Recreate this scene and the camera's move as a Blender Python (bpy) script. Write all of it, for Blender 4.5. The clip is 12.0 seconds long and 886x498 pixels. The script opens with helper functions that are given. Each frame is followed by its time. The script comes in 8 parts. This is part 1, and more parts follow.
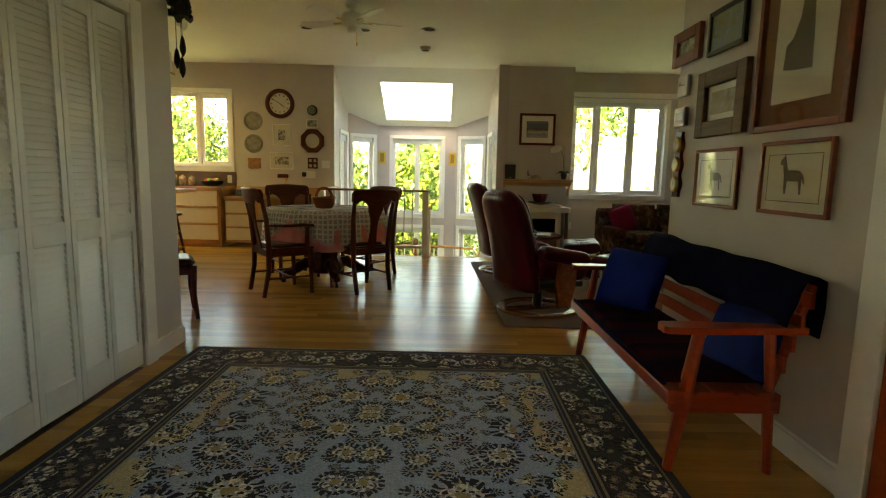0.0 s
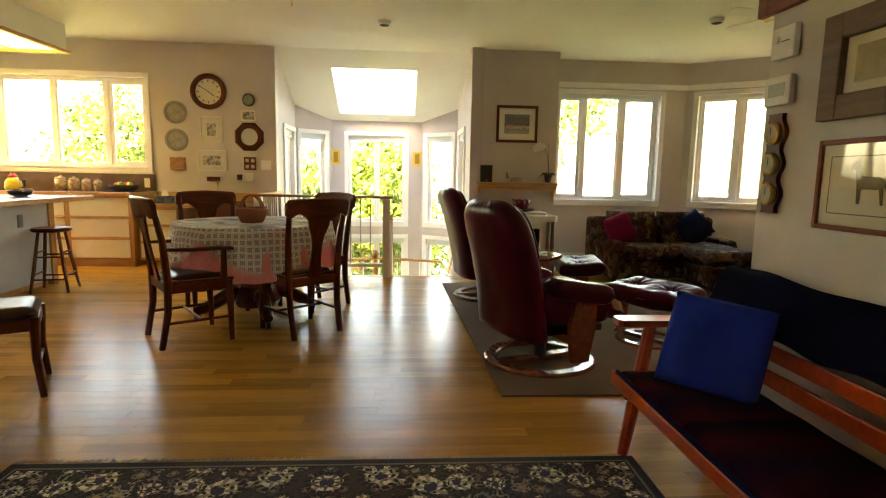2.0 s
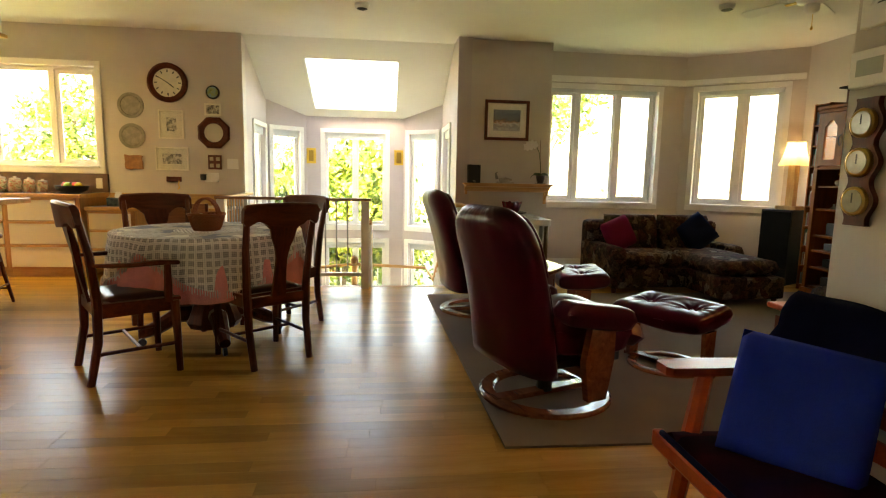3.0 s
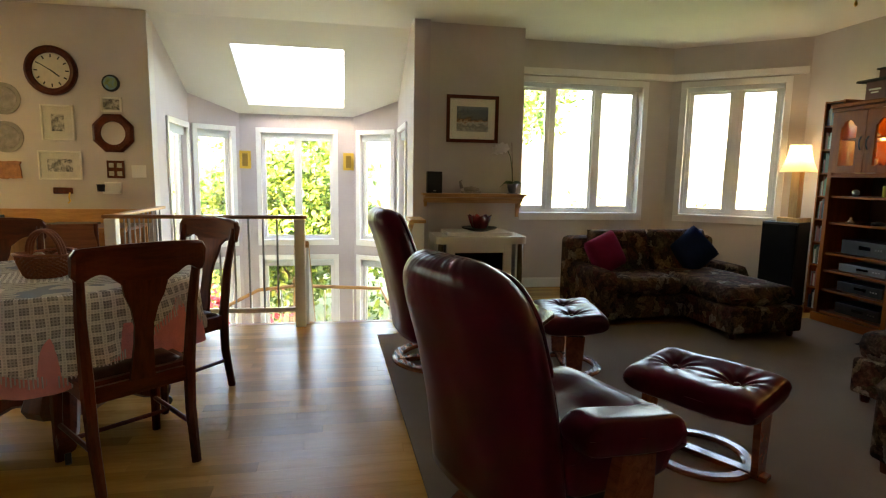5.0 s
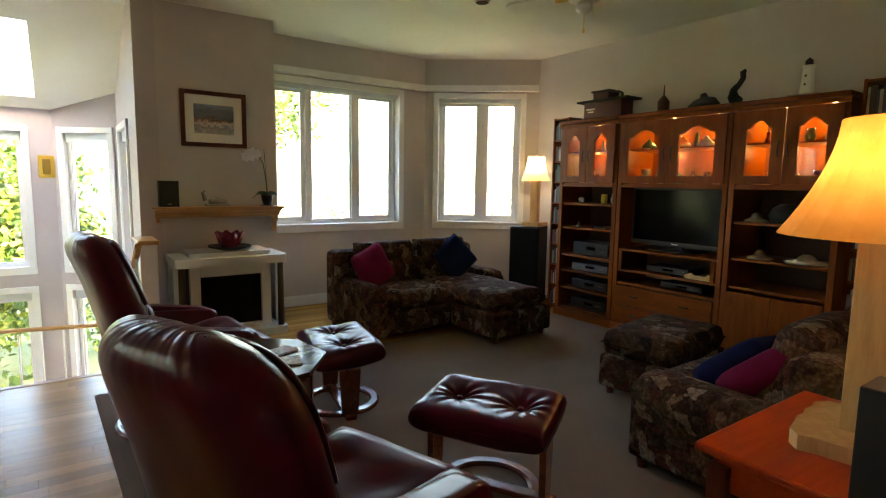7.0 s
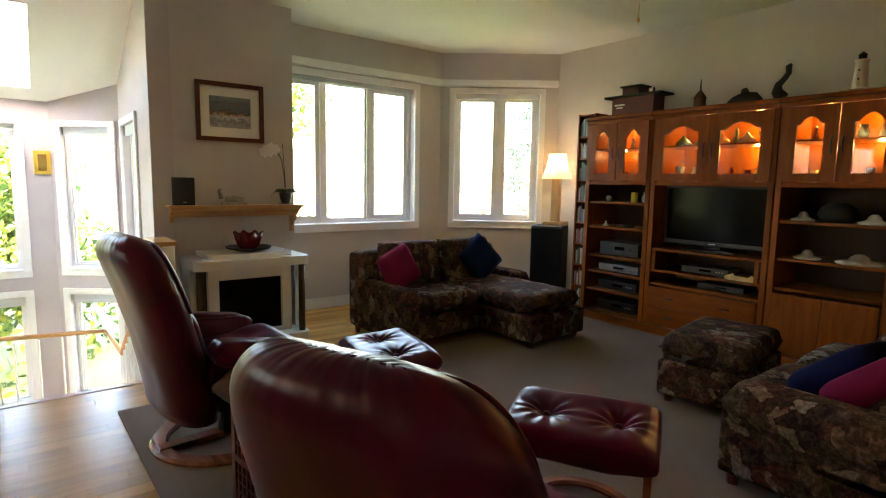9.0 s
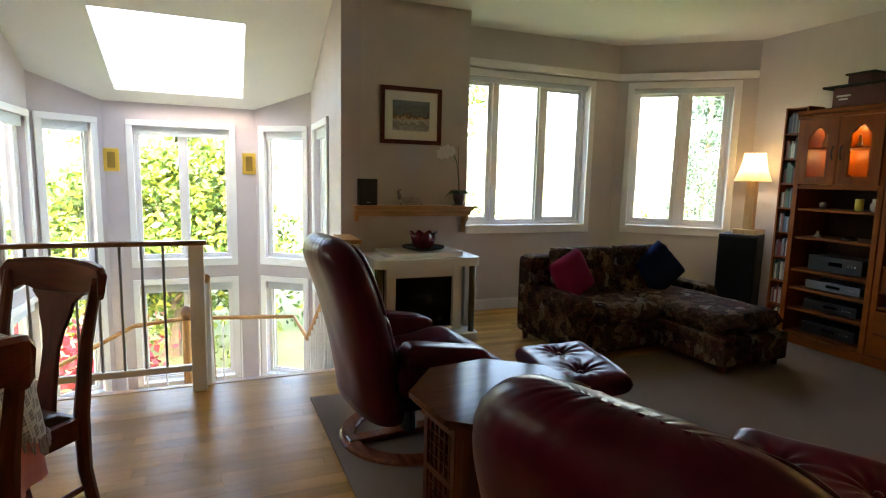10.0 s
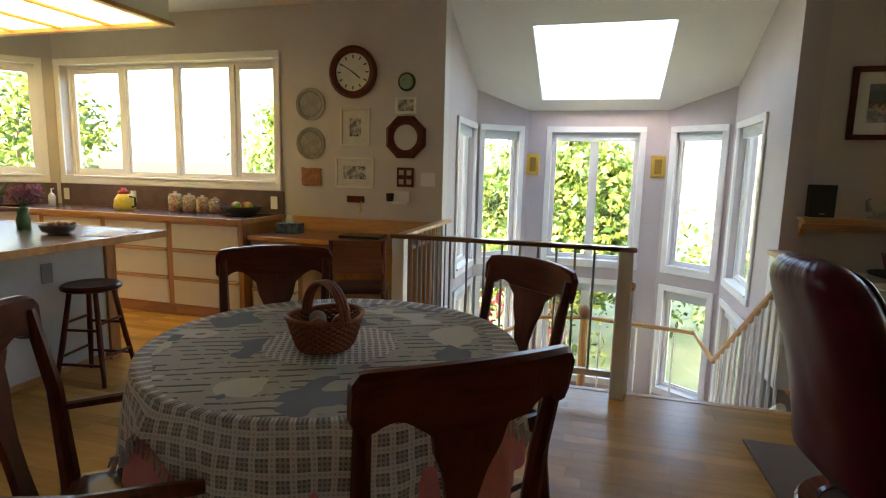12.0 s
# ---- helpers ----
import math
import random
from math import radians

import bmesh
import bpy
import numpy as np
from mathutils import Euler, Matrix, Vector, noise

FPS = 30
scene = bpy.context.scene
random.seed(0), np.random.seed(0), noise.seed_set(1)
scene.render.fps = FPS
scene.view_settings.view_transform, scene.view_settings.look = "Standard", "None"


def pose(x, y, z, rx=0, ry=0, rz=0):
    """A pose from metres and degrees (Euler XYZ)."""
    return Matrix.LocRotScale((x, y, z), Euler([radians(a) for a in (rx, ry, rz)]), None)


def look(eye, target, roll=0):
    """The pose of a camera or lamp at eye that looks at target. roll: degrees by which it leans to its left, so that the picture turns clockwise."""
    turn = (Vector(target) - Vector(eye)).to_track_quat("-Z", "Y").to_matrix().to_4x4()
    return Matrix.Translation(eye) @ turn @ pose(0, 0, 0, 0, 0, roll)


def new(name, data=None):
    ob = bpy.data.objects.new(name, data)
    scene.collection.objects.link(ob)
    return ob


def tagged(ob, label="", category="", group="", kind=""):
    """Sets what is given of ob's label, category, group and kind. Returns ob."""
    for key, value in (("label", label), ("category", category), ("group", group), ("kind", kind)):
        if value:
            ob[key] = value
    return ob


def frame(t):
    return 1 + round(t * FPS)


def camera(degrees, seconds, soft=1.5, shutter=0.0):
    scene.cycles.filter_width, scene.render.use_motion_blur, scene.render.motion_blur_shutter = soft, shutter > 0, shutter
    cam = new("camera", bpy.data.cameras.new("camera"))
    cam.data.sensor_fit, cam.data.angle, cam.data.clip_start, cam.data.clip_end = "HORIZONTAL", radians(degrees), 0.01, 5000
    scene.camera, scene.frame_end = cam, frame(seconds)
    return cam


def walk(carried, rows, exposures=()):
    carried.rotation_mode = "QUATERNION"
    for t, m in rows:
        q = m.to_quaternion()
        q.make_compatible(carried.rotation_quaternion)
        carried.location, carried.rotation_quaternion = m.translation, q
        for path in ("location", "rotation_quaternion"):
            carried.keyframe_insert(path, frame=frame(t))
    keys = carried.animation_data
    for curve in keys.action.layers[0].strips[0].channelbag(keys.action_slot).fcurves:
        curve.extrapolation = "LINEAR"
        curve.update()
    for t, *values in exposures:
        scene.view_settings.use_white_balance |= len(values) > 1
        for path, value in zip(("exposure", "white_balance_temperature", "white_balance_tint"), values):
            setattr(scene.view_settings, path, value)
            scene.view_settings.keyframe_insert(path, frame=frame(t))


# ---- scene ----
cam = camera(78.2, 12.0, 1.15)
PATH = [
    (0, (0.333, 1.814, 1.156), (0.352, 3.795, 0.884), 1.2),
    (0.5, (0.344, 2.178, 1.173), (0.372, 4.159, 0.903), 1.1),
    (1, (0.361, 2.472, 1.179), (0.389, 4.453, 0.907), 1.1),
    (1.5, (0.328, 2.781, 1.179), (0.397, 4.761, 0.909), 1.2),
    (2, (0.307, 3.114, 1.17), (0.464, 5.09, 0.905), 1.1),
    (2.5, (0.328, 3.403, 1.169), (0.528, 5.376, 0.905), 1.3),
    (3, (0.319, 3.678, 1.174), (0.543, 5.648, 0.91), 1.2),
    (5, (0.513, 4.71, 1.276), (0.869, 6.66, 1.011), 1.0),
    (5.5, (0.589, 4.817, 1.295), (1.197, 6.705, 1.039), 1.0),
    (6, (0.642, 4.959, 1.333), (1.503, 6.746, 1.078), 1.0),
    (6.5, (0.697, 5.044, 1.331), (1.713, 6.749, 1.085), 1.0),
    (7, (0.654, 5.126, 1.333), (1.799, 6.748, 1.095), 0.9),
    (7.2, (0.617, 5.158, 1.324), (1.819, 6.739, 1.092), 1.0),
    (9, (0.436, 5.553, 1.312), (1.641, 7.133, 1.072), 1.0),
    (9.5, (0.398, 5.65, 1.356), (1.406, 7.358, 1.097), 1.25),
    (10, (0.325, 5.759, 1.346), (1.061, 7.6, 1.086), 1.4),
    (10.5, (0.24, 5.858, 1.342), (0.653, 7.798, 1.08), 1.4),
    (11, (0.147, 5.928, 1.346), (0.228, 7.908, 1.074), 1.4),
    (11.5, (0.043, 5.965, 1.342), (-0.18, 7.932, 1.066), 1.35),
    (12, (-0.045, 5.973, 1.36), (-0.572, 7.88, 1.072), 1.4),
]
walk(cam, [(t, look(eye, target, roll)) for t, eye, target, roll in PATH], [(0, 4.28, 9800, 5), (0.5, 4.84, 10000, 8), (1.5, 5.1, 10400, 14), (3, 5.05, 10000, 16), (5.5, 4.76, 7700, 17), (7, 4.83, 7500, 17), (9, 5.16, 7500, 18), (10.5, 4.38, 7200, 18), (12, 4.05, 7000, 19)])

# ---- world, sun, exposure ----
wrld = bpy.data.worlds.new("sky")
scene.world = wrld
wrld.use_nodes = True
wn = wrld.node_tree.nodes
sky = wn.new("ShaderNodeTexSky")
sky.sky_type = "NISHITA"
sky.sun_disc = False
sky.sun_elevation, sky.sun_rotation = radians(24), radians(200)
sky.air_density, sky.dust_density = 1.0, 3.0
wrld.node_tree.links.new(sky.outputs[0], wn["Background"].inputs[0])
wn["Background"].inputs[1].default_value = 0.15
sun_data = bpy.data.lights.new("sun", "SUN")
sun_data.energy, sun_data.angle, sun_data.color = 5.0, radians(0.5), (1.0, 0.95, 0.86)
sun = new("sun", sun_data)
sun.matrix_world = look((-8, -22, 10.4), (0, 0, 0))

# ---- materials ----
def link(nt, a, b):
    nt.links.new(a, b)


class Mat:
    """A procedural material with a Principled surface and small helpers for its nodes."""

    def __init__(self, name, color=(0.5, 0.5, 0.5), rough=0.5, metal=0.0, **extra):
        self.m = bpy.data.materials.new(name)
        self.m.use_nodes = True
        self.nt = self.m.node_tree
        self.b = self.nt.nodes["Principled BSDF"]
        self.b.inputs["Base Color"].default_value = (*color, 1)
        self.b.inputs["Roughness"].default_value = rough
        self.b.inputs["Metallic"].default_value = metal
        for k, v in extra.items():
            self.b.inputs[k.replace("_", " ")].default_value = v

    def node(self, kind):
        return self.nt.nodes.new("ShaderNode" + kind)

    def coords(self, scale=(1, 1, 1), which="Object", rot=(0, 0, 0)):
        tc = self.node("TexCoord")
        mp = self.node("Mapping")
        mp.inputs["Scale"].default_value = scale
        mp.inputs["Rotation"].default_value = rot
        link(self.nt, tc.outputs[which], mp.inputs[0])
        return mp.outputs[0]

    def noise(self, vec, scale, detail=4, rough=0.55, distortion=0.0):
        n = self.node("TexNoise")
        n.inputs["Scale"].default_value = scale
        n.inputs["Detail"].default_value = detail
        n.inputs["Roughness"].default_value = rough
        n.inputs["Distortion"].default_value = distortion
        link(self.nt, vec, n.inputs["Vector"])
        return n.outputs["Fac"]

    def voronoi(self, vec, scale, feature="F1", out="Distance", rand=1.0):
        n = self.node("TexVoronoi")
        n.feature = feature
        n.inputs["Scale"].default_value = scale
        n.inputs["Randomness"].default_value = rand
        link(self.nt, vec, n.inputs["Vector"])
        return n.outputs[out]

    def ramp(self, fac, stops, constant=False):
        n = self.node("ValToRGB")
        if constant:
            n.color_ramp.interpolation = "CONSTANT"
        els = n.color_ramp.elements
        while len(els) < len(stops):
            els.new(0.5)
        for e, (p, c) in zip(els, stops):
            e.position = p
            e.color = (*c, 1) if len(c) == 3 else c
        link(self.nt, fac, n.inputs[0])
        return n.outputs[0]

    def mix(self, fac, a, b, blend="MIX"):
        n = self.node("MixRGB")
        n.blend_type = blend
        for i, v in ((0, fac), (1, a), (2, b)):
            if isinstance(v, (int, float)):
                n.inputs[i].default_value = v if i == 0 else (v, v, v, 1)
            elif isinstance(v, tuple):
                n.inputs[i].default_value = (*v, 1)
            else:
                link(self.nt, v, n.inputs[i])
        return n.outputs[0]

    def math(self, op, a, b=0.0, c=None):
        n = self.node("Math")
        n.operation = op
        for i, v in enumerate((a, b, c)):
            if v is None:
                continue
            if isinstance(v, (int, float)):
                n.inputs[i].default_value = v
            else:
                link(self.nt, v, n.inputs[i])
        return n.outputs[0]

    def xyz(self, vec):
        n = self.node("SeparateXYZ")
        link(self.nt, vec, n.inputs[0])
        return n.outputs

    def color(self, out):
        link(self.nt, out, self.b.inputs["Base Color"])
        return self

    def rough(self, out):
        link(self.nt, out, self.b.inputs["Roughness"])
        return self

    def bump(self, height, strength=0.3, dist=0.002):
        n = self.node("Bump")
        n.inputs["Strength"].default_value = strength
        n.inputs["Distance"].default_value = dist
        link(self.nt, height, n.inputs["Height"])
        link(self.nt, n.outputs[0], self.b.inputs["Normal"])
        return self


def painted(name, c, rough=0.55, var=0.06, scale=2.0, bump=0.12, grain=220):
    m = Mat(name, c, rough)
    v = m.coords()
    n1 = m.noise(v, scale, 5)
    lo, hi = tuple(x * (1 - var) for x in c), tuple(min(1, x * (1 + var)) for x in c)
    m.color(m.ramp(n1, [(0.3, lo), (0.7, hi)]))
    m.bump(m.noise(v, grain, 3), bump, 0.001)
    return m.m


def wood(name, dark, light, rough=0.35, axis="x", scale=1.0, coat=0.0, per_object=False, per_island=False, spread=0.35):
    m = Mat(name, light, rough, Coat_Weight=coat, Specular_IOR_Level=0.38)
    s = {"x": (1, 9, 9), "y": (9, 1, 9), "z": (9, 9, 1)}[axis]
    v = m.coords(tuple(a * scale for a in s))
    if per_object or per_island:
        r = m.node("ObjectInfo").outputs["Random"] if per_object else m.node("NewGeometry").outputs["Random Per Island"]
        off = m.node("VectorMath")
        off.operation = "ADD"
        comb = m.node("CombineXYZ")
        link(m.nt, m.math("MULTIPLY", r, 37.0), comb.inputs[0])
        link(m.nt, m.math("MULTIPLY", r, 91.0), comb.inputs[1])
        link(m.nt, v, off.inputs[0])
        link(m.nt, comb.outputs[0], off.inputs[1])
        v = off.outputs[0]
    n1 = m.noise(v, 3.0, 6, 0.6, 0.6)
    n2 = m.noise(v, 22.0, 3, 0.6)
    col = m.ramp(m.math("ADD", m.math("MULTIPLY", n1, 0.75), m.math("MULTIPLY", n2, 0.25)), [(0.32, dark), (0.62, light)])
    if per_object or per_island:
        tone = m.ramp(r, [(0.0, (1 - spread,) * 3), (0.6, (1, 1, 1)), (1.0, (1 + spread * 0.4,) * 3)])
        col = m.mix(1.0, col, tone, "MULTIPLY")
    m.color(col)
    m.rough(m.math("ADD", m.math("MULTIPLY", n1, 0.12), rough - 0.06))
    m.bump(n2, 0.08, 0.001)
    return m.m


WALL = painted("wall paint taupe", (0.58, 0.53, 0.50), 0.6)
# Copy of the taupe paint; how it looks in stairwell light is in the colour.
WALL_N = painted("wall paint tinted by stairwell light", (0.53, 0.465, 0.475), 0.6)
CEIL = painted("ceiling paint", (0.80, 0.79, 0.74), 0.75, 0.03, 1.5, 0.25, 160)
TRIM = painted("white trim paint", (0.82, 0.81, 0.79), 0.35, 0.03, 6, 0.05)
LOUVRE = painted("white louvre paint", (0.82, 0.85, 0.85), 0.4, 0.05, 6, 0.05)
OAKFLOOR = wood("oak strip", (0.44, 0.222, 0.055), (0.56, 0.305, 0.088), 0.24, "x", 0.7, 0.0, per_object=True, spread=0.30)
OAKREST = wood("oak strip joined", (0.44, 0.222, 0.055), (0.56, 0.305, 0.088), 0.24, "x", 0.7, 0.0, per_island=True, spread=0.30)
for fm in (OAKFLOOR, OAKREST):
    fm.node_tree.nodes["Principled BSDF"].inputs["Specular IOR Level"].default_value = 0.11
OAK = wood("honey oak", (0.42, 0.20, 0.07), (0.62, 0.34, 0.13), 0.35, "x")
OAKZ = wood("honey oak upright", (0.36, 0.16, 0.05), (0.55, 0.27, 0.095), 0.35, "z")
DARKWOOD = wood("dark mahogany", (0.050, 0.009, 0.004), (0.125, 0.026, 0.009), 0.34, "z", 1.0, 0.0)
DARKWOODX = wood("dark mahogany lengthwise", (0.050, 0.009, 0.004), (0.125, 0.026, 0.009), 0.31, "x", 1.0, 0.0)
CHERRY = wood("red cherry", (0.30, 0.022, 0.004), (0.48, 0.060, 0.008), 0.3, "x", 1.0, 0.0)
for dw in (DARKWOOD, DARKWOODX):
    dw.node_tree.nodes["Principled BSDF"].inputs["Specular IOR Level"].default_value = 0.22
SUBFLOOR = painted("dark subfloor", (0.10, 0.06, 0.03), 0.7)

gl = Mat("window glass", (1, 1, 1), 0.0)
gl_mix = gl.node("MixShader")
gl_fr = gl.node("LayerWeight")
gl_fr.inputs[0].default_value = 0.5
gl_pw = gl.math("ADD", gl.math("MULTIPLY", gl.math("POWER", gl_fr.outputs["Facing"], 5.0), 0.6), 0.03)
gl_t, gl_g = gl.node("BsdfTransparent"), gl.node("BsdfGlossy")
gl_t.inputs[0].default_value = (0.95, 0.97, 0.96, 1)
gl_g.inputs["Roughness"].default_value = 0.02
link(gl.nt, gl_pw, gl_mix.inputs[0])
link(gl.nt, gl_t.outputs[0], gl_mix.inputs[1])
link(gl.nt, gl_g.outputs[0], gl_mix.inputs[2])
link(gl.nt, gl_mix.outputs[0], gl.nt.nodes["Material Output"].inputs[0])
GLASS = gl.m

# ---- mesh helpers ----
def part(name, bm, mat, parent=None, label="", smooth=False):
    """One mesh object from a bmesh, under a thing or a part."""
    bmesh.ops.recalc_face_normals(bm, faces=bm.faces)
    me = bpy.data.meshes.new(name)
    bm.to_mesh(me)
    bm.free()
    for mt in (mat if isinstance(mat, (list, tuple)) else [mat]):
        me.materials.append(mt)
    if smooth:
        for p in me.polygons:
            p.use_smooth = True
    ob = new(name, me)
    if parent is not None:
        ob.parent = parent
    if label:
        ob["label"] = label
    return ob


def thing(name, label, category, x=0, y=0, z=0, rz=0, group="", kind=""):
    e = new(name)
    e.empty_display_size = 0.1
    e.matrix_basis = pose(x, y, z, 0, 0, rz)
    return tagged(e, label, category, group, kind)


def box(bm, x0, x1, y0, y1, z0, z1, bev=0.0, m=None):
    vs = [bm.verts.new((x, y, z)) for z in (z0, z1) for y in (y0, y1) for x in (x0, x1)]
    fs = [bm.faces.new([vs[i] for i in f]) for f in ((0, 2, 3, 1), (4, 5, 7, 6), (0, 1, 5, 4), (2, 6, 7, 3), (0, 4, 6, 2), (1, 3, 7, 5))]
    if bev > 0:
        es = list({e for f in fs for e in f.edges})
        r = bmesh.ops.bevel(bm, geom=es, offset=bev, segments=2, affect="EDGES", profile=0.5)
        vs = list({v for f in r["faces"] for v in f.verts} | {v for v in vs if v.is_valid})
    if m is not None:
        bmesh.ops.transform(bm, matrix=m, verts=[v for v in vs if v.is_valid])
    return bm


def B(*a, **k):
    return box(bmesh.new(), *a, **k)


def tube(bm, pts, r, seg=10, caps=True, flat=1.0):
    """A round bar along points; r is one radius or one for each point."""
    pts = [Vector(p) for p in pts]
    rs = r if isinstance(r, (list, tuple)) else [r] * len(pts)
    rings = []
    up = None
    for i, p in enumerate(pts):
        d = (pts[min(i + 1, len(pts) - 1)] - pts[max(i - 1, 0)]).normalized()
        if up is None:
            up = Vector((0, 0, 1)) if abs(d.z) < 0.9 else Vector((1, 0, 0))
        a = d.cross(up).normalized()
        b = a.cross(d).normalized()
        up = b
        rings.append([bm.verts.new(p + rs[i] * (math.cos(k * math.tau / seg) * a + flat * math.sin(k * math.tau / seg) * b)) for k in range(seg)])
    for p, q in zip(rings, rings[1:]):
        for k in range(seg):
            bm.faces.new((p[k], p[(k + 1) % seg], q[(k + 1) % seg], q[k]))
    if caps:
        bm.faces.new(rings[0][::-1])
        bm.faces.new(rings[-1])
    return bm


def T(*a, **k):
    return tube(bmesh.new(), *a, **k)


def lathe(bm, prof, seg=24, at=(0, 0, 0), caps=True):
    """A turned body from (radius, height) pairs."""
    rings = []
    for r, z in prof:
        rings.append([bm.verts.new((at[0] + r * math.cos(k * math.tau / seg), at[1] + r * math.sin(k * math.tau / seg), at[2] + z)) for k in range(seg)])
    for p, q in zip(rings, rings[1:]):
        for k in range(seg):
            bm.faces.new((p[k], p[(k + 1) % seg], q[(k + 1) % seg], q[k]))
    if caps:
        bm.faces.new(rings[0][::-1])
        bm.faces.new(rings[-1])
    return bm


def prism(bm, outline, z0, z1, m=None):
    """An outline in x, y raised from z0 to z1."""
    lo = [bm.verts.new((x, y, z0)) for x, y in outline]
    hi = [bm.verts.new((x, y, z1)) for x, y in outline]
    n = len(lo)
    bm.faces.new(lo[::-1])
    bm.faces.new(hi)
    for i in range(n):
        bm.faces.new((lo[i], lo[(i + 1) % n], hi[(i + 1) % n], hi[i]))
    if m is not None:
        bmesh.ops.transform(bm, matrix=m, verts=lo + hi)
    return bm


UPX = Matrix(((1, 0, 0, 0), (0, 0, -1, 0), (0, 1, 0, 0), (0, 0, 0, 1)))      # outline in x, z; thickness along -y
UPY = Matrix(((0, 0, 1, 0), (1, 0, 0, 0), (0, 1, 0, 0), (0, 0, 0, 1)))       # outline in y, z; thickness along x


def cushion(sx, sy, sz, puff=0.35, n=10, sag=0.0, tufts=(), m=None, rough=0.0, seed=1):
    """A stuffed cushion of that size, centred, with rounded edges; tufts: (x, y, depth) dimples on top."""
    bm = bmesh.new()
    bmesh.ops.create_grid(bm, x_segments=n, y_segments=n, size=1)
    top = list(bm.verts)
    r = bmesh.ops.duplicate(bm, geom=list(bm.verts) + list(bm.edges) + list(bm.faces))
    bot = [g for g in r["geom"] if isinstance(g, bmesh.types.BMVert)]
    for vs, s in ((top, 1), (bot, -1)):
        for v in vs:
            u, w = v.co.x, v.co.y
            e = (1 - abs(u) ** 6) * (1 - abs(w) ** 6)
            h = max(e, 0) ** puff
            k = 1 - 0.04 * (1 - h)
            z = s * h
            x, y = u * sx / 2 * k, w * sy / 2 * k
            z = z * sz / 2
            if s > 0:
                for tx, ty, td in tufts:
                    d2 = (x - tx) ** 2 + (y - ty) ** 2
                    z -= td * math.exp(-d2 / 0.0022) + 0.35 * td * math.exp(-d2 / 0.02)
                    z += 0.16 * td * math.sin(11 * math.atan2(y - ty, x - tx) + 3 * tx) * math.exp(-d2 / 0.012) * min(1.0, d2 / 0.0012)
                z -= sag * (1 - u * u) * (1 - w * w)
            z += rough * noise.noise(Vector((x * 9 + seed, y * 9, s)))
            v.co = (x, y, z)
    bmesh.ops.remove_doubles(bm, verts=bm.verts, dist=0.0015)
    if m is not None:
        bmesh.ops.transform(bm, matrix=m, verts=bm.verts)
    return bm


# ---- structure ----
def wall(name, p0, p1, z0, z1, thick, mat, openings=(), label=""):
    """A wall whose room face runs from p0 to p1, with its thickness to the left of that way; openings: (s0, s1, za, zb)."""
    p0, p1 = Vector(p0), Vector(p1)
    d = p1 - p0
    length = d.length
    d.normalize()
    nrm = Vector((-d.y, d.x))
    ss = sorted({0.0, length, *[o[0] for o in openings], *[o[1] for o in openings]})
    zs = sorted({z0, z1, *[o[2] for o in openings], *[o[3] for o in openings]})
    def solid(i, j):
        if not (0 <= i < len(ss) - 1 and 0 <= j < len(zs) - 1):
            return False
        s, z = (ss[i] + ss[i + 1]) / 2, (zs[j] + zs[j + 1]) / 2
        return not any(a < s < b and c < z < e for a, b, c, e in openings)
    bm = bmesh.new()
    cache = {}
    def v(i, j, k):
        if (i, j, k) not in cache:
            q = p0 + d * ss[i] + nrm * (thick * k)
            cache[i, j, k] = bm.verts.new((q.x, q.y, zs[j]))
        return cache[i, j, k]
    for i in range(len(ss) - 1):
        for j in range(len(zs) - 1):
            if not solid(i, j):
                continue
            for k in (0, 1):
                bm.faces.new((v(i, j, k), v(i + 1, j, k), v(i + 1, j + 1, k), v(i, j + 1, k)))
            for di, dj, e in ((-1, 0, ((i, j), (i, j + 1))), (1, 0, ((i + 1, j), (i + 1, j + 1))), (0, -1, ((i, j), (i + 1, j))), (0, 1, ((i, j + 1), (i + 1, j + 1)))):
                if not solid(i + di, j + dj):
                    (a, b), (c, f) = e
                    bm.faces.new((v(a, b, 0), v(c, f, 0), v(c, f, 1), v(a, b, 1)))
    return tagged(part(name, bm, mat), label or "plain painted plaster wall", "wall", kind="structure")


def along(p0, p1):
    """The frame of a wall: x along it, y out of the room, z up."""
    p0, p1 = Vector(p0), Vector(p1)
    d = (p1 - p0).normalized()
    return Matrix(((d.x, -d.y, 0, p0.x), (d.y, d.x, 0, p0.y), (0, 0, 1, 0), (0, 0, 0, 1)))


WINDOWS = [0]


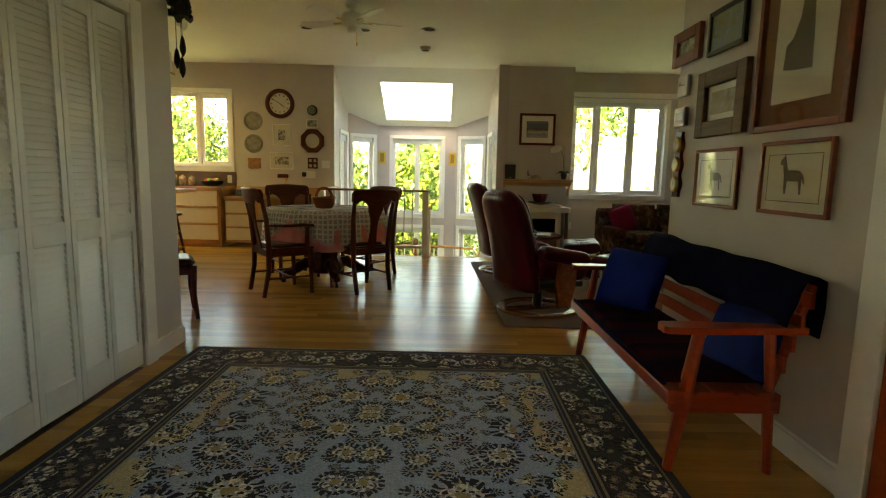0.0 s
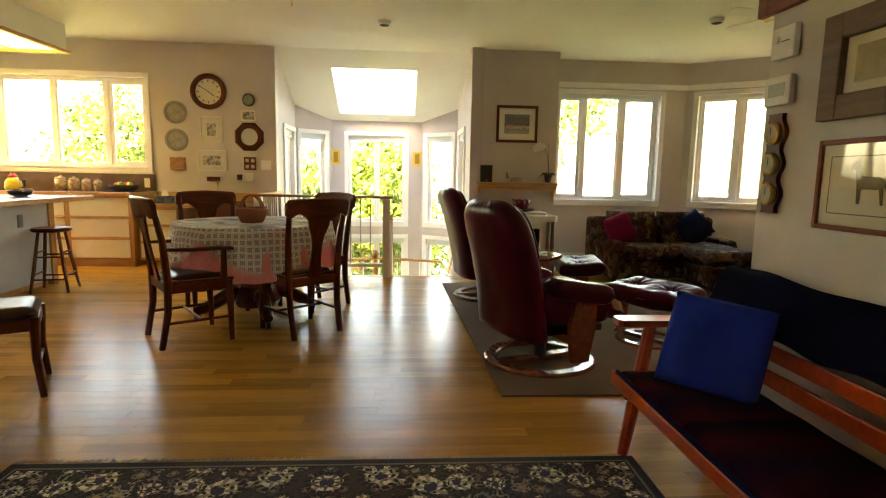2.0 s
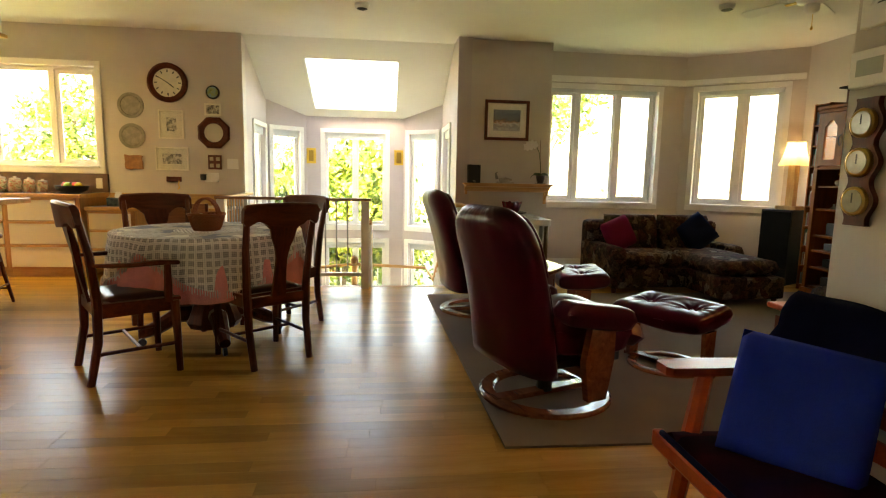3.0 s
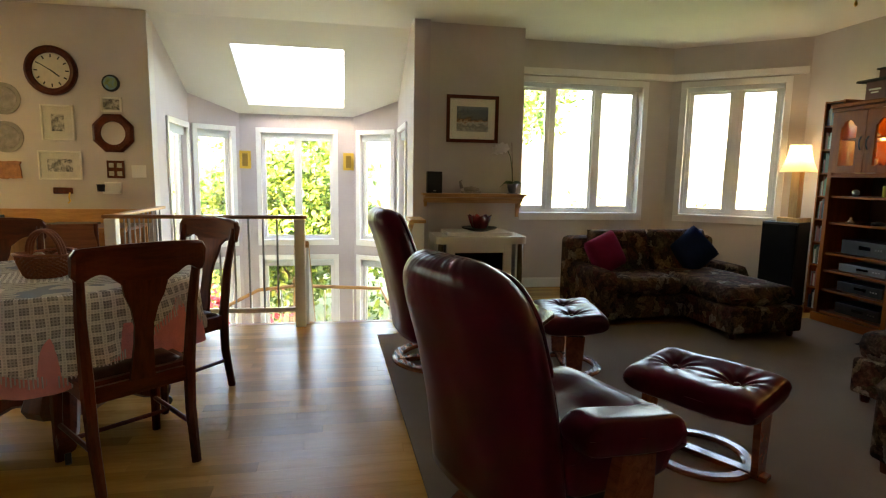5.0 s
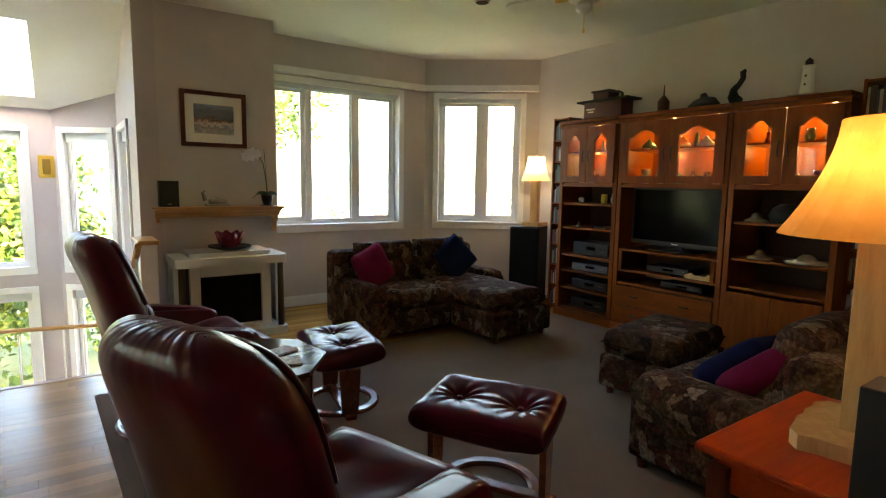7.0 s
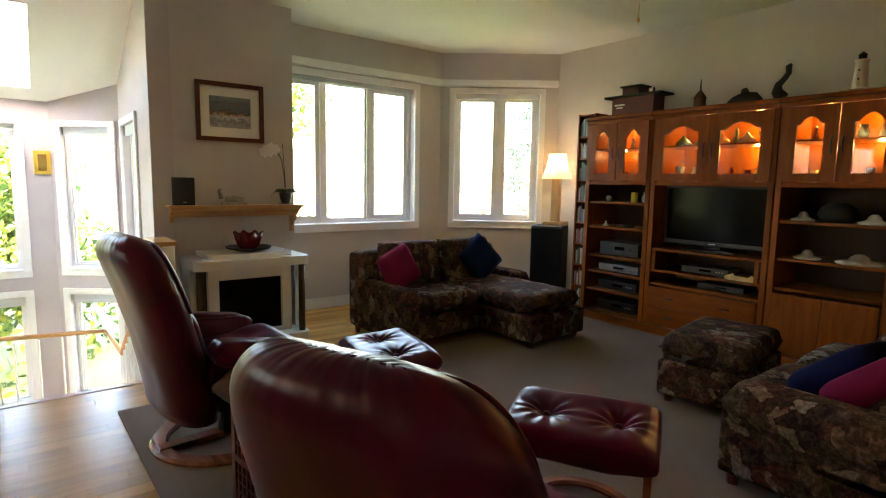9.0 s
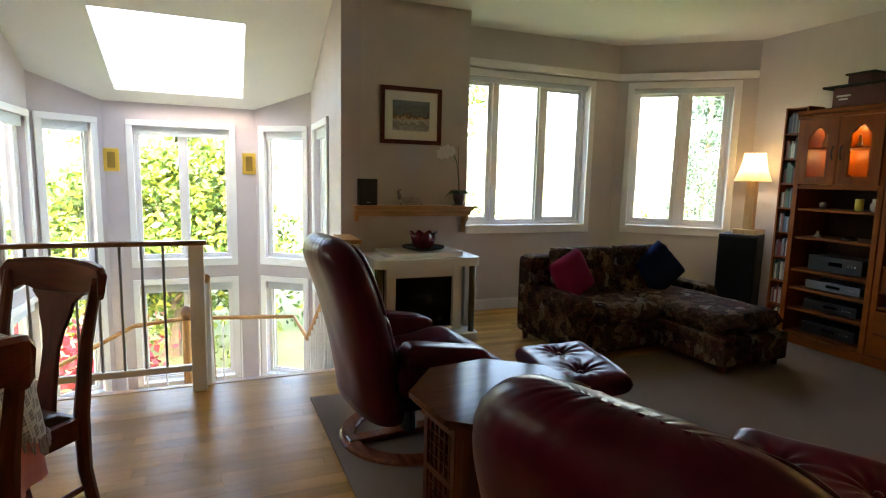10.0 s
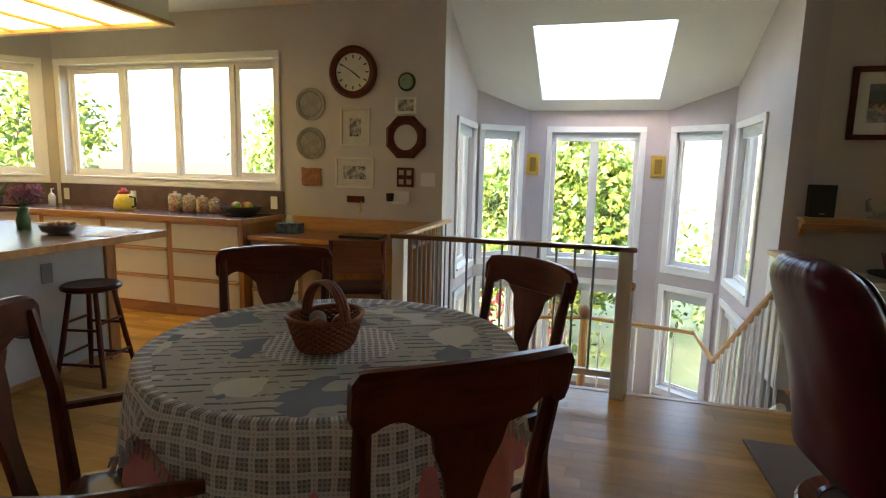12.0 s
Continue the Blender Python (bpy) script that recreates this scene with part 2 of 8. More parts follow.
def window(p0, p1, s0, s1, z0, z1, mullions=(), casing=0.065, blind=0.0, depth=0.10, sash=0.045, label="white painted window with clear glass panes"):
    """Casing, reveal, mullions, sashes, panes and a sill in a wall's opening (the opening is the casing's inner edge)."""
    WINDOWS[0] += 1
    w = tagged(new("window_%d" % WINDOWS[0]), label, "window", kind="structure")
    m = along(p0, p1)
    w.matrix_basis = m
    def bx(bm, a, b, y0, y1, c, d, bev=0.0):
        return box(bm, a, b, y0, y1, c, d, bev)
    bm = bmesh.new()
    c = casing
    bx(bm, s0 - c, s0, -0.022, -0.001, z0, z1, 0.004)
    bx(bm, s1, s1 + c, -0.022, -0.001, z0, z1, 0.004)
    bx(bm, s0 - c, s1 + c, -0.024, -0.001, z1, z1 + c, 0.004)
    bx(bm, s0 - c, s1 + c, -0.024, -0.001, z0 - c, z0, 0.004)
    part("window_casing", bm, TRIM, w)
    part("window_sill", bx(bmesh.new(), s0 - 0.0, s1 + 0.0, -0.035, depth, z0, z0 + 0.02, 0.004), TRIM, w)
    bm = bmesh.new()
    edges = [s0, *mullions, s1]
    f = 0.03
    bx(bm, s0, s0 + f, depth - 0.02, depth + 0.03, z0 + 0.02, z1)
    bx(bm, s1 - f, s1, depth - 0.02, depth + 0.03, z0 + 0.02, z1)
    bx(bm, s0 + f, s1 - f, depth - 0.02, depth + 0.03, z1 - f, z1)
    bx(bm, s0 + f, s1 - f, depth - 0.02, depth + 0.03, z0 + 0.02, z0 + 0.02 + f)
    for q in mullions:
        bx(bm, q - f, q + f, depth - 0.025, depth + 0.03, z0 + 0.02 + f, z1 - f, 0.004)
    part("window_frame", bm, TRIM, w)
    for i, (a, b) in enumerate(zip(edges, edges[1:])):
        a, b, c0, c1 = a + f, b - f, z0 + 0.02 + f, z1 - f
        bm = bmesh.new()
        g = sash * (1.0 if i in (0, len(edges) - 2) else 0.45)
        for q in ((a, a + g, c0, c1), (b - g, b, c0, c1), (a + g, b - g, c1 - g, c1), (a + g, b - g, c0, c0 + g)):
            bx(bm, q[0], q[1], depth - 0.005, depth + 0.02, q[2], q[3], 0.003)
        sh = part("sash", bm, TRIM, w)
        pane = part("pane", bx(bmesh.new(), a + g, b - g, depth + 0.006, depth + 0.010, c0 + g, c1 - g), GLASS, sh)
        pane.visible_shadow = False
    if blind:
        bm = bmesh.new()
        for k in range(int(blind / 0.012)):
            z = z1 - 0.012 * k
            bx(bm, s0 + 0.01, s1 - 0.01, 0.02, 0.05, z - 0.010, z, 0.002)
        part("raised_blind", bm, BLIND, w, "pale pleated blind drawn up")
    return w


BLIND = painted("pale blind", (0.66, 0.70, 0.72), 0.6)
CEILZ = 2.79
xL, xR, yK, yN, yB = -1.33, 1.20, 10.558, 12.257, 10.72
NL, NR = (-0.815, yN), (0.644, yN)
SL, SR = (xL, 11.86), (xR, 11.86)
BC, CD = (4.306, yB), (5.363, 9.867)
KC = (-5.60, yK)
LOW = -2.7

K0, K1 = 1.19, 2.335
wall("wall_kitchen", KC, (xL, yK), 0, CEILZ, 0.16, WALL, [(-5.50 - KC[0], -2.97 - KC[0], K0, K1)], "taupe painted kitchen wall with a wide window")
window(KC, (xL, yK), -5.50 - KC[0], -2.97 - KC[0], K0, K1, [-4.78 - KC[0], -4.13 - KC[0], -3.48 - KC[0]], 0.065, label="white four-light kitchen window over the counter")
KA = (-6.70, 9.46)
wall("wall_kitchen_angle", KA, KC, 0, CEILZ, 0.16, WALL, [(0.25, 1.40, K0, K1)])
window(KA, KC, 0.25, 1.40, K0, K1, [0.83], 0.065)
wall("wall_west", (-6.70, 5.45), KA, 0, CEILZ, 0.16, WALL)
wall("wall_kitchen_south", (-1.50, 5.39), (-6.70, 5.39), 0, CEILZ, 0.16, WALL)

H0, H1 = 0.38, 1.80
def nook(name, p0, p1, s0, s1, mull=(), top=CEILZ):
    wall(name, p0, p1, LOW, top, 0.16, WALL_N, [(s0, s1, H0, H1), (s0, s1, -0.98, 0.125)], "pale stairwell wall with two stacked windows")
    window(p0, p1, s0, s1, H0, H1, mull, 0.062, 0.10, 0.08, 0.018)
    window(p0, p1, s0, s1, -0.98, 0.125, mull, 0.062, 0.10, 0.08, 0.018)

nook("wall_stair_west", (xL, yK + 0.16), SL, 11.06 - yK - 0.16, 11.76 - yK - 0.16)
nook("wall_stair_northwest", SL, NL, 0.10, 0.53, (), 2.24)
nook("wall_stair_north", NL, NR, -0.55 - NL[0], 0.375 - NL[0], (-0.09 - NL[0],), 2.06)
nook("wall_stair_northeast", NR, SR, 0.11, 0.58, (), 2.24)
nook("wall_stair_east", SR, (xR, 10.22), 11.86 - 11.64, 11.86 - 10.84)
wall("wall_stair_west_low", (xL, 9.42), (xL, yK + 0.16), LOW, -0.30, 0.16, WALL_N)
wall("wall_stair_east_low", (xR, 10.22), (xR, 9.42), LOW, -0.30, 0.16, WALL_N)
wall("wall_stair_south_low", (xR, 9.42), (xL, 9.42), LOW, -0.30, 0.16, WALL_N)

# chimney breast and bay
bm = bmesh.new()
prism(bm, [(1.30, 10.30), (2.354, 10.30), (2.354, yB + 0.16), (1.30, yB + 0.16)], 0, CEILZ)
tagged(part("chimney_breast", bm, WALL), "taupe painted chimney breast beside the stairwell", "wall", kind="structure")
V0, V1 = 0.86, 2.335
wall("wall_bay_north", (2.354, yB), BC, 0, CEILZ, 0.16, WALL, [(0.11, 3.94 - 2.354, V0, V1)])
window((2.354, yB), BC, 0.11, 3.94 - 2.354, V0, V1, [2.87 - 2.354, 3.41 - 2.354], 0.065, 0.05, label="white three-light bay window")
wall("wall_bay_northeast", BC, CD, 0, CEILZ, 0.16, WALL, [(0.17, 1.14, V0, V1)])
window(BC, CD, 0.17, 1.14, V0, V1, [0.69], 0.065, 0.05, label="white two-light bay window")
wall("wall_east", CD, (CD[0], 5.36), 0, CEILZ, 0.16, WALL)
wall("wall_living_south", (CD[0], 5.36), (1.96, 5.36), 0, CEILZ, 0.12, WALL)
wall("wall_hall_east", (1.84, 5.36), (1.84, -1.0), 0, CEILZ, 0.12, WALL, [(3.06, 3.86, 0.9, 2.1)])
# Unseen window, added with its opening to let light onto the closet doors.
window((1.84, 5.36), (1.84, -1.0), 3.06, 3.86, 0.9, 2.1, [3.46], 0.07, label="unseen white two-light hall window added for light")
wall("wall_hall_south", (1.84, -1.0), (-1.38, -1.0), 0, CEILZ, 0.12, WALL, [(2.30, 2.52, 0.95, 2.0)])
# Unseen slit of glass behind the camera, added as fill light for the hall.
window((1.84, -1.0), (-1.38, -1.0), 2.30, 2.52, 0.95, 2.0, (), 0.08, label="unseen narrow white hall window added for light")
CL0, CL1, CLH = 2.70, 4.92, 1.98
wall("wall_hall_west", (-1.38, -1.0), (-1.38, 5.39), 0, CEILZ, 0.12, WALL, [(CL0 + 1, CL1 + 1, -0.01, CLH)])

# ceilings
bm = bmesh.new()
prism(bm, [(-6.9, -1.2), (1.88, -1.2), (1.88, 5.2), (5.5, 5.2), (5.5, 9.95), (4.40, yB + 0.16), (1.27, yB + 0.16), (1.27, 10.60), (xL - 0.02, 10.60), (xL - 0.02, yK + 0.16), (-5.7, yK + 0.16), (-6.9, 9.5)], CEILZ, CEILZ + 0.15)
tagged(part("ceiling", bm, CEIL), "off-white painted flat ceiling", "ceiling", kind="structure")
SLOPE = (CEILZ - 2.035) / (yN - 10.60)
SK = (-0.66, 0.52, 10.98, 12.06)
def slope_z(y):
    return CEILZ - SLOPE * (y - 10.60)
bm = bmesh.new()
xs, ys = [xL - 0.1, SK[0], SK[1], xR + 0.1], [10.60, SK[2], SK[3], yN + 0.16]
lv = [[[bm.verts.new((x, y, slope_z(y) + h)) for h in (0, 0.08)] for y in ys] for x in xs]
for i in range(3):
    for j in range(3):
        if i == 1 and j == 1:
            continue
        for h in (0, 1):
            bm.faces.new((lv[i][j][h], lv[i + 1][j][h], lv[i + 1][j + 1][h], lv[i][j + 1][h]))
for loop in ([(1, 1), (2, 1), (2, 2), (1, 2)], [(0, 0), (1, 0), (2, 0), (3, 0), (3, 1), (3, 2), (3, 3), (2, 3), (1, 3), (0, 3), (0, 2), (0, 1)]):
    for (a, b), (c, d) in zip(loop, loop[1:] + loop[:1]):
        bm.faces.new((lv[a][b][0], lv[c][d][0], lv[c][d][1], lv[a][b][1]))
tagged(part("ceiling_slope", bm, CEIL), "white sloped stairwell ceiling with a skylight opening", "ceiling", kind="structure")
skylight = tagged(new("skylight"), "square skylight in the sloped stairwell ceiling", "skylight", kind="structure")
bm = bmesh.new()
for a, b, c, d in ((SK[0] - 0.05, SK[0], SK[2] - .05, SK[3] + .05), (SK[1], SK[1] + 0.05, SK[2] - .05, SK[3] + .05), (SK[0], SK[1], SK[2] - .05, SK[2]), (SK[0], SK[1], SK[3], SK[3] + .05)):
    vs = [bm.verts.new((x, y, slope_z(y) + h)) for h in (0.083, 0.13) for x, y in ((a, c), (b, c), (b, d), (a, d))]
    for f in ((0, 1, 2, 3), (4, 5, 6, 7), (0, 1, 5, 4), (1, 2, 6, 5), (2, 3, 7, 6), (3, 0, 4, 7)):
        bm.faces.new([vs[i] for i in f])
part("skylight_frame", bm, TRIM, skylight)
bm = bmesh.new()
vs = [bm.verts.new((x, y, slope_z(y) + h)) for h in (0.10, 0.106) for x, y in ((SK[0], SK[2]), (SK[1], SK[2]), (SK[1], SK[3]), (SK[0], SK[3]))]
for f in ((0, 1, 2, 3), (4, 5, 6, 7), (0, 1, 5, 4), (1, 2, 6, 5), (2, 3, 7, 6), (3, 0, 4, 7)):
    bm.faces.new([vs[i] for i in f])
pane = part("pane", bm, GLASS, skylight)
pane.visible_shadow = False

# floors: one slab with the stairwell cut out, planks come last
FLOOR_Y = 9.42
bm = bmesh.new()
prism(bm, [(-6.9, -1.2), (1.9, -1.2), (5.5, -1.2), (5.5, 9.9), (4.40, yB + 0.1), (1.27, yB + 0.1), (1.27, FLOOR_Y), (xL, FLOOR_Y), (xL, yK + 0.1), (-5.7, yK + 0.1), (-6.9, 9.5)], -0.30, -0.012)
floor = tagged(part("floor", bm, SUBFLOOR), "polished honey-coloured oak strip floor", "floor", kind="structure")
bm = bmesh.new()
box(bm, xL - 0.3, xR + 0.3, 9.3, yN + 0.3, LOW - 0.1, LOW)
tagged(part("lower_floor", bm, painted("pale lower floor", (0.62, 0.58, 0.52), 0.4)), "pale floor of the lower storey", "floor", kind="structure")

# outside ground
bm = bmesh.new()
bmesh.ops.create_grid(bm, x_segments=40, y_segments=40, size=400)
for v in bm.verts:
    v.co.z = -3.2 - 0.01 * max(0, v.co.y - 12) + 0.5 * noise.noise(v.co * 0.02)
gm = Mat("rough grass", (0.07, 0.11, 0.03), 0.9)
gv = gm.coords()
gm.color(gm.ramp(gm.noise(gv, 0.6, 6), [(0.3, (0.10, 0.14, 0.04)), (0.7, (0.26, 0.27, 0.13))]))
tagged(part("ground", bm, gm.m), "sloping green lawn outside the house", "ground", kind="structure")

# ---- more materials ----
def leather(name, c):
    m = Mat(name, c, 0.25, Specular_IOR_Level=0.15)
    v = m.coords()
    crease = m.noise(v, 9, 5, 0.65, 1.2)
    m.color(m.ramp(crease, [(0.3, tuple(x * 0.88 for x in c)), (0.7, tuple(x * 1.1 for x in c))]))
    pores = m.voronoi(v, 240)
    m.rough(m.ramp(crease, [(0.3, (0.31,) * 3), (0.7, (0.28,) * 3)]))
    m.bump(m.math("ADD", m.math("MULTIPLY", crease, 1.0), m.math("MULTIPLY", pores, 0.12)), 0.12, 0.003)
    return m.m


def cloth(name, c, scale=400, var=0.2, rough=0.9, bump=0.5):
    m = Mat(name, c, rough, Specular_IOR_Level=0.06)
    v = m.coords()
    w = m.noise(v, scale, 2)
    big = m.noise(v, 7, 4)
    m.color(m.mix(1.0, m.ramp(w, [(0.3, tuple(x * (1 - var) for x in c)), (0.7, tuple(min(1, x * (1 + var)) for x in c))]), m.ramp(big, [(0.3, (0.82,) * 3), (0.7, (1.1,) * 3)]), "MULTIPLY"))
    m.bump(w, bump, 0.0015)
    return m.m


LEATHER = leather("burgundy leather", (0.056, 0.0026, 0.012))
SEATLEATHER = leather("brown seat leather", (0.050, 0.018, 0.011))
PINK = cloth("pink tablecloth", (0.74, 0.28, 0.28))
NAVY = cloth("navy wool", (0.005, 0.007, 0.036), 300)
BLUE = cloth("royal blue cotton", (0.012, 0.035, 0.33), 500)
MIDBLUE = cloth("deep blue cotton", (0.010, 0.026, 0.17), 500)
DKBLUE = cloth("dark blue cotton", (0.008, 0.018, 0.075), 500)
WINE = cloth("wine cotton", (0.11, 0.006, 0.032), 500)
MAGENTA = cloth("magenta cotton", (0.20, 0.012, 0.055), 500)
BLACK = Mat("black plastic", (0.012, 0.012, 0.013), 0.35).m
BLACKMATT = painted("black matt", (0.015, 0.015, 0.016), 0.7)
SCREEN = Mat("black glossy screen", (0.003, 0.003, 0.0035), 0.12, Specular_IOR_Level=0.16).m
BRASS = Mat("brass", (0.72, 0.48, 0.14), 0.28, 1.0).m
STEEL = Mat("brushed steel", (0.45, 0.45, 0.45), 0.35, 1.0).m
WHITEPL = Mat("white plastic", (0.78, 0.77, 0.74), 0.4).m
CREAM = painted("cream laminate", (0.74, 0.68, 0.50), 0.4, 0.03, 3, 0.03)
CARPETBASE = (0.16, 0.125, 0.105)

# camouflage-like autumn print on the sofas
fl = Mat("autumn print upholstery", (0.1, 0.08, 0.06), 0.9, Specular_IOR_Level=0.05)
fv = fl.coords()
fwn, fws, fwa, fvo = fl.node("TexNoise"), fl.node("VectorMath"), fl.node("VectorMath"), fl.node("TexVoronoi")
fwn.inputs["Scale"].default_value, fwn.inputs["Detail"].default_value = 9.0, 4
fws.operation, fwa.operation = "SCALE", "ADD"
fws.inputs["Scale"].default_value = 0.20
fvo.inputs["Scale"].default_value = 13.0
link(fl.nt, fv, fwn.inputs["Vector"])
link(fl.nt, fwn.outputs["Color"], fws.inputs[0])
link(fl.nt, fv, fwa.inputs[0])
link(fl.nt, fws.outputs[0], fwa.inputs[1])
link(fl.nt, fwa.outputs[0], fvo.inputs["Vector"])
# leaf-shaped patches: browns, maroon, olive, tan and a few grey-beige
fcol = fl.ramp(fl.xyz(fvo.outputs["Color"])[0], [(0.0, (0.030, 0.014, 0.012)), (0.26, (0.075, 0.022, 0.017)), (0.44, (0.055, 0.040, 0.020)), (0.60, (0.115, 0.062, 0.036)), (0.76, (0.020, 0.013, 0.014)), (0.85, (0.21, 0.145, 0.092)), (0.94, (0.25, 0.21, 0.17))], True)
fcol = fl.mix(0.35, fcol, fl.ramp(fl.noise(fv, 14.0, 4, 0.6, 1.0), [(0.35, (0.020, 0.010, 0.009)), (0.5, (0.08, 0.040, 0.026)), (0.66, (0.20, 0.14, 0.09))]))
fsp = fl.ramp(fl.noise(fv, 60, 3), [(0.42, (0.65,) * 3), (0.62, (1.25,) * 3)])
fl.color(fl.mix(1.0, fcol, fsp, "MULTIPLY"))
fl.bump(fl.noise(fv, 350, 2), 0.4, 0.0015)
PRINT = fl.m

# woven white lace tablecloth with grey-blue fish shapes
tc = Mat("woven white tablecloth", (0.7, 0.68, 0.62), 0.9)
tv0 = tc.coords()
warp = tc.node("VectorMath")
warp.operation = "ADD"
wsc = tc.node("VectorMath")
wsc.operation = "SCALE"
wsc.inputs["Scale"].default_value = 0.035
wnz = tc.node("TexNoise")
wnz.inputs["Scale"].default_value = 5.0
link(tc.nt, tv0, wnz.inputs["Vector"])
link(tc.nt, wnz.outputs["Color"], wsc.inputs[0])
link(tc.nt, tv0, warp.inputs[0])
link(tc.nt, wsc.outputs[0], warp.inputs[1])
tv = warp.outputs[0]
tx = tc.xyz(tv)
def lines(ax, freq, width):
    return tc.math("LESS_THAN", tc.math("FRACT", tc.math("MULTIPLY", ax, freq)), width)
grid = tc.math("MAXIMUM", lines(tx[0], 46, 0.42), lines(tx[1], 46, 0.42))
dash = tc.math("MULTIPLY", lines(tx[1], 24, 0.25), tc.math("GREATER_THAN", tc.noise(tv, 18, 2), 0.46))
blob = tc.math("GREATER_THAN", tc.noise(tv, 5.5, 2, 0.4), 0.60)
blob2 = tc.math("LESS_THAN", tc.noise(tv, 4.2, 2, 0.4, 0.3), 0.40)
base = tc.mix(dash, (0.42, 0.395, 0.345), (0.12, 0.11, 0.105))
base = tc.mix(blob2, base, (0.60, 0.57, 0.49))
base = tc.mix(blob, base, (0.16, 0.175, 0.21))
mesh_col = tc.mix(grid, (0.17, 0.15, 0.15), (0.66, 0.64, 0.60))
rad = tc.math("SQRT", tc.math("ADD", tc.math("MULTIPLY", tx[0], tx[0]), tc.math("MULTIPLY", tx[1], tx[1])))
side = tc.math("GREATER_THAN", tc.math("ADD", rad, tc.math("MULTIPLY", tc.noise(tv, 3, 1), 0.1)), 0.60)
inner = tc.math("LESS_THAN", rad, 0.22)
base = tc.mix(tc.math("MULTIPLY", inner, 0.8), base, mesh_col)
# the hem below shows the mesh by its own height
ang = tc.math("ARCTAN2", tx[1], tx[0])
hang = tc.math("LESS_THAN", tc.xyz(tv0)[2], 0.765)
tc.color(tc.mix(tc.math("MAXIMUM", hang, side), base, tc.ramp(tc.math("ADD", tc.math("ADD", tc.math("MULTIPLY", tc.math("MAXIMUM", lines(tx[2], 21, 0.34), lines(ang, 13, 0.34)), 0.38), tc.math("MULTIPLY", tc.math("MAXIMUM", lines(tx[2], 84, 0.42), lines(ang, 52, 0.42)), 0.26)), tc.math("MULTIPLY", tc.noise(tv0, 14, 3), 0.35)), [(0.12, (0.16, 0.145, 0.15)), (0.82, (0.68, 0.65, 0.62))])))
tc.bump(tc.math("ADD", grid, dash), 0.4, 0.002)
TABLECLOTH = tc.m

# oriental rug: blue-grey ground, dark floral border with cream and gold
def rug_material(hx, hy):
    m = Mat("oriental wool rug", (0.3, 0.35, 0.4), 0.95, Sheen_Weight=0.02)
    v = m.coords()
    x = m.xyz(v)
    ax, ay = m.math("ABSOLUTE", x[0]), m.math("ABSOLUTE", x[1])
    edge = m.math("MINIMUM", m.math("SUBTRACT", hx, ax), m.math("SUBTRACT", hy, ay))
    # mirrored about the long axis, and slightly wavering like hand-drawn motifs
    comb = m.node("CombineXYZ")
    link(m.nt, ax, comb.inputs[0])
    link(m.nt, m.math("PINGPONG", x[1], 0.93), comb.inputs[1])
    wn, ws, wa = m.node("TexNoise"), m.node("VectorMath"), m.node("VectorMath")
    wn.inputs["Scale"].default_value = 17
    wn.inputs["Detail"].default_value = 4
    ws.operation, wa.operation = "SCALE", "ADD"
    ws.inputs["Scale"].default_value = 0.052
    link(m.nt, comb.outputs[0], wn.inputs["Vector"])
    link(m.nt, wn.outputs["Color"], ws.inputs[0])
    link(m.nt, comb.outputs[0], wa.inputs[0])
    link(m.nt, ws.outputs[0], wa.inputs[1])
    mv = wa.outputs[0]
    cream, gold, ink, navy = (0.80, 0.74, 0.60), (0.40, 0.30, 0.13), (0.008, 0.008, 0.012), (0.028, 0.028, 0.085)
    mauve, straw, brown = (0.24, 0.17, 0.20), (0.56, 0.46, 0.28), (0.042, 0.034, 0.036)

    def rosettes(col, scale, reach, petals, rand, heart, body, leaf):
        """Flower heads at scattered cells: a heart, a ring of petals and a ring of dark leaves."""
        vo = m.node("TexVoronoi")
        vo.inputs["Scale"].default_value, vo.inputs["Randomness"].default_value = scale, rand
        link(m.nt, mv, vo.inputs["Vector"])
        sub = m.node("VectorMath")
        sub.operation = "SUBTRACT"
        link(m.nt, mv, sub.inputs[0])
        link(m.nt, vo.outputs["Position"], sub.inputs[1])
        q = m.xyz(sub.outputs[0])
        r = m.math("SQRT", m.math("ADD", m.math("MULTIPLY", q[0], q[0]), m.math("MULTIPLY", q[1], q[1])))
        a = m.math("ARCTAN2", q[1], q[0])
        pick = m.xyz(vo.outputs["Color"])
        size = m.math("MULTIPLY_ADD", pick[0], 0.55 * reach, 0.45 * reach)
        d = m.math("DIVIDE", r, size)
        spin = m.math("MULTIPLY", pick[1], 6.0)
        w1 = m.math("SINE", m.math("ADD", m.math("MULTIPLY", a, petals), spin))
        w2 = m.math("SINE", m.math("ADD", m.math("MULTIPLY", a, petals * 1.6 + 3), spin))
        w3 = m.math("SINE", m.math("ADD", m.math("MULTIPLY", d, 16.0), m.math("MULTIPLY", a, 2.0)))
        inside = m.math("LESS_THAN", d, 0.72)
        col = m.mix(m.math("MULTIPLY", inside, 0.35), col, m.ramp(pick[2], [(0.0, straw), (0.4, mauve), (0.7, cream)], True))
        ring = m.math("MULTIPLY", m.math("LESS_THAN", d, 1.0), m.math("GREATER_THAN", d, 0.66))
        col = m.mix(m.math("MULTIPLY", ring, m.math("GREATER_THAN", w2, -0.25)), col, leaf)
        mid = m.math("MULTIPLY", m.math("LESS_THAN", d, 0.66), m.math("GREATER_THAN", d, 0.24))
        col = m.mix(m.math("MULTIPLY", mid, m.math("GREATER_THAN", w1, -0.1)), col, body)
        col = m.mix(m.math("MULTIPLY", mid, m.math("GREATER_THAN", m.math("ADD", w3, m.math("MULTIPLY", w1, 0.6)), 0.75)), col, leaf)
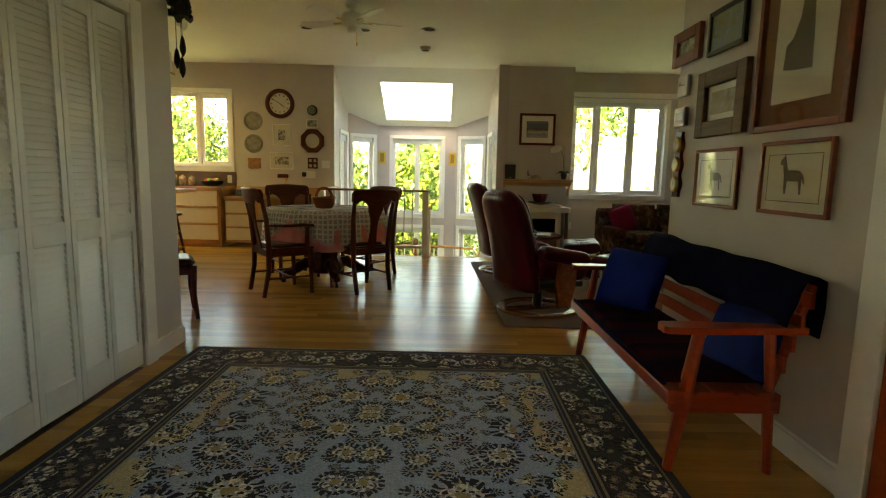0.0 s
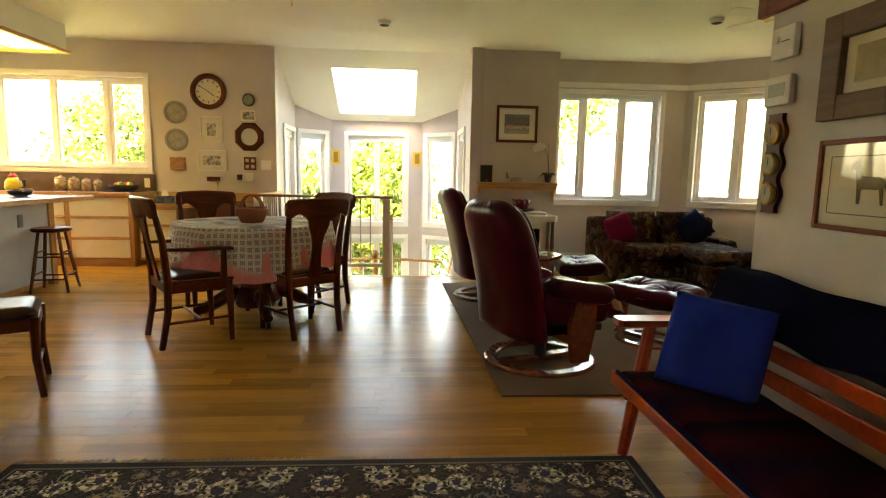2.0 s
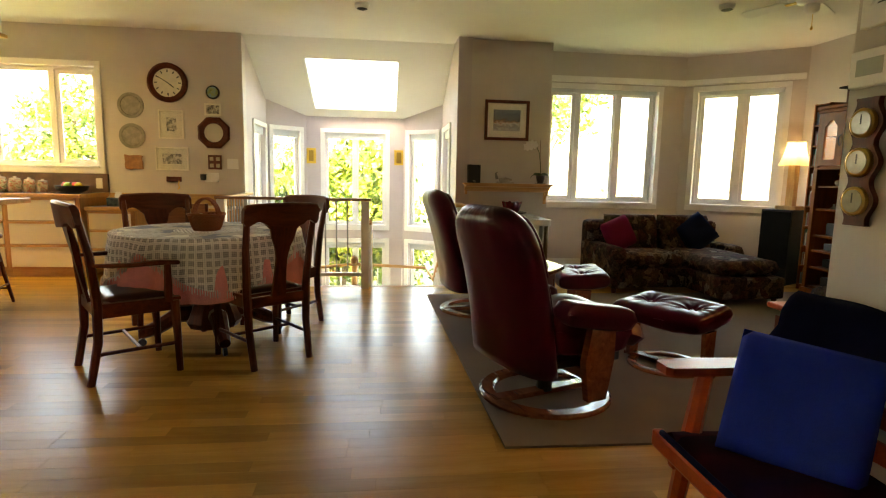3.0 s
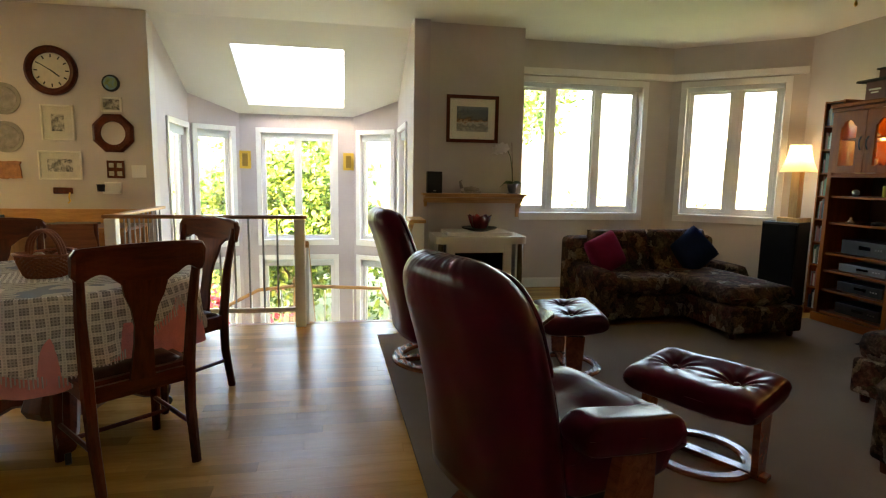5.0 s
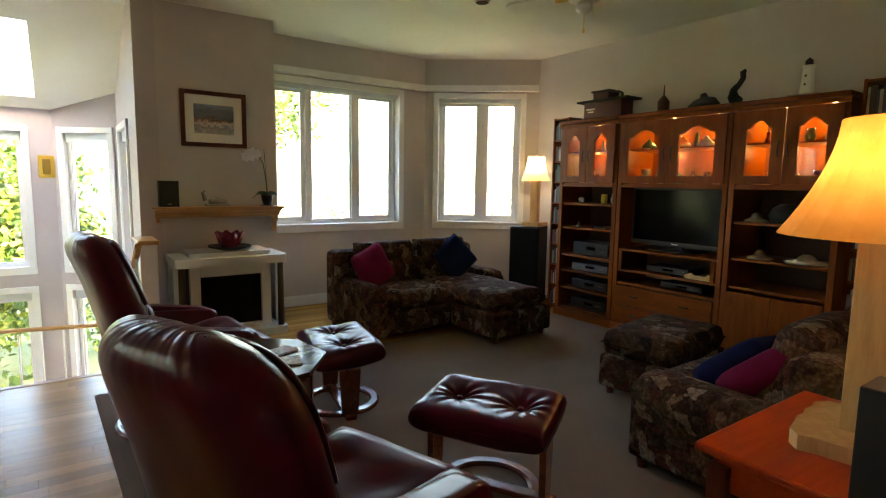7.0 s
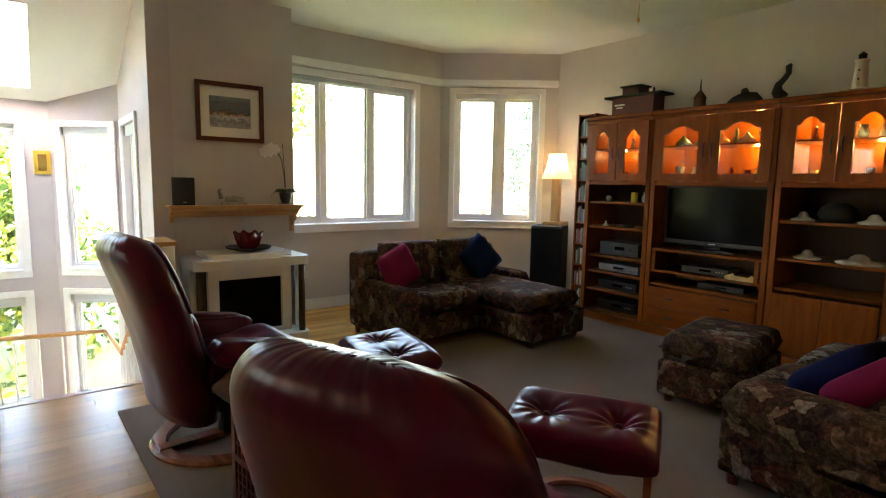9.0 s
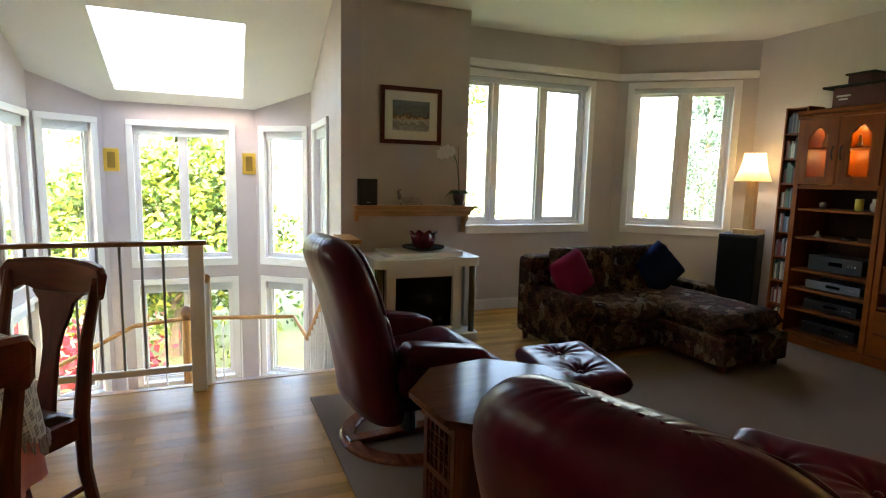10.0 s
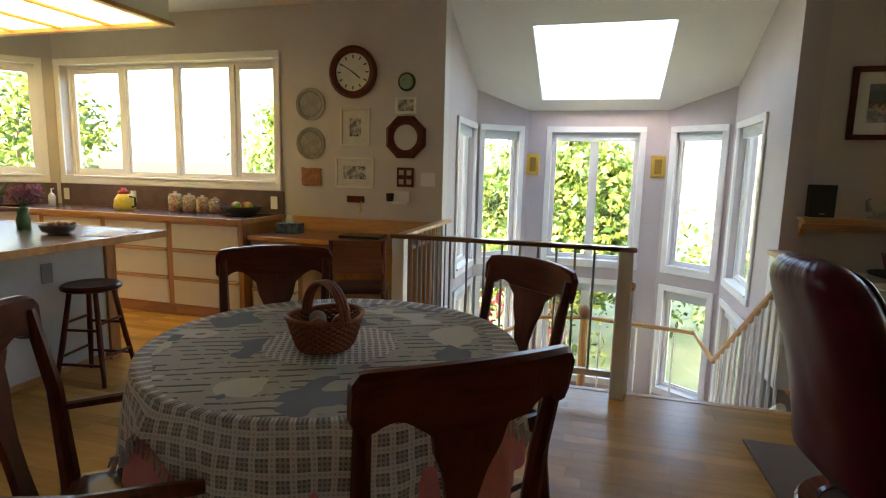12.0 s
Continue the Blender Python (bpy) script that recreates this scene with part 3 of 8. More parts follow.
        core = m.math("LESS_THAN", d, 0.24)
        return m.mix(core, col, heart)

    ground = m.mix(m.noise(v, 3, 4), (0.30, 0.36, 0.50), (0.42, 0.485, 0.62))
    wash = m.math("GREATER_THAN", m.noise(mv, 4.5, 2), 0.60)
    field = m.mix(m.math("MULTIPLY", wash, 0.28), ground, straw)
    field = rosettes(field, 11.0, 0.050, 5.0, 1.0, gold, navy, ink)
    field = rosettes(field, 4.0, 0.125, 9.0, 0.85, gold, cream, ink)
    edge_in = m.math("LESS_THAN", edge, 0.50)
    field = m.mix(m.math("MULTIPLY", edge_in, m.math("GREATER_THAN", m.noise(mv, 7, 2), 0.50)), field, rosettes(straw, 7.5, 0.085, 8.0, 0.8, navy, cream, ink))
    border = rosettes(brown, 13.0, 0.055, 6.0, 1.0, gold, mauve, ink)
    border = rosettes(border, 6.2, 0.115, 8.0, 0.6, navy, cream, ink)
    band = m.ramp(m.math("DIVIDE", edge, 0.5), [(0.0, (0.02, 0.022, 0.035)), (0.07, (0.20, 0.17, 0.13)), (0.09, (0.015, 0.015, 0.02)), (0.11, (0, 0, 0)), (0.58, (0.015, 0.015, 0.02)), (0.60, (0.26, 0.22, 0.16)), (0.625, (0.02, 0.02, 0.03)), (0.65, (0.14, 0.13, 0.16)), (0.67, (0.015, 0.015, 0.02)), (0.69, (0.36, 0.32, 0.25))], True)
    in_border = m.math("MULTIPLY", m.math("GREATER_THAN", edge, 0.055), m.math("LESS_THAN", edge, 0.29))
    col = m.mix(in_border, band, border)
    col = m.mix(m.math("GREATER_THAN", edge, 0.355), col, field)
    col = m.mix(1.0, col, m.ramp(m.noise(v, 130, 2), [(0.3, (0.65,) * 3), (0.7, (1.25,) * 3)]), "MULTIPLY")
    m.color(col)
    m.bump(m.noise(v, 500, 2), 0.6, 0.002)
    return m.m


# ---- hall ----
RX, RY = 1.255, 1.85
rug = thing("oriental_rug", "blue-grey oriental wool rug with a dark floral border and fringe", "rug", 0.015, 5.24 - RY, 0, -0.8)
bm = bmesh.new()
box(bm, -RX, RX, -RY, RY, 0.001, 0.011, 0.003)
part("rug_sheet", bm, rug_material(RX, RY), rug)
bm = bmesh.new()
rnd = random.Random(5)
for i in range(300):
    x = -RX + 2 * RX * (i + 0.5) / 300
    tube(bm, [(x, RY - 0.004, 0.006), (x + rnd.uniform(-0.01, 0.01), RY + rnd.uniform(0.02, 0.045), 0.003)], 0.0022, 4)
part("fringe", bm, cloth("fringe cotton", (0.45, 0.40, 0.30)), rug, "cream cotton fringe")

# louvred bifold closet doors
LEAF = 0.275
slat_mesh = None
closet = None
for i in range(8):
    y1 = CL1 - i * LEAF
    tilt = -3.0 if i % 2 == 0 else 3.0
    leaf = thing("louvre_door", "white louvred bifold closet door leaf", "door", -1.405, y1 - LEAF / 2, 0.012, 90 + tilt * 0.6, "bifold closet doors")
    bm = bmesh.new()
    h = CLH - 0.02
    w = LEAF / 2 - 0.0025
    for a, b, c, d in ((-w, -w + 0.036, 0, h), (w - 0.036, w, 0, h), (-w + 0.036, w - 0.036, 0, 0.14), (-w + 0.036, w - 0.036, 0.79, 0.89), (-w + 0.036, w - 0.036, h - 0.09, h)):
        box(bm, a, b, -0.014, 0.014, c, d, 0.002)
    part("door_frame", bm, LOUVRE, leaf)
    if slat_mesh is None:
        sb = bmesh.new()
        box(sb, -w + 0.037, w - 0.037, -0.0185, 0.0185, -0.0025, 0.0025, 0.0, pose(0, 0, 0, 73))
        bmesh.ops.recalc_face_normals(sb, faces=sb.faces)
        slat_mesh = bpy.data.meshes.new("slat")
        sb.to_mesh(slat_mesh)
        sb.free()
        slat_mesh.materials.append(LOUVRE)
    for z0, z1 in ((0.155, 0.778), (0.902, h - 0.102)):
        n = round((z1 - z0) / 0.0335)
        for k in range(n + 1):
            sl = new("slat", slat_mesh)
            sl.parent = leaf
            sl.location = (0, 0, z0 + (z1 - z0) * k / n)
bm = bmesh.new()
box(bm, -1.375, -1.355, CL1, CL1 + 0.115, 0, CLH + 0.09, 0.004)
box(bm, -1.375, -1.355, CL0 - 0.115, CL0, 0, CLH + 0.09, 0.004)
box(bm, -1.375, -1.357, CL0, CL1, CLH, CLH + 0.09, 0.004)
tagged(part("closet_trim", bm, TRIM), "white painted closet casing", "trim", kind="structure")
bm = bmesh.new()
box(bm, -2.05, -2.0, CL0 - 0.1, CL1 + 0.1, 0, 2.2)
box(bm, -2.0, -1.51, CL0 - 0.15, CL0 - 0.1, 0, 2.2)
box(bm, -2.0, -1.51, CL1 + 0.1, CL1 + 0.15, 0, 2.2)
box(bm, -2.0, -1.51, CL0 - 0.1, CL1 + 0.1, 2.1, 2.2)
tagged(part("closet_lining", bm, WALL), "plain closet lining behind the louvres", "wall", kind="structure")

# bench with blankets and cushions
def bench(x, y):
    t = thing("wooden_bench", "reddish-brown wooden settee with slatted back and broad arms", "bench", x, y, 0)
    L = 1.46
    # local: y along the bench, +x towards the wall
    for yy in (0.03, L - 0.03):
        part("leg", T([(0.03, yy, 0), (0.075, yy, 0.30), (0.115, yy, 0.575)], [0.030, 0.042, 0.034], 8, flat=0.6), CHERRY, t)
        part("leg", T([(0.43, yy, 0), (0.39, yy, 0.575)], [0.026, 0.030], 8, flat=0.6), CHERRY, t)
        bm = bmesh.new()
        prism(bm, [(-0.035, -0.030), (-0.02, -0.046), (0.12, -0.050), (0.34, -0.036), (0.52, -0.030), (0.52, 0.030), (0.34, 0.036), (0.12, 0.050), (-0.02, 0.046), (-0.035, 0.030)], 0.575, 0.602)
        bmesh.ops.translate(bm, vec=(0, yy, 0), verts=bm.verts)
        part("arm", bm, CHERRY, t)
        part("stretcher", B(0.02, 0.45, yy - 0.018, yy + 0.018, 0.25, 0.33, 0.006), CHERRY, t)
    part("seat_rail", B(-0.02, 0.02, -0.03, L + 0.03, 0.30, 0.36, 0.01), CHERRY, t)
    part("seat_rail", B(0.40, 0.44, 0.0, L, 0.26, 0.32, 0.01), CHERRY, t)
    for k in range(5):
        part("seat_slat", B(0.03 + k * 0.08, 0.09 + k * 0.08, 0.0, L, 0.325, 0.343, 0.003), CHERRY, t)
    for k in range(4):
        z = 0.42 + k * 0.085
        part("back_slat", B(0.43 + k * 0.028, 0.448 + k * 0.028, 0.0, L, z, z + 0.06, 0.004), CHERRY, t)
    for yy in (0.06, L - 0.06):
        part("back_post", T([(0.40, yy, 0.26), (0.555, yy, 0.76)], 0.02, 8), CHERRY, t)
    return t


bench(1.235, 3.82)
sm = Mat("striped wool pad", (0.05, 0.02, 0.03), 0.95, Specular_IOR_Level=0.03)
sv = sm.coords()
sm.color(sm.mix(sm.noise(sv, 9, 4), sm.ramp(sm.math("FRACT", sm.math("MULTIPLY", sm.xyz(sv)[1], 2.2)), [(0.0, (0.06, 0.003, 0.006)), (0.4, (0.008, 0.004, 0.030)), (0.7, (0.065, 0.004, 0.008)), (0.9, (0.010, 0.003, 0.014))]), (0.014, 0.003, 0.010)))
sm.bump(sm.noise(sv, 300, 2), 0.5, 0.002)
pad = thing("seat_pad", "dark red and navy woven pad on the bench", "cushion", 1.235, 3.82, 0.345)
part("pad", cushion(0.46, 1.46, 0.05, 0.25, 16, rough=0.006, m=pose(0.21, 0.73, 0.025)), sm.m, pad, smooth=True)
part("edge_piping", T([(-0.01, 0.02, 0.022), (-0.016, 0.73, 0.022), (-0.01, 1.44, 0.022)], 0.010, 8), NAVY, pad, "navy edge piping")


def draped(name, label, pts, y0, y1, mat, n=28, wob=0.012, seed=0):
    """A blanket hung over a rail: the profile pts in x, z swept along y."""
    t = thing(name, label, "blanket")
    bm = bmesh.new()
    rows = []
    for i in range(n + 1):
        y = y0 + (y1 - y0) * i / n
        row = []
        for j, (px, pz) in enumerate(pts):
            w = noise.noise(Vector((y * 5 + seed, j * 0.7, seed)))
            row.append(bm.verts.new((px + wob * w, y, pz + wob * 0.9 * noise.noise(Vector((y * 3, j * 0.4, 7 + seed))))))
        rows.append(row)
    for p, q in zip(rows, rows[1:]):
        for k in range(len(p) - 1):
            bm.faces.new((p[k], q[k], q[k + 1], p[k + 1]))
    r = bmesh.ops.solidify(bm, geom=list(bm.faces), thickness=0.016)
    part("fabric", bm, mat, t, smooth=True)
    return t


draped("back_blanket", "navy wool blanket folded over the bench back", [(1.665, 0.595), (1.678, 0.64), (1.695, 0.69), (1.712, 0.74), (1.735, 0.785), (1.770, 0.805), (1.800, 0.785), (1.808, 0.68), (1.812, 0.56)], 3.82, 5.40, NAVY, 56, 0.026)
p = thing("throw_pillow", "royal blue square cotton pillow with scalloped edge", "pillow", 1.50, 5.03, 0.545, 0)
part("cover", cushion(0.375, 0.38, 0.13, 0.5, 14, m=pose(0, 0, 0, 68, 0, 50 - 90) @ pose(0, 0, 0, 0, 0, -6)), BLUE, p, smooth=True)
p = thing("throw_pillow", "dark blue pillow leaning at the bench end", "pillow", 1.62, 4.02, 0.49, 0)
part("cover", cushion(0.34, 0.29, 0.12, 0.5, 12, m=pose(0, 0, 0, 70, 0, -75)), MIDBLUE, p, smooth=True)

# pictures on the hall wall; x of the wall face 1.84
PAPER = painted("cream mount board", (0.82, 0.78, 0.64), 0.8, 0.04)


def art(name, stops, scale=9, rough=0.6):
    m = Mat(name, (0.3, 0.3, 0.3), rough)
    v = m.coords()
    m.color(m.ramp(m.noise(v, scale, 5, 0.6, 0.5), stops))
    return m.m


ART_LAND = art("green landscape print", [(0.3, (0.05, 0.09, 0.04)), (0.45, (0.25, 0.3, 0.12)), (0.55, (0.15, 0.3, 0.4)), (0.7, (0.55, 0.5, 0.3))])
ART_GOLD = art("golden landscape print", [(0.3, (0.12, 0.09, 0.04)), (0.5, (0.35, 0.28, 0.12)), (0.7, (0.5, 0.48, 0.36))])
snow = Mat("winter landscape print", (0.3, 0.3, 0.3), 0.6)
snv = snow.coords()
snow.color(snow.ramp(snow.math("ADD", snow.math("MULTIPLY_ADD", snow.xyz(snv)[2], 3.4, 0.5), snow.math("MULTIPLY", snow.math("SUBTRACT", snow.noise(snv, 26, 5, 0.7), 0.5), 0.75)), [(0.05, (0.55, 0.55, 0.56)), (0.26, (0.24, 0.23, 0.24)), (0.34, (0.66, 0.66, 0.68)), (0.44, (0.42, 0.20, 0.10)), (0.50, (0.05, 0.045, 0.05)), (0.60, (0.16, 0.18, 0.22)), (0.75, (0.10, 0.13, 0.18)), (0.95, (0.24, 0.30, 0.38))]))
ART_SNOW = snow.m
ART_GREY = art("grey etching", [(0.36, (0.05, 0.05, 0.045)), (0.48, (0.30, 0.28, 0.23)), (0.56, (0.58, 0.55, 0.46)), (0.7, (0.64, 0.61, 0.52))], 30)
INK = painted("brown ink", (0.15, 0.115, 0.075), 0.8, 0.5, 60)
REDFRAME = wood("red-brown frame wood", (0.15, 0.026, 0.008), (0.28, 0.062, 0.020), 0.5, "x", 1.0, 0.0)
GREYFRAME = wood("weathered brown frame wood", (0.10, 0.050, 0.020), (0.20, 0.11, 0.052), 0.6, "x")
RUST = painted("rust mount board", (0.28, 0.10, 0.03), 0.8)
picglass = Mat("picture glass", (1, 1, 1), 0.05)
pg_mix, pg_t, pg_g, pg_l = picglass.node("MixShader"), picglass.node("BsdfTransparent"), picglass.node("BsdfGlossy"), picglass.node("LayerWeight")
pg_g.inputs["Roughness"].default_value = 0.03
link(picglass.nt, picglass.math("ADD", picglass.math("MULTIPLY", picglass.math("POWER", pg_l.outputs["Facing"], 4.0), 0.5), 0.05), pg_mix.inputs[0])
link(picglass.nt, pg_t.outputs[0], pg_mix.inputs[1])
link(picglass.nt, pg_g.outputs[0], pg_mix.inputs[2])
link(picglass.nt, pg_mix.outputs[0], picglass.nt.nodes["Material Output"].inputs[0])
PGLASS = picglass.m


def picture(m, w, h, fw, frame_mat, label, mount=None, mw=0.0, art_mat=None, inner=None, depth=0.022, name="framed_picture", shapes=(), group="", glass=True):
    """A framed picture; local x along the wall, y out of the wall into the room is -y, z up; origin at its middle."""
    t = thing(name, label, "picture", group=group)
    t.matrix_basis = m
    bm = bmesh.new()
    W, H = w / 2, h / 2
    for a, b, c, d in ((-W, -W + fw, -H, H), (W - fw, W, -H, H), (-W + fw, W - fw, H - fw, H), (-W + fw, W - fw, -H, -H + fw)):
        box(bm, a, b, -depth, -0.001, c, d, min(0.004, fw * 0.2))
    part("picture_frame", bm, frame_mat, t)
    if mount:
        part("mount", B(-W + fw, W - fw, -0.008, -0.002, -H + fw, H - fw), mount, t)
    if art_mat:
        aw, ah = inner if inner else (W - fw - mw, H - fw - mw)
        part("print", B(-aw, aw, -0.012, -0.009 if mount else -0.002, -ah, ah), art_mat, t)
    if shapes and w < 0.5:
        bm = bmesh.new()
        a, b = W - fw - mw * 0.8, H - fw - mw * 0.8
        for q in ((-a, a, b - 0.003, b), (-a, a, -b, -b + 0.003), (-a, -a + 0.003, -b + 0.003, b - 0.003), (a - 0.003, a, -b + 0.003, b - 0.003)):
            box(bm, q[0], q[1], -0.0135, -0.0125, q[2], q[3])
        part("ruled_line", bm, INK, t)
    for o in shapes:
        bm = bmesh.new()
        prism(bm, o, 0.0, 0.001, Matrix.Translation((0, -0.0135, 0)) @ UPX)
        part("drawing", bm, INK, t)
    if glass:
        part("glass", B(-W + fw, W - fw, -0.0165, -0.0155, -H + fw, H - fw), PGLASS, t)
    return t


def on_hall(y, z):
    return Matrix.Translation((1.84, y, z)) @ Matrix.Rotation(radians(-90), 4, "Z")


def on_back(x, y, z):
    return Matrix.Translation((x, y, z))


DOG = [(-0.09, -0.10), (-0.075, -0.10), (-0.06, -0.02), (0.05, -0.02), (0.055, -0.10), (0.075, -0.10), (0.085, 0.02), (0.10, 0.08), (0.13, 0.085), (0.125, 0.11), (0.10, 0.13), (0.085, 0.15), (0.075, 0.12), (0.05, 0.05), (-0.06, 0.045), (-0.10, 0.02), (-0.12, -0.04), (-0.105, -0.03), (-0.085, 0.0)]
def figure(s, flip=1, dx=0.0, dz=0.0):
    return [(dx + flip * s * x, dz + s * z) for x, z in DOG][::flip]

HG = "pictures on the hall wall"
picture(on_hall(4.785, 1.165), 0.46, 0.315, 0.018, REDFRAME, "small drawing of an animal in a thin red-brown frame", PAPER, 0.05, PAPER, None, 0.02, shapes=(figure(0.62, -1),), group=HG)
picture(on_hall(4.13, 1.17), 0.47, 0.32, 0.018, REDFRAME, "drawing of a standing animal in a thin red-brown frame", PAPER, 0.05, PAPER, None, 0.02, shapes=(figure(0.68, -1),), group=HG)
picture(on_hall(4.78, 1.57), 0.50, 0.36, 0.085, GREYFRAME, "landscape in a wide weathered wooden frame", PAPER, 0.03, ART_GOLD, (0.12, 0.06), 0.035, group=HG)
TALL = [(-0.06, -0.16), (0.07, -0.17), (0.06, 0.02), (0.05, 0.12), (0.02, 0.17), (0.0, 0.19), (-0.015, 0.15), (-0.03, 0.05), (-0.07, -0.03), (-0.11, -0.05), (-0.12, -0.15)]
picture(on_hall(4.15, 1.785), 0.62, 0.82, 0.03, REDFRAME, "large upright ink print with rust mount in a red-brown frame", RUST, 0.09, PAPER, None, 0.03, shapes=(TALL,), group=HG)
picture(on_hall(5.25, 1.955), 0.36, 0.205, 0.06, REDFRAME, "small picture in a broad red-brown frame", None, 0.0, ART_GREY, None, 0.03, group=HG)
picture(on_hall(4.79, 1.95), 0.38, 0.235, 0.025, wood("dark green frame", (0.01, 0.02, 0.015), (0.03, 0.045, 0.03), 0.4), "small colourful landscape in a dark frame", None, 0.0, ART_LAND, None, 0.025, group=HG)


def wall_box(y, z, w, h, name, label, dial=False):
    t = thing(name, label, "thermostat")
    t.matrix_basis = on_hall(y, z)
    part("case", B(-w / 2, w / 2, -0.028, -0.001, -h / 2, h / 2, 0.006), WHITEPL, t)
    if dial:
        bm = bmesh.new()
        lathe(bm, [(0.014, 0), (0.013, 0.008), (0.011, 0.010)], 16)
        bmesh.ops.transform(bm, matrix=pose(-w * 0.22, -0.028, h * 0.12, 90), verts=bm.verts)
        part("dial", bm, WHITEPL, t)
        part("scale_bar", B(-w * 0.05, w * 0.3, -0.0295, -0.0285, h * 0.02, h * 0.05), BLACK, t)
    else:
        part("display", B(-w * 0.32, w * 0.32, -0.0295, -0.0285, -h * 0.2, h * 0.25), painted("grey display", (0.32, 0.36, 0.30), 0.3), t, "grey-green display")
    return t


wall_box(5.255, 1.72, 0.13, 0.125, "thermostat", "white wall thermostat with a small dial", True)
wall_box(5.265, 1.535, 0.15, 0.115, "thermostat", "white programmable thermostat with a grey display")
t = thing("weather_station", "dark wooden plaque with three brass-rimmed dials", "barometer")
t.matrix_basis = on_hall(5.265, 1.245)
bm = bmesh.new()
out = []
for k in range(49):
    z = -0.20 + 0.40 * k / 48
    out.append((0.050 + 0.012 * math.cos((z) / 0.122 * math.tau), z))
prism(bm, out + [(-a, b) for a, b in out[::-1]], 0.001, 0.02, UPX)
part("plaque", bm, DARKWOOD, t)
for k in (-1, 0, 1):
    bm = bmesh.new()
    lathe(bm, [(0.046, 0), (0.046, 0.012), (0.040, 0.016), (0.036, 0.012)], 24)
    bmesh.ops.transform(bm, matrix=pose(0, -0.02, k * 0.122, 90), verts=bm.verts)
    d = part("dial", bm, BRASS, t, "brass-rimmed dial")
    bm = bmesh.new()
    lathe(bm, [(0.036, 0.0), (0.036, 0.002)], 24)
    bmesh.ops.transform(bm, matrix=pose(0, -0.033, k * 0.122, 90), verts=bm.verts)
    part("dial_face", bm, painted("pale dial", (0.46, 0.43, 0.33), 0.15, 0.15, 30), d)
    part("pointer", B(-0.002, 0.002, -0.0365, -0.0355, k * 0.122 - 0.005, k * 0.122 + 0.026), BLACK, d)

# casing and door at the near end of the hall wall
bm = bmesh.new()
box(bm, 1.815, 1.838, 3.56, 3.68, 0, 2.06, 0.004)
box(bm, 1.815, 1.838, 2.60, 2.72, 0, 2.06, 0.004)
box(bm, 1.817, 1.838, 2.72, 3.56, 2.0, 2.06, 0.004)
tagged(part("door_trim", bm, TRIM), "white painted door casing", "trim", kind="structure")
door = tagged(new("door_1"), "closed red-brown wooden door", "door", kind="structure")
part("door_leaf", B(1.825, 1.838, 2.73, 3.55, 0.01, 1.99, 0.003), CHERRY, door)
bm = bmesh.new()
lathe(bm, [(0.012, 0), (0.012, 0.04), (0.028, 0.05), (0.026, 0.07)], 16)
bmesh.ops.transform(bm, matrix=pose(1.825, 3.48, 1.0, 0, -90, 0), verts=bm.verts)
part("door_handle", bm, BRASS, door)

# baseboards
def baseboard(p0, p1, a=0.0, b=None, h=0.10):
    m = along(p0, p1)
    L = (Vector(p1) - Vector(p0)).length
    b = L if b is None else b
    bm = bmesh.new()
    box(bm, a, b, -0.016, -0.001, 0.002, h, 0.003)
    box(bm, a, b, -0.010, -0.001, h, h + 0.015, 0.003)
    bmesh.ops.transform(bm, matrix=m, verts=bm.verts)
    tagged(part("baseboard", bm, TRIM), "white painted baseboard", "baseboard", kind="structure")


baseboard((1.84, 5.36), (1.84, 3.68))
baseboard((CD[0], 5.36), (1.96, 5.36))
baseboard((-1.38, CL1 + 0.115), (-1.38, 5.39))
baseboard((-1.50, 5.39), (-6.70, 5.39))
baseboard((2.354, yB), BC)
baseboard(BC, CD)
baseboard(CD, (CD[0], 5.36))
baseboard((1.30, 10.30), (2.354, 10.30))
bm = bmesh.new()
box(bm, -1.396, -1.364, 5.391, 5.407, 0.002, 0.10, 0.003)
box(bm, 1.84, 1.96, 5.361, 5.376, 0.002, 0.10, 0.003)
tagged(part("baseboard", bm, TRIM), "white baseboard return", "baseboard", kind="structure")

# dark carved wind chime by the closet corner
t = thing("wind_chime", "dark carved wooden ornament with hanging chime pieces", "ornament", -1.33, 5.43, 1.95)
bm = bmesh.new()
rnd = random.Random(3)
for k in range(26):
    box(bm, -0.02, 0.02, -0.014, 0.014, -0.03, 0.03, 0.0, pose(rnd.uniform(-0.05, 0.06), rnd.uniform(-0.05, 0.05), 0.22 + rnd.uniform(-0.07, 0.07), rnd.uniform(0, 90), rnd.uniform(0, 90), rnd.uniform(0, 90)))
box(bm, -0.05, 0.0, -0.03, 0.03, 0.27, 0.30)
part("carving", bm, BLACKMATT, t)
for dx, dy, z0, z1 in ((-0.03, 0.02, 0.16, -0.10), (0.02, -0.02, 0.18, -0.16), (0.0, 0.04, 0.17, -0.02)):
    part("cord", T([(dx, dy, z0), (dx, dy, z1)], 0.002, 5), BLACKMATT, t)
    bm = bmesh.new()
    lathe(bm, [(0.004, -0.06), (0.018, -0.03), (0.020, 0.0), (0.012, 0.05), (0.003, 0.07)], 10, (dx, dy, z1))
    part("clapper", bm, BLACKMATT, t)

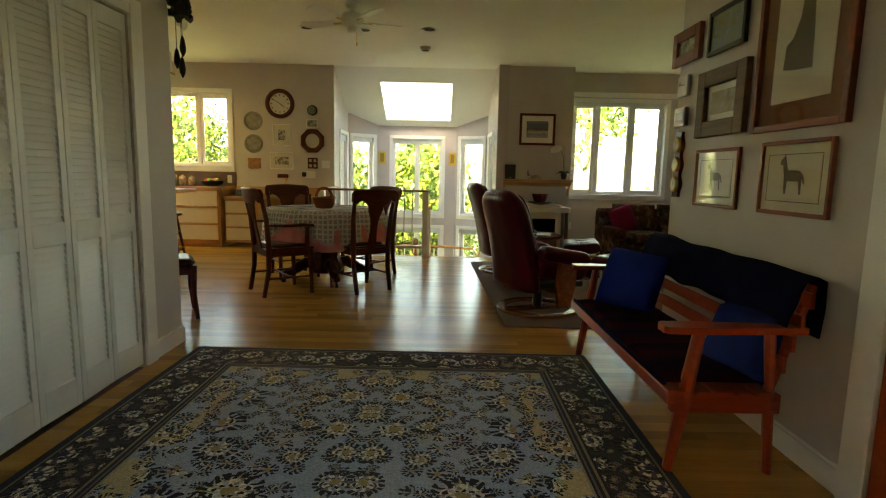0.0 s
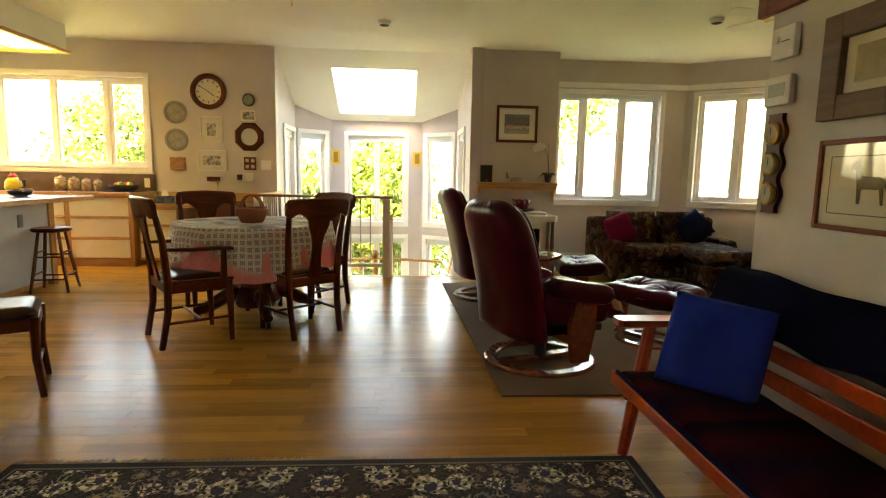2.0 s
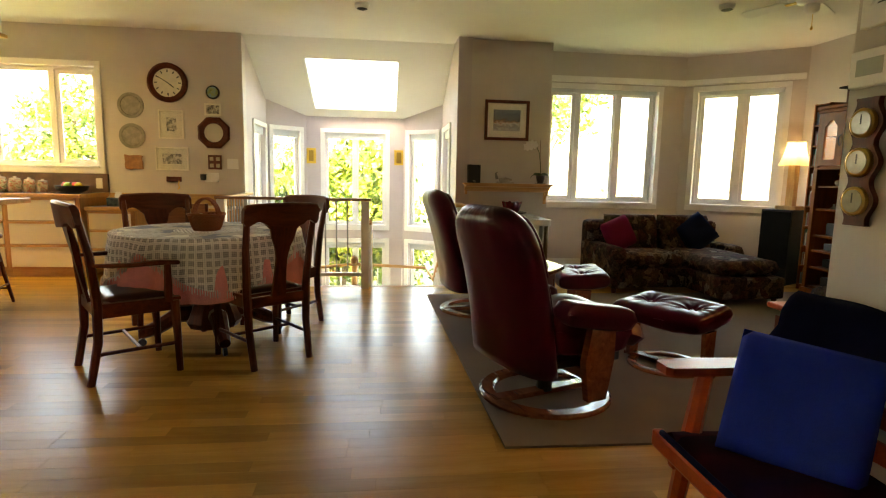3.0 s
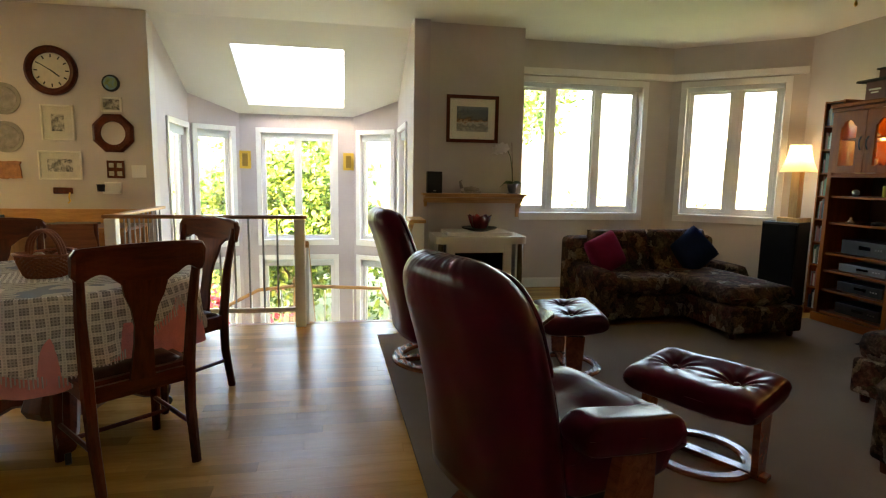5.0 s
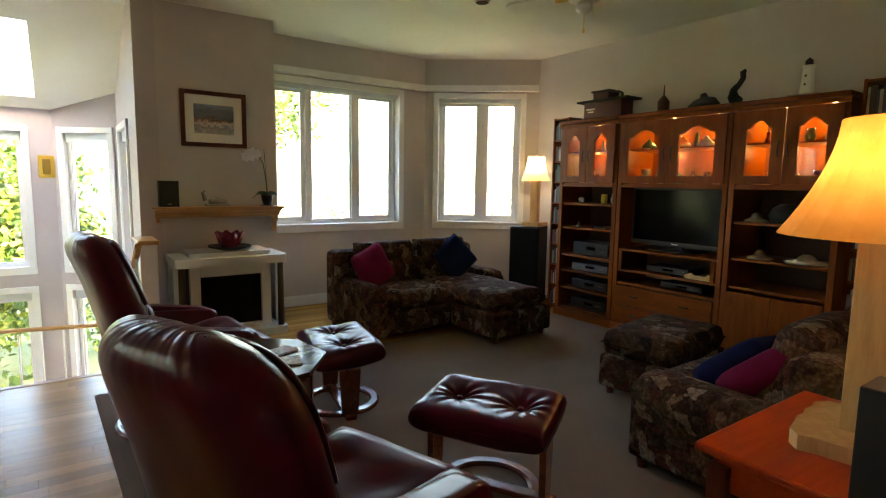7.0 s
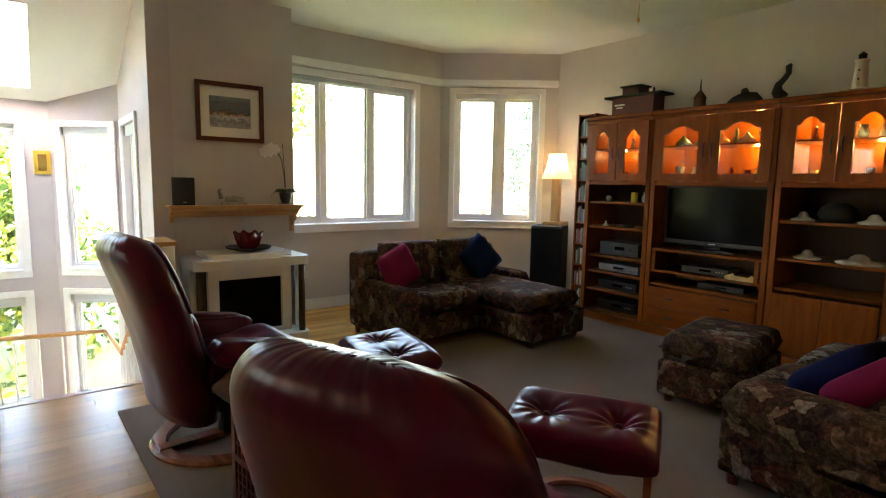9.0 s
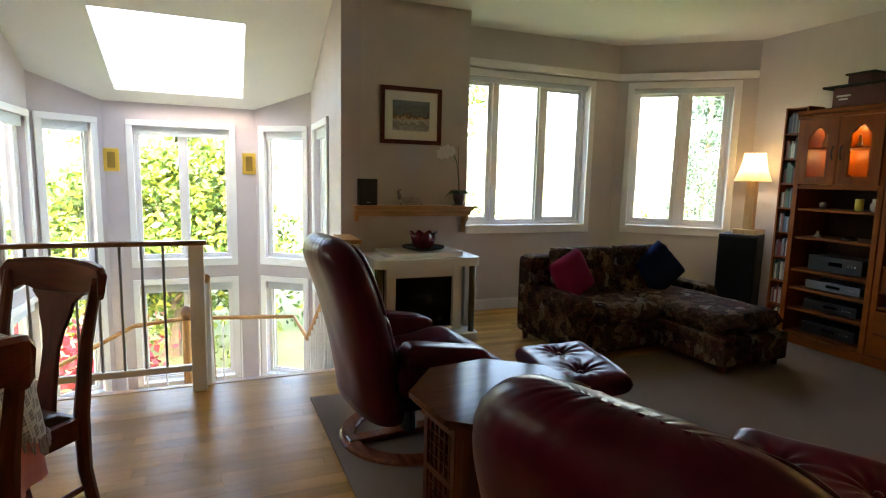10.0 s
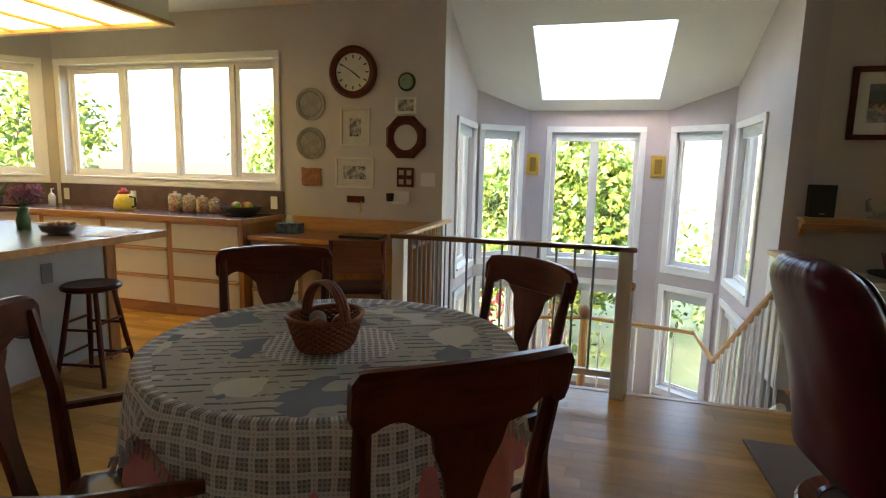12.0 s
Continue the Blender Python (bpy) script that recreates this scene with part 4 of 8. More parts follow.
# ---- dining area ----
def dining_chair(x, y, rz, arms=False, label="dark mahogany dining chair with a vase-shaped splat and leather seat"):
    """Faces local +y; origin on the floor under the seat's middle."""
    t = thing("dining_chair", label, "chair", x, y, 0, rz, "chairs round the table")
    w = 0.255 if arms else 0.225
    for s in (-1, 1):
        part("back_leg", T([(s * w * 0.84, -0.25, 0), (s * w * 0.86, -0.205, 0.24), (s * w * 0.88, -0.20, 0.45), (s * w * 0.94, -0.225, 0.72), (s * w * 0.98, -0.275, 0.95)], [0.021, 0.024, 0.027, 0.022, 0.018], 8), DARKWOOD, t)
        part("front_leg", T([(s * (w - 0.02), 0.20, 0), (s * (w - 0.02), 0.195, 0.2), (s * (w - 0.025), 0.185, 0.43)], [0.019, 0.022, 0.028], 8), DARKWOOD, t)
        part("side_rail", B(s * (w - 0.03) - 0.012, s * (w - 0.03) + 0.012, -0.19, 0.18, 0.37, 0.435, 0.004), DARKWOODX, t)
        part("stretcher", T([(s * (w - 0.035), -0.21, 0.17), (s * (w - 0.025), 0.195, 0.17)], 0.011, 8), DARKWOOD, t)
    part("front_rail", B(-w + 0.04, w - 0.04, 0.168, 0.192, 0.37, 0.435, 0.004), DARKWOODX, t)
    part("back_rail", B(-w + 0.05, w - 0.05, -0.215, -0.19, 0.37, 0.435, 0.004), DARKWOODX, t)
    part("stretcher", T([(-w + 0.03, 0.0, 0.17), (w - 0.03, 0.0, 0.17)], 0.010, 8), DARKWOOD, t)
    bm = bmesh.new()
    prism(bm, [(-w + 0.015, -0.19), (w - 0.015, -0.19), (w + 0.012, 0.21), (-w - 0.012, 0.21)], 0.435, 0.452)
    part("seat_frame", bm, DARKWOODX, t)
    part("seat", cushion(2 * w - 0.05, 0.37, 0.05, 0.35, 10, m=pose(0, 0.01, 0.455)), SEATLEATHER, t, "dark leather seat pad", True)
    # bowed crest rail with rounded ends and a scalloped lower edge
    bm = bmesh.new()
    n = 36
    rows = []
    for i in range(n + 1):
        u = -1 + 2 * i / n
        xx = u * (w + 0.022)
        yy = -0.262 - 0.052 * (1 - u * u)
        e = max(0.0, (abs(u) - 0.90) / 0.10)
        r = 0.022 * (1 - math.sqrt(max(0.0, 1 - e * e)))
        a = abs(u)
        zb = 0.868 if a > 0.86 else 0.868 + 0.026 * math.sin(min(1.0, (0.86 - a) / 0.40) * math.pi) - 0.012 * max(0.0, 0.40 - a) / 0.40
        zt = 0.990 + 0.014 * (1 - u * u)
        rows.append([bm.verts.new(q) for q in ((xx, yy + 0.008, zb + r), (xx, yy + 0.004, zt - 0.012 - r), (xx, yy - 0.008, zt - r), (xx, yy - 0.026, zt - r), (xx, yy - 0.034, zt - 0.012 - r), (xx, yy - 0.018, zb + r))])
    for p, q in zip(rows, rows[1:]):
        for k in range(6):
            bm.faces.new((p[k], p[(k + 1) % 6], q[(k + 1) % 6], q[k]))
    bm.faces.new(rows[0])
    bm.faces.new(rows[-1][::-1])
    part("crest_rail", bm, DARKWOODX, t, smooth=False)
    half = [(0.050, 0.0), (0.044, 0.06), (0.036, 0.16), (0.036, 0.24), (0.050, 0.31), (0.075, 0.37), (0.085, 0.42), (0.125, 0.455)]
    bm = bmesh.new()
    prism(bm, half + [(-a, b) for a, b in half[::-1]], -0.008, 0.008, Matrix.Translation((0, -0.21, 0.43)) @ Matrix.Rotation(radians(10.5), 4, "X") @ UPX)
    part("splat", bm, DARKWOOD, t)
    if arms:
        for s in (-1, 1):
            part("arm", T([(s * w * 0.93, -0.225, 0.665), (s * (w + 0.03), -0.05, 0.66), (s * (w + 0.045), 0.10, 0.665), (s * (w + 0.03), 0.20, 0.655)], [0.018, 0.023, 0.027, 0.022], 8, flat=0.6), DARKWOOD, t)
            part("arm_post", T([(s * (w - 0.01), 0.15, 0.43), (s * (w + 0.04), 0.14, 0.655)], [0.026, 0.018], 8), DARKWOOD, t)
    return t


dining_chair(-1.165, 7.03, -55, True, "dark mahogany dining armchair drawn up to the table")
dining_chair(-0.445, 7.215, 40)
dining_chair(-0.465, 7.97, 141)
dining_chair(-1.26, 7.84, -150)

TX, TY = -0.86, 7.60
table = thing("pedestal_table", "round dark wooden pedestal dining table on castored feet", "table", TX, TY, 0, 10)
part("tabletop", lathe(bmesh.new(), [(0.54, 0.735), (0.585, 0.74), (0.592, 0.755), (0.585, 0.766)], 48), DARKWOODX, table)
part("pedestal", lathe(bmesh.new(), [(0.17, 0.10), (0.19, 0.14), (0.17, 0.20), (0.14, 0.26), (0.15, 0.40), (0.13, 0.52), (0.19, 0.62), (0.30, 0.70), (0.31, 0.735)], 10), DARKWOOD, table)
for k in range(4):
    a = k * math.pi / 2 + 0.25
    c, s = math.cos(a), math.sin(a)
    f = part("foot", T([(0.08 * c, 0.08 * s, 0.19), (0.22 * c, 0.22 * s, 0.20), (0.36 * c, 0.36 * s, 0.12), (0.46 * c, 0.46 * s, 0.085)], [0.055, 0.06, 0.05, 0.035], 10), DARKWOOD, table)
    bm = bmesh.new()
    lathe(bm, [(0.026, -0.012), (0.028, 0.0), (0.026, 0.012)], 14)
    bmesh.ops.transform(bm, matrix=pose(0.45 * c, 0.45 * s, 0.03, 90, 0, math.degrees(a)), verts=bm.verts)
    part("castor", bm, BLACK, f)


def cloth_skirt(name, label, r, top, hem, square, mat, wave, seed, turn):
    """A cloth on a round top: flat above, its hang in folds; hem and square set how low it reaches round about."""
    t = thing(name, label, "tablecloth", TX, TY, 0, turn)
    bm = bmesh.new()
    n = 120
    rings = []
    for rr in (0.05, 0.2, 0.4, 0.54, r - 0.02):
        rings.append([bm.verts.new((rr * math.cos(k * math.tau / n), rr * math.sin(k * math.tau / n), top)) for k in range(n)])
    steps = 7
    for j in range(steps + 1):
        f = j / steps
        ring = []
        for k in range(n):
            a = k * math.tau / n
            reach = hem + square * (abs(math.cos(2 * a)) - 0.5)
            fold = wave * f * (math.sin(a * 13 + seed) + 0.6 * math.sin(a * 29 + 2 * seed) + 0.8 * noise.noise(Vector((4 * math.cos(a), 4 * math.sin(a), seed))))
            rr = r + 0.012 * min(1, f * 3) + fold + 0.02 * f
            z = top - 0.012 * min(1, f * 5) - reach * f
            ring.append(bm.verts.new((rr * math.cos(a), rr * math.sin(a), z)))
        rings.append(ring)
    for p, q in zip(rings, rings[1:]):
        for k in range(n):
            bm.faces.new((p[k], p[(k + 1) % n], q[(k + 1) % n], q[k]))
    bm.faces.new(rings[0])
    part("fabric", bm, mat, t, smooth=True)
    return t, rings


cloth_skirt("pink_undercloth", "plain pink cotton undercloth hanging in folds", 0.600, 0.770, 0.33, 0.08, PINK, 0.014, 1.0, 10)
lace, _ = cloth_skirt("lace_tablecloth", "woven off-white tablecloth with grey-blue shapes and a fringe", 0.612, 0.776, 0.19, 0.24, TABLECLOTH, 0.012, 1.0, 25)
bm = bmesh.new()
rnd = random.Random(8)
for k in range(300):
    a = k * math.tau / 300
    reach = 0.19 + 0.24 * (abs(math.cos(2 * a)) - 0.5)
    rr = 0.652 + 0.012 * (math.sin(a * 13 + 1) + 0.6 * math.sin(a * 29 + 2))
    z = 0.764 - reach
    tube(bm, [(rr * math.cos(a), rr * math.sin(a), z + 0.012), ((rr + rnd.uniform(-.006, .012)) * math.cos(a), (rr + 0.004) * math.sin(a), z - rnd.uniform(0.02, 0.04))], 0.0028, 4)
part("fringe", bm, cloth("lace fringe", (0.55, 0.50, 0.52)), lace, "pale knotted fringe")

# basket with a handle and a few things in it
WICKER = wood("reddish wicker", (0.16, 0.035, 0.015), (0.32, 0.09, 0.035), 0.5, "x", 6)
bk = thing("wicker_basket", "reddish-brown woven basket with a tall hoop handle", "basket", -0.86, 7.52, 0.778, 62)
bk.scale = (0.72, 0.72, 0.80)
for j in range(12):
    f = j / 11
    r = 0.10 + 0.045 * f ** 0.7
    z = 0.008 + 0.115 * f
    pts = []
    for k in range(49):
        a = k * math.tau / 48
        wv = 0.005 * (1 if (k + j) % 2 else -1)
        pts.append(((r + wv) * 1.15 * math.cos(a), (r + wv) * math.sin(a), z + (0.012 * abs(math.cos(a)) * f)))
    part("wicker_strand", T(pts, 0.0062, 6), WICKER, bk)
part("basket_bottom", lathe(bmesh.new(), [(0.10, 0.0), (0.10, 0.012)], 24), WICKER, bk)
part("rim", T([((0.152) * 1.15 * math.cos(k * math.tau / 48), 0.152 * math.sin(k * math.tau / 48), 0.13 + 0.012 * abs(math.cos(k * math.tau / 48))) for k in range(49)], 0.010, 8), WICKER, bk)
for d in (-0.018, 0.0, 0.018):
    part("handle", T([(0.0 + d, 0.15 * math.cos(a), 0.12 + 0.15 * math.sin(a)) for a in [math.pi * k / 20 for k in range(21)]], 0.010, 8), WICKER, bk)
for k, (dx, dy, r, c) in enumerate(((0.045, 0.02, 0.03, (0.45, 0.07, 0.03)), (-0.045, 0.03, 0.03, (0.45, 0.35, 0.25)), (0.0, -0.045, 0.03, (0.30, 0.08, 0.04)))):
    f = thing("fruit", "small round piece of fruit in the basket", "fruit", -0.86 + dx, 7.52 + dy, 0.86)
    bm = bmesh.new()
    bmesh.ops.create_uvsphere(bm, u_segments=16, v_segments=10, radius=r)
    part("flesh", bm, painted("fruit skin", c, 0.4, 0.25, 30), f, smooth=True)

# ---- recliners ----
STAINED = wood("stained beech", (0.11, 0.028, 0.014), (0.25, 0.075, 0.035), 0.25, "x", 1.0, 0.3)


def ring_base(t, r, w, h=0.035):
    bm = bmesh.new()
    n = 48
    prof = [(r - w, 0.0), (r, 0.0), (r, h * 0.7), (r - 0.012, h), (r - w + 0.012, h), (r - w, h * 0.7)]
    rings = [[bm.verts.new((p * math.cos(k * math.tau / n), p * math.sin(k * math.tau / n), z)) for p, z in prof] for k in range(n)]
    for k in range(n):
        a, b = rings[k], rings[(k + 1) % n]
        for i in range(6):
            bm.faces.new((a[i], a[(i + 1) % 6], b[(i + 1) % 6], b[i]))
    part("ring_base", bm, STAINED, t)


def padded(zb, zt, centre, wb, wt, thick, corner, n=72, gather=0.0008):
    """A padded slab from zb to zt with rounded top corners and rim; centre(f) is its middle's y; the leather is gathered at the top."""
    bm = bmesh.new()
    fs = [0.86 * k / 18 for k in range(18)] + [0.86 + 0.14 * math.sin(k / 14 * math.pi / 2) for k in range(15)]
    front, back = [], []
    for f in fs:
        d = (1 - f) * (zt - zb)
        c = max(0.0, 1 - d / corner)
        w = (wb + (wt - wb) * f) / 2 - corner * (1 - math.sqrt(max(0.0, 1 - c * c))) * 0.85
        q = max(0.0, 1 - d / (thick * 0.55))
        tk = thick / 2 * math.sqrt(max(0.0, 1 - q * q))
        rf, rb = [], []
        for i in range(n + 1):
            u = -1 + 2 * i / n
            k = max(0.0, 1 - abs(u) ** 3.2) ** 0.5
            g = max(0.0, 1 - d / 0.17)
            wr = gather * g * k * (0.5 * math.sin(u * 44 + 3 * math.sin(u * 7)) + 1.6 * noise.noise(Vector((u * 17, d * 5, 1.3))))
            sw = 0.005 * noise.noise(Vector((u * 2.2, f * 5, 4.0)))
            x, y, z = u * w, centre(f), zb + (zt - zb) * f
            rf.append(bm.verts.new((x, y + tk * k + sw * k + wr, z + wr * g)))
            rb.append(bm.verts.new((x, y - tk * k + sw * k - wr, z + wr * g)))
        front.append(rf)
        back.append(rb)
    for gr in (front, back):
        for p, q in zip(gr, gr[1:]):
            for i in range(n):
                bm.faces.new((p[i], p[i + 1], q[i + 1], q[i]))
    for j in range(len(fs) - 1):
        for i in (0, n):
            bm.faces.new((front[j][i], front[j + 1][i], back[j + 1][i], back[j][i]))
    for j in (0, len(fs) - 1):
        for i in range(n):
            bm.faces.new((front[j][i], front[j][i + 1], back[j][i + 1], back[j][i]))
    bmesh.ops.remove_doubles(bm, verts=bm.verts, dist=0.0006)
    return bm


def recliner(x, y, rz, lean, top):
    """A leather recliner on a wooden ring; faces local +y."""
    t = thing("leather_recliner", "burgundy leather recliner on a stained wooden ring base", "armchair", x, y, 0, rz, "leather recliners")
    ring_base(t, 0.355, 0.085)
    part("base_bar", B(-0.035, 0.035, -0.33, 0.33, 0.012, 0.042, 0.006), STAINED, t)
    part("swivel_post", T([(0, 0, 0.03), (0, 0, 0.26)], [0.045, 0.03], 14), BLACK, t)
    for s in (-1, 1):
        bm = bmesh.new()
        prism(bm, [(-0.02, 0.10), (0.09, 0.10), (0.13, 0.30), (0.13, 0.50), (-0.01, 0.50), (-0.05, 0.30)], -0.02, 0.02, Matrix.Translation((s * 0.355, 0, 0)) @ UPY)
        part("arm_upright", bm, STAINED, t)
        part("armrest", cushion(0.13, 0.46, 0.12, 0.36, 16, rough=0.004, m=pose(s * 0.335, 0.03, 0.520, -10)), LEATHER, t, smooth=True)
        part("side_cushion", cushion(0.09, 0.50, 0.24, 0.3, 14, rough=0.004, m=pose(s * 0.292, 0.04, 0.44, -5)), LEATHER, t, smooth=True)
    part("cross_bar", B(-0.35, 0.35, -0.02, 0.06, 0.20, 0.25, 0.006), STAINED, t)
    part("seat_frame", B(-0.26, 0.26, -0.22, 0.28, 0.24, 0.29, 0.01), BLACK, t)
    part("seat", cushion(0.56, 0.60, 0.17, 0.35, 16, 0.02, ((-0.1, 0.1, 0.012), (0.1, 0.1, 0.012)), rough=0.006, m=pose(0, 0.06, 0.40, 8)), LEATHER, t, smooth=True)
    part("seat_front_roll", cushion(0.56, 0.18, 0.14, 0.4, 12, rough=0.005, m=pose(0, 0.36, 0.37, -20)), LEATHER, t, smooth=True)
    def middle(f):
        return -0.218 - lean * f + 0.028 * math.sin(f * math.pi)
    part("backrest", padded(0.23, top, middle, 0.685, 0.655, 0.22, 0.225), LEATHER, t, smooth=True)
    part("headrest", padded(0.23 + (top - 0.23) * 0.60, top - 0.03, lambda f: middle(0.60 + 0.38 * f) + 0.075, 0.58, 0.58, 0.07, 0.16, 48, 0.002), LEATHER, t, smooth=True)
    part("back_cushion", padded(0.40, 0.23 + (top - 0.23) * 0.60, lambda f: middle(0.2 + 0.4 * f) + 0.075, 0.56, 0.56, 0.09, 0.08, 40, 0.0), LEATHER, t, smooth=True)
    for s in (-1, 1):
        part("back_strut", T([(s * 0.20, -0.10, 0.27), (s * 0.22, -0.27, 0.34)], 0.012, 8), BLACK, t)
        bm = bmesh.new()
        lathe(bm, [(0.03, 0), (0.03, 0.02), (0.02, 0.03)], 14)
        bmesh.ops.transform(bm, matrix=pose(s * 0.30, 0.12, 0.30, 0, s * 90, 0), verts=bm.verts)
        part("knob", bm, BLACK, t)
    return t


def ottoman(x, y, rz):
    t = thing("leather_ottoman", "burgundy tufted leather footstool on a wooden ring base", "footstool", x, y, 0, rz, "leather footstools")
    ring_base(t, 0.24, 0.06, 0.03)
    part("base_bar", B(-0.30, 0.30, -0.03, 0.03, 0.012, 0.036, 0.005), STAINED, t)
    for s in (-1, 1):
        bm = bmesh.new()
        prism(bm, [(-0.045, 0.03), (0.045, 0.03), (0.06, 0.29), (-0.06, 0.29)], -0.014, 0.014, Matrix.Translation((s * 0.255, 0, 0)) @ UPY)
        part("upright", bm, STAINED, t)
    part("cushion", cushion(0.61, 0.42, 0.15, 0.36, 64, 0.012, ((-0.14, 0.0, 0.034), (0.14, 0.0, 0.034)), rough=0.008, m=pose(0, 0, 0.362, 4)), LEATHER, t, smooth=True)
    for s in (-1, 1):
        bm = bmesh.new()
        lathe(bm, [(0.014, 0), (0.012, 0.006), (0.004, 0.009)], 12, (s * 0.14, 0, 0.395))
        part("button", bm, LEATHER, t)
    return t


recliner(1.21, 6.463, -70, 0.187, 1.038)
recliner(1.188, 8.355, -84, 0.222, 1.066)
ottoman(2.13, 6.85, -60)
ottoman(1.985, 8.08, -101)

# octagonal side table with fretwork sides
oc = thing("octagonal_table", "dark octagonal side table with fretwork panels", "side table", 1.285, 7.52, 0, 8)
R8 = lambda r, d=0.0: [(r * math.cos((k + 0.5) * math.pi / 4 + d), r * math.sin((k + 0.5) * math.pi / 4 + d)) for k in range(8)]
bm = bmesh.new()
prism(bm, R8(0.355), 0.53, 0.552)
POLISHED = wood("polished dark tabletop", (0.045, 0.015, 0.007), (0.085, 0.030, 0.013), 0.13, "x", 1.0, 0.0)
POLISHED.node_tree.nodes["Principled BSDF"].inputs["Specular IOR Level"].default_value = 0.06
part("tabletop", bm, POLISHED, oc)
bm = bmesh.new()
prism(bm, R8(0.338), 0.512, 0.53)
part("top_moulding", bm, DARKWOODX, oc)
bm = bmesh.new()
prism(bm, R8(0.30), 0.0, 0.05)
part("plinth", bm, DARKWOODX, oc)
for k in range(8):
    a = k * math.pi / 4
    ap = 0.30 * math.cos(math.pi / 8)
    m = Matrix.Rotation(a, 4, "Z") @ Matrix.Translation((ap - 0.012, 0, 0))
    hw = 0.30 * math.sin(math.pi / 8)
    bm = bmesh.new()
    for q in ((-hw + .004, -hw + 0.03, 0.05, 0.512), (hw - 0.03, hw - .004, 0.05, 0.512), (-hw + 0.03, hw - 0.03, 0.46, 0.512), (-hw + 0.03, hw - 0.03, 0.05, 0.10)):
        box(bm, -0.008, 0.008, q[0], q[1], q[2], q[3], 0.0, m)
    fr8 = part("side_frame", bm, DARKWOOD, oc)
    if k % 2 == 0:
        part("frame_rail", box(bmesh.new(), -0.008, 0.008, -hw + 0.031, hw - 0.031, 0.26, 0.285, 0.0, m), DARKWOOD, fr8)
        for i in range(-2, 3):
            for za, zb in ((0.10, 0.26), (0.285, 0.46)):
                part("fret_bar", box(bmesh.new(), -0.004, 0.004, i * 0.034 - 0.005, i * 0.034 + 0.005, za, zb, 0.0, m), DARKWOOD, fr8)
        for z in (0.14, 0.18, 0.22, 0.33, 0.375, 0.42):
            part("fret_bar", box(bmesh.new(), -0.003, 0.003, -hw + 0.03, hw - 0.03, z - 0.004, z + 0.004, 0.0, m), DARKWOOD, fr8)
    else:
        part("infill_panel", box(bmesh.new(), -0.003, 0.003, -hw + 0.03, hw - 0.03, 0.10, 0.46, 0.0, m), DARKWOOD, fr8)
for dx, dy, r, w, h, c, nm in ((0.17, 0.02, 20, 0.13, 0.09, (0.5, 0.5, 0.48), "magazine"), (0.13, -0.13, -15, 0.15, 0.11, (0.42, 0.40, 0.34), "magazine")):
    g = thing(nm, "small printed booklet lying on the side table", "booklet", 1.285 + dx, 7.52 + dy, 0.553, r)
    part("cover", B(-w / 2, w / 2, -h / 2, h / 2, 0, 0.008, 0.001), art("booklet cover", [(0.3, tuple(q * 0.3 for q in c)), (0.5, c), (0.7, (0.65, 0.62, 0.55))], 30), g)
g = thing("remote_control", "black remote control with pale buttons", "remote", 1.27, 7.40, 0.553, 60)
part("body", B(-0.02, 0.02, -0.08, 0.08, 0, 0.016, 0.004), BLACK, g)
bm = bmesh.new()
for i in range(3):
    for j in range(6):
        box(bm, -0.014 + i * 0.011, -0.007 + i * 0.011, -0.06 + j * 0.018, -0.05 + j * 0.018, 0.016, 0.018)
part("buttons", bm, WHITEPL, g)

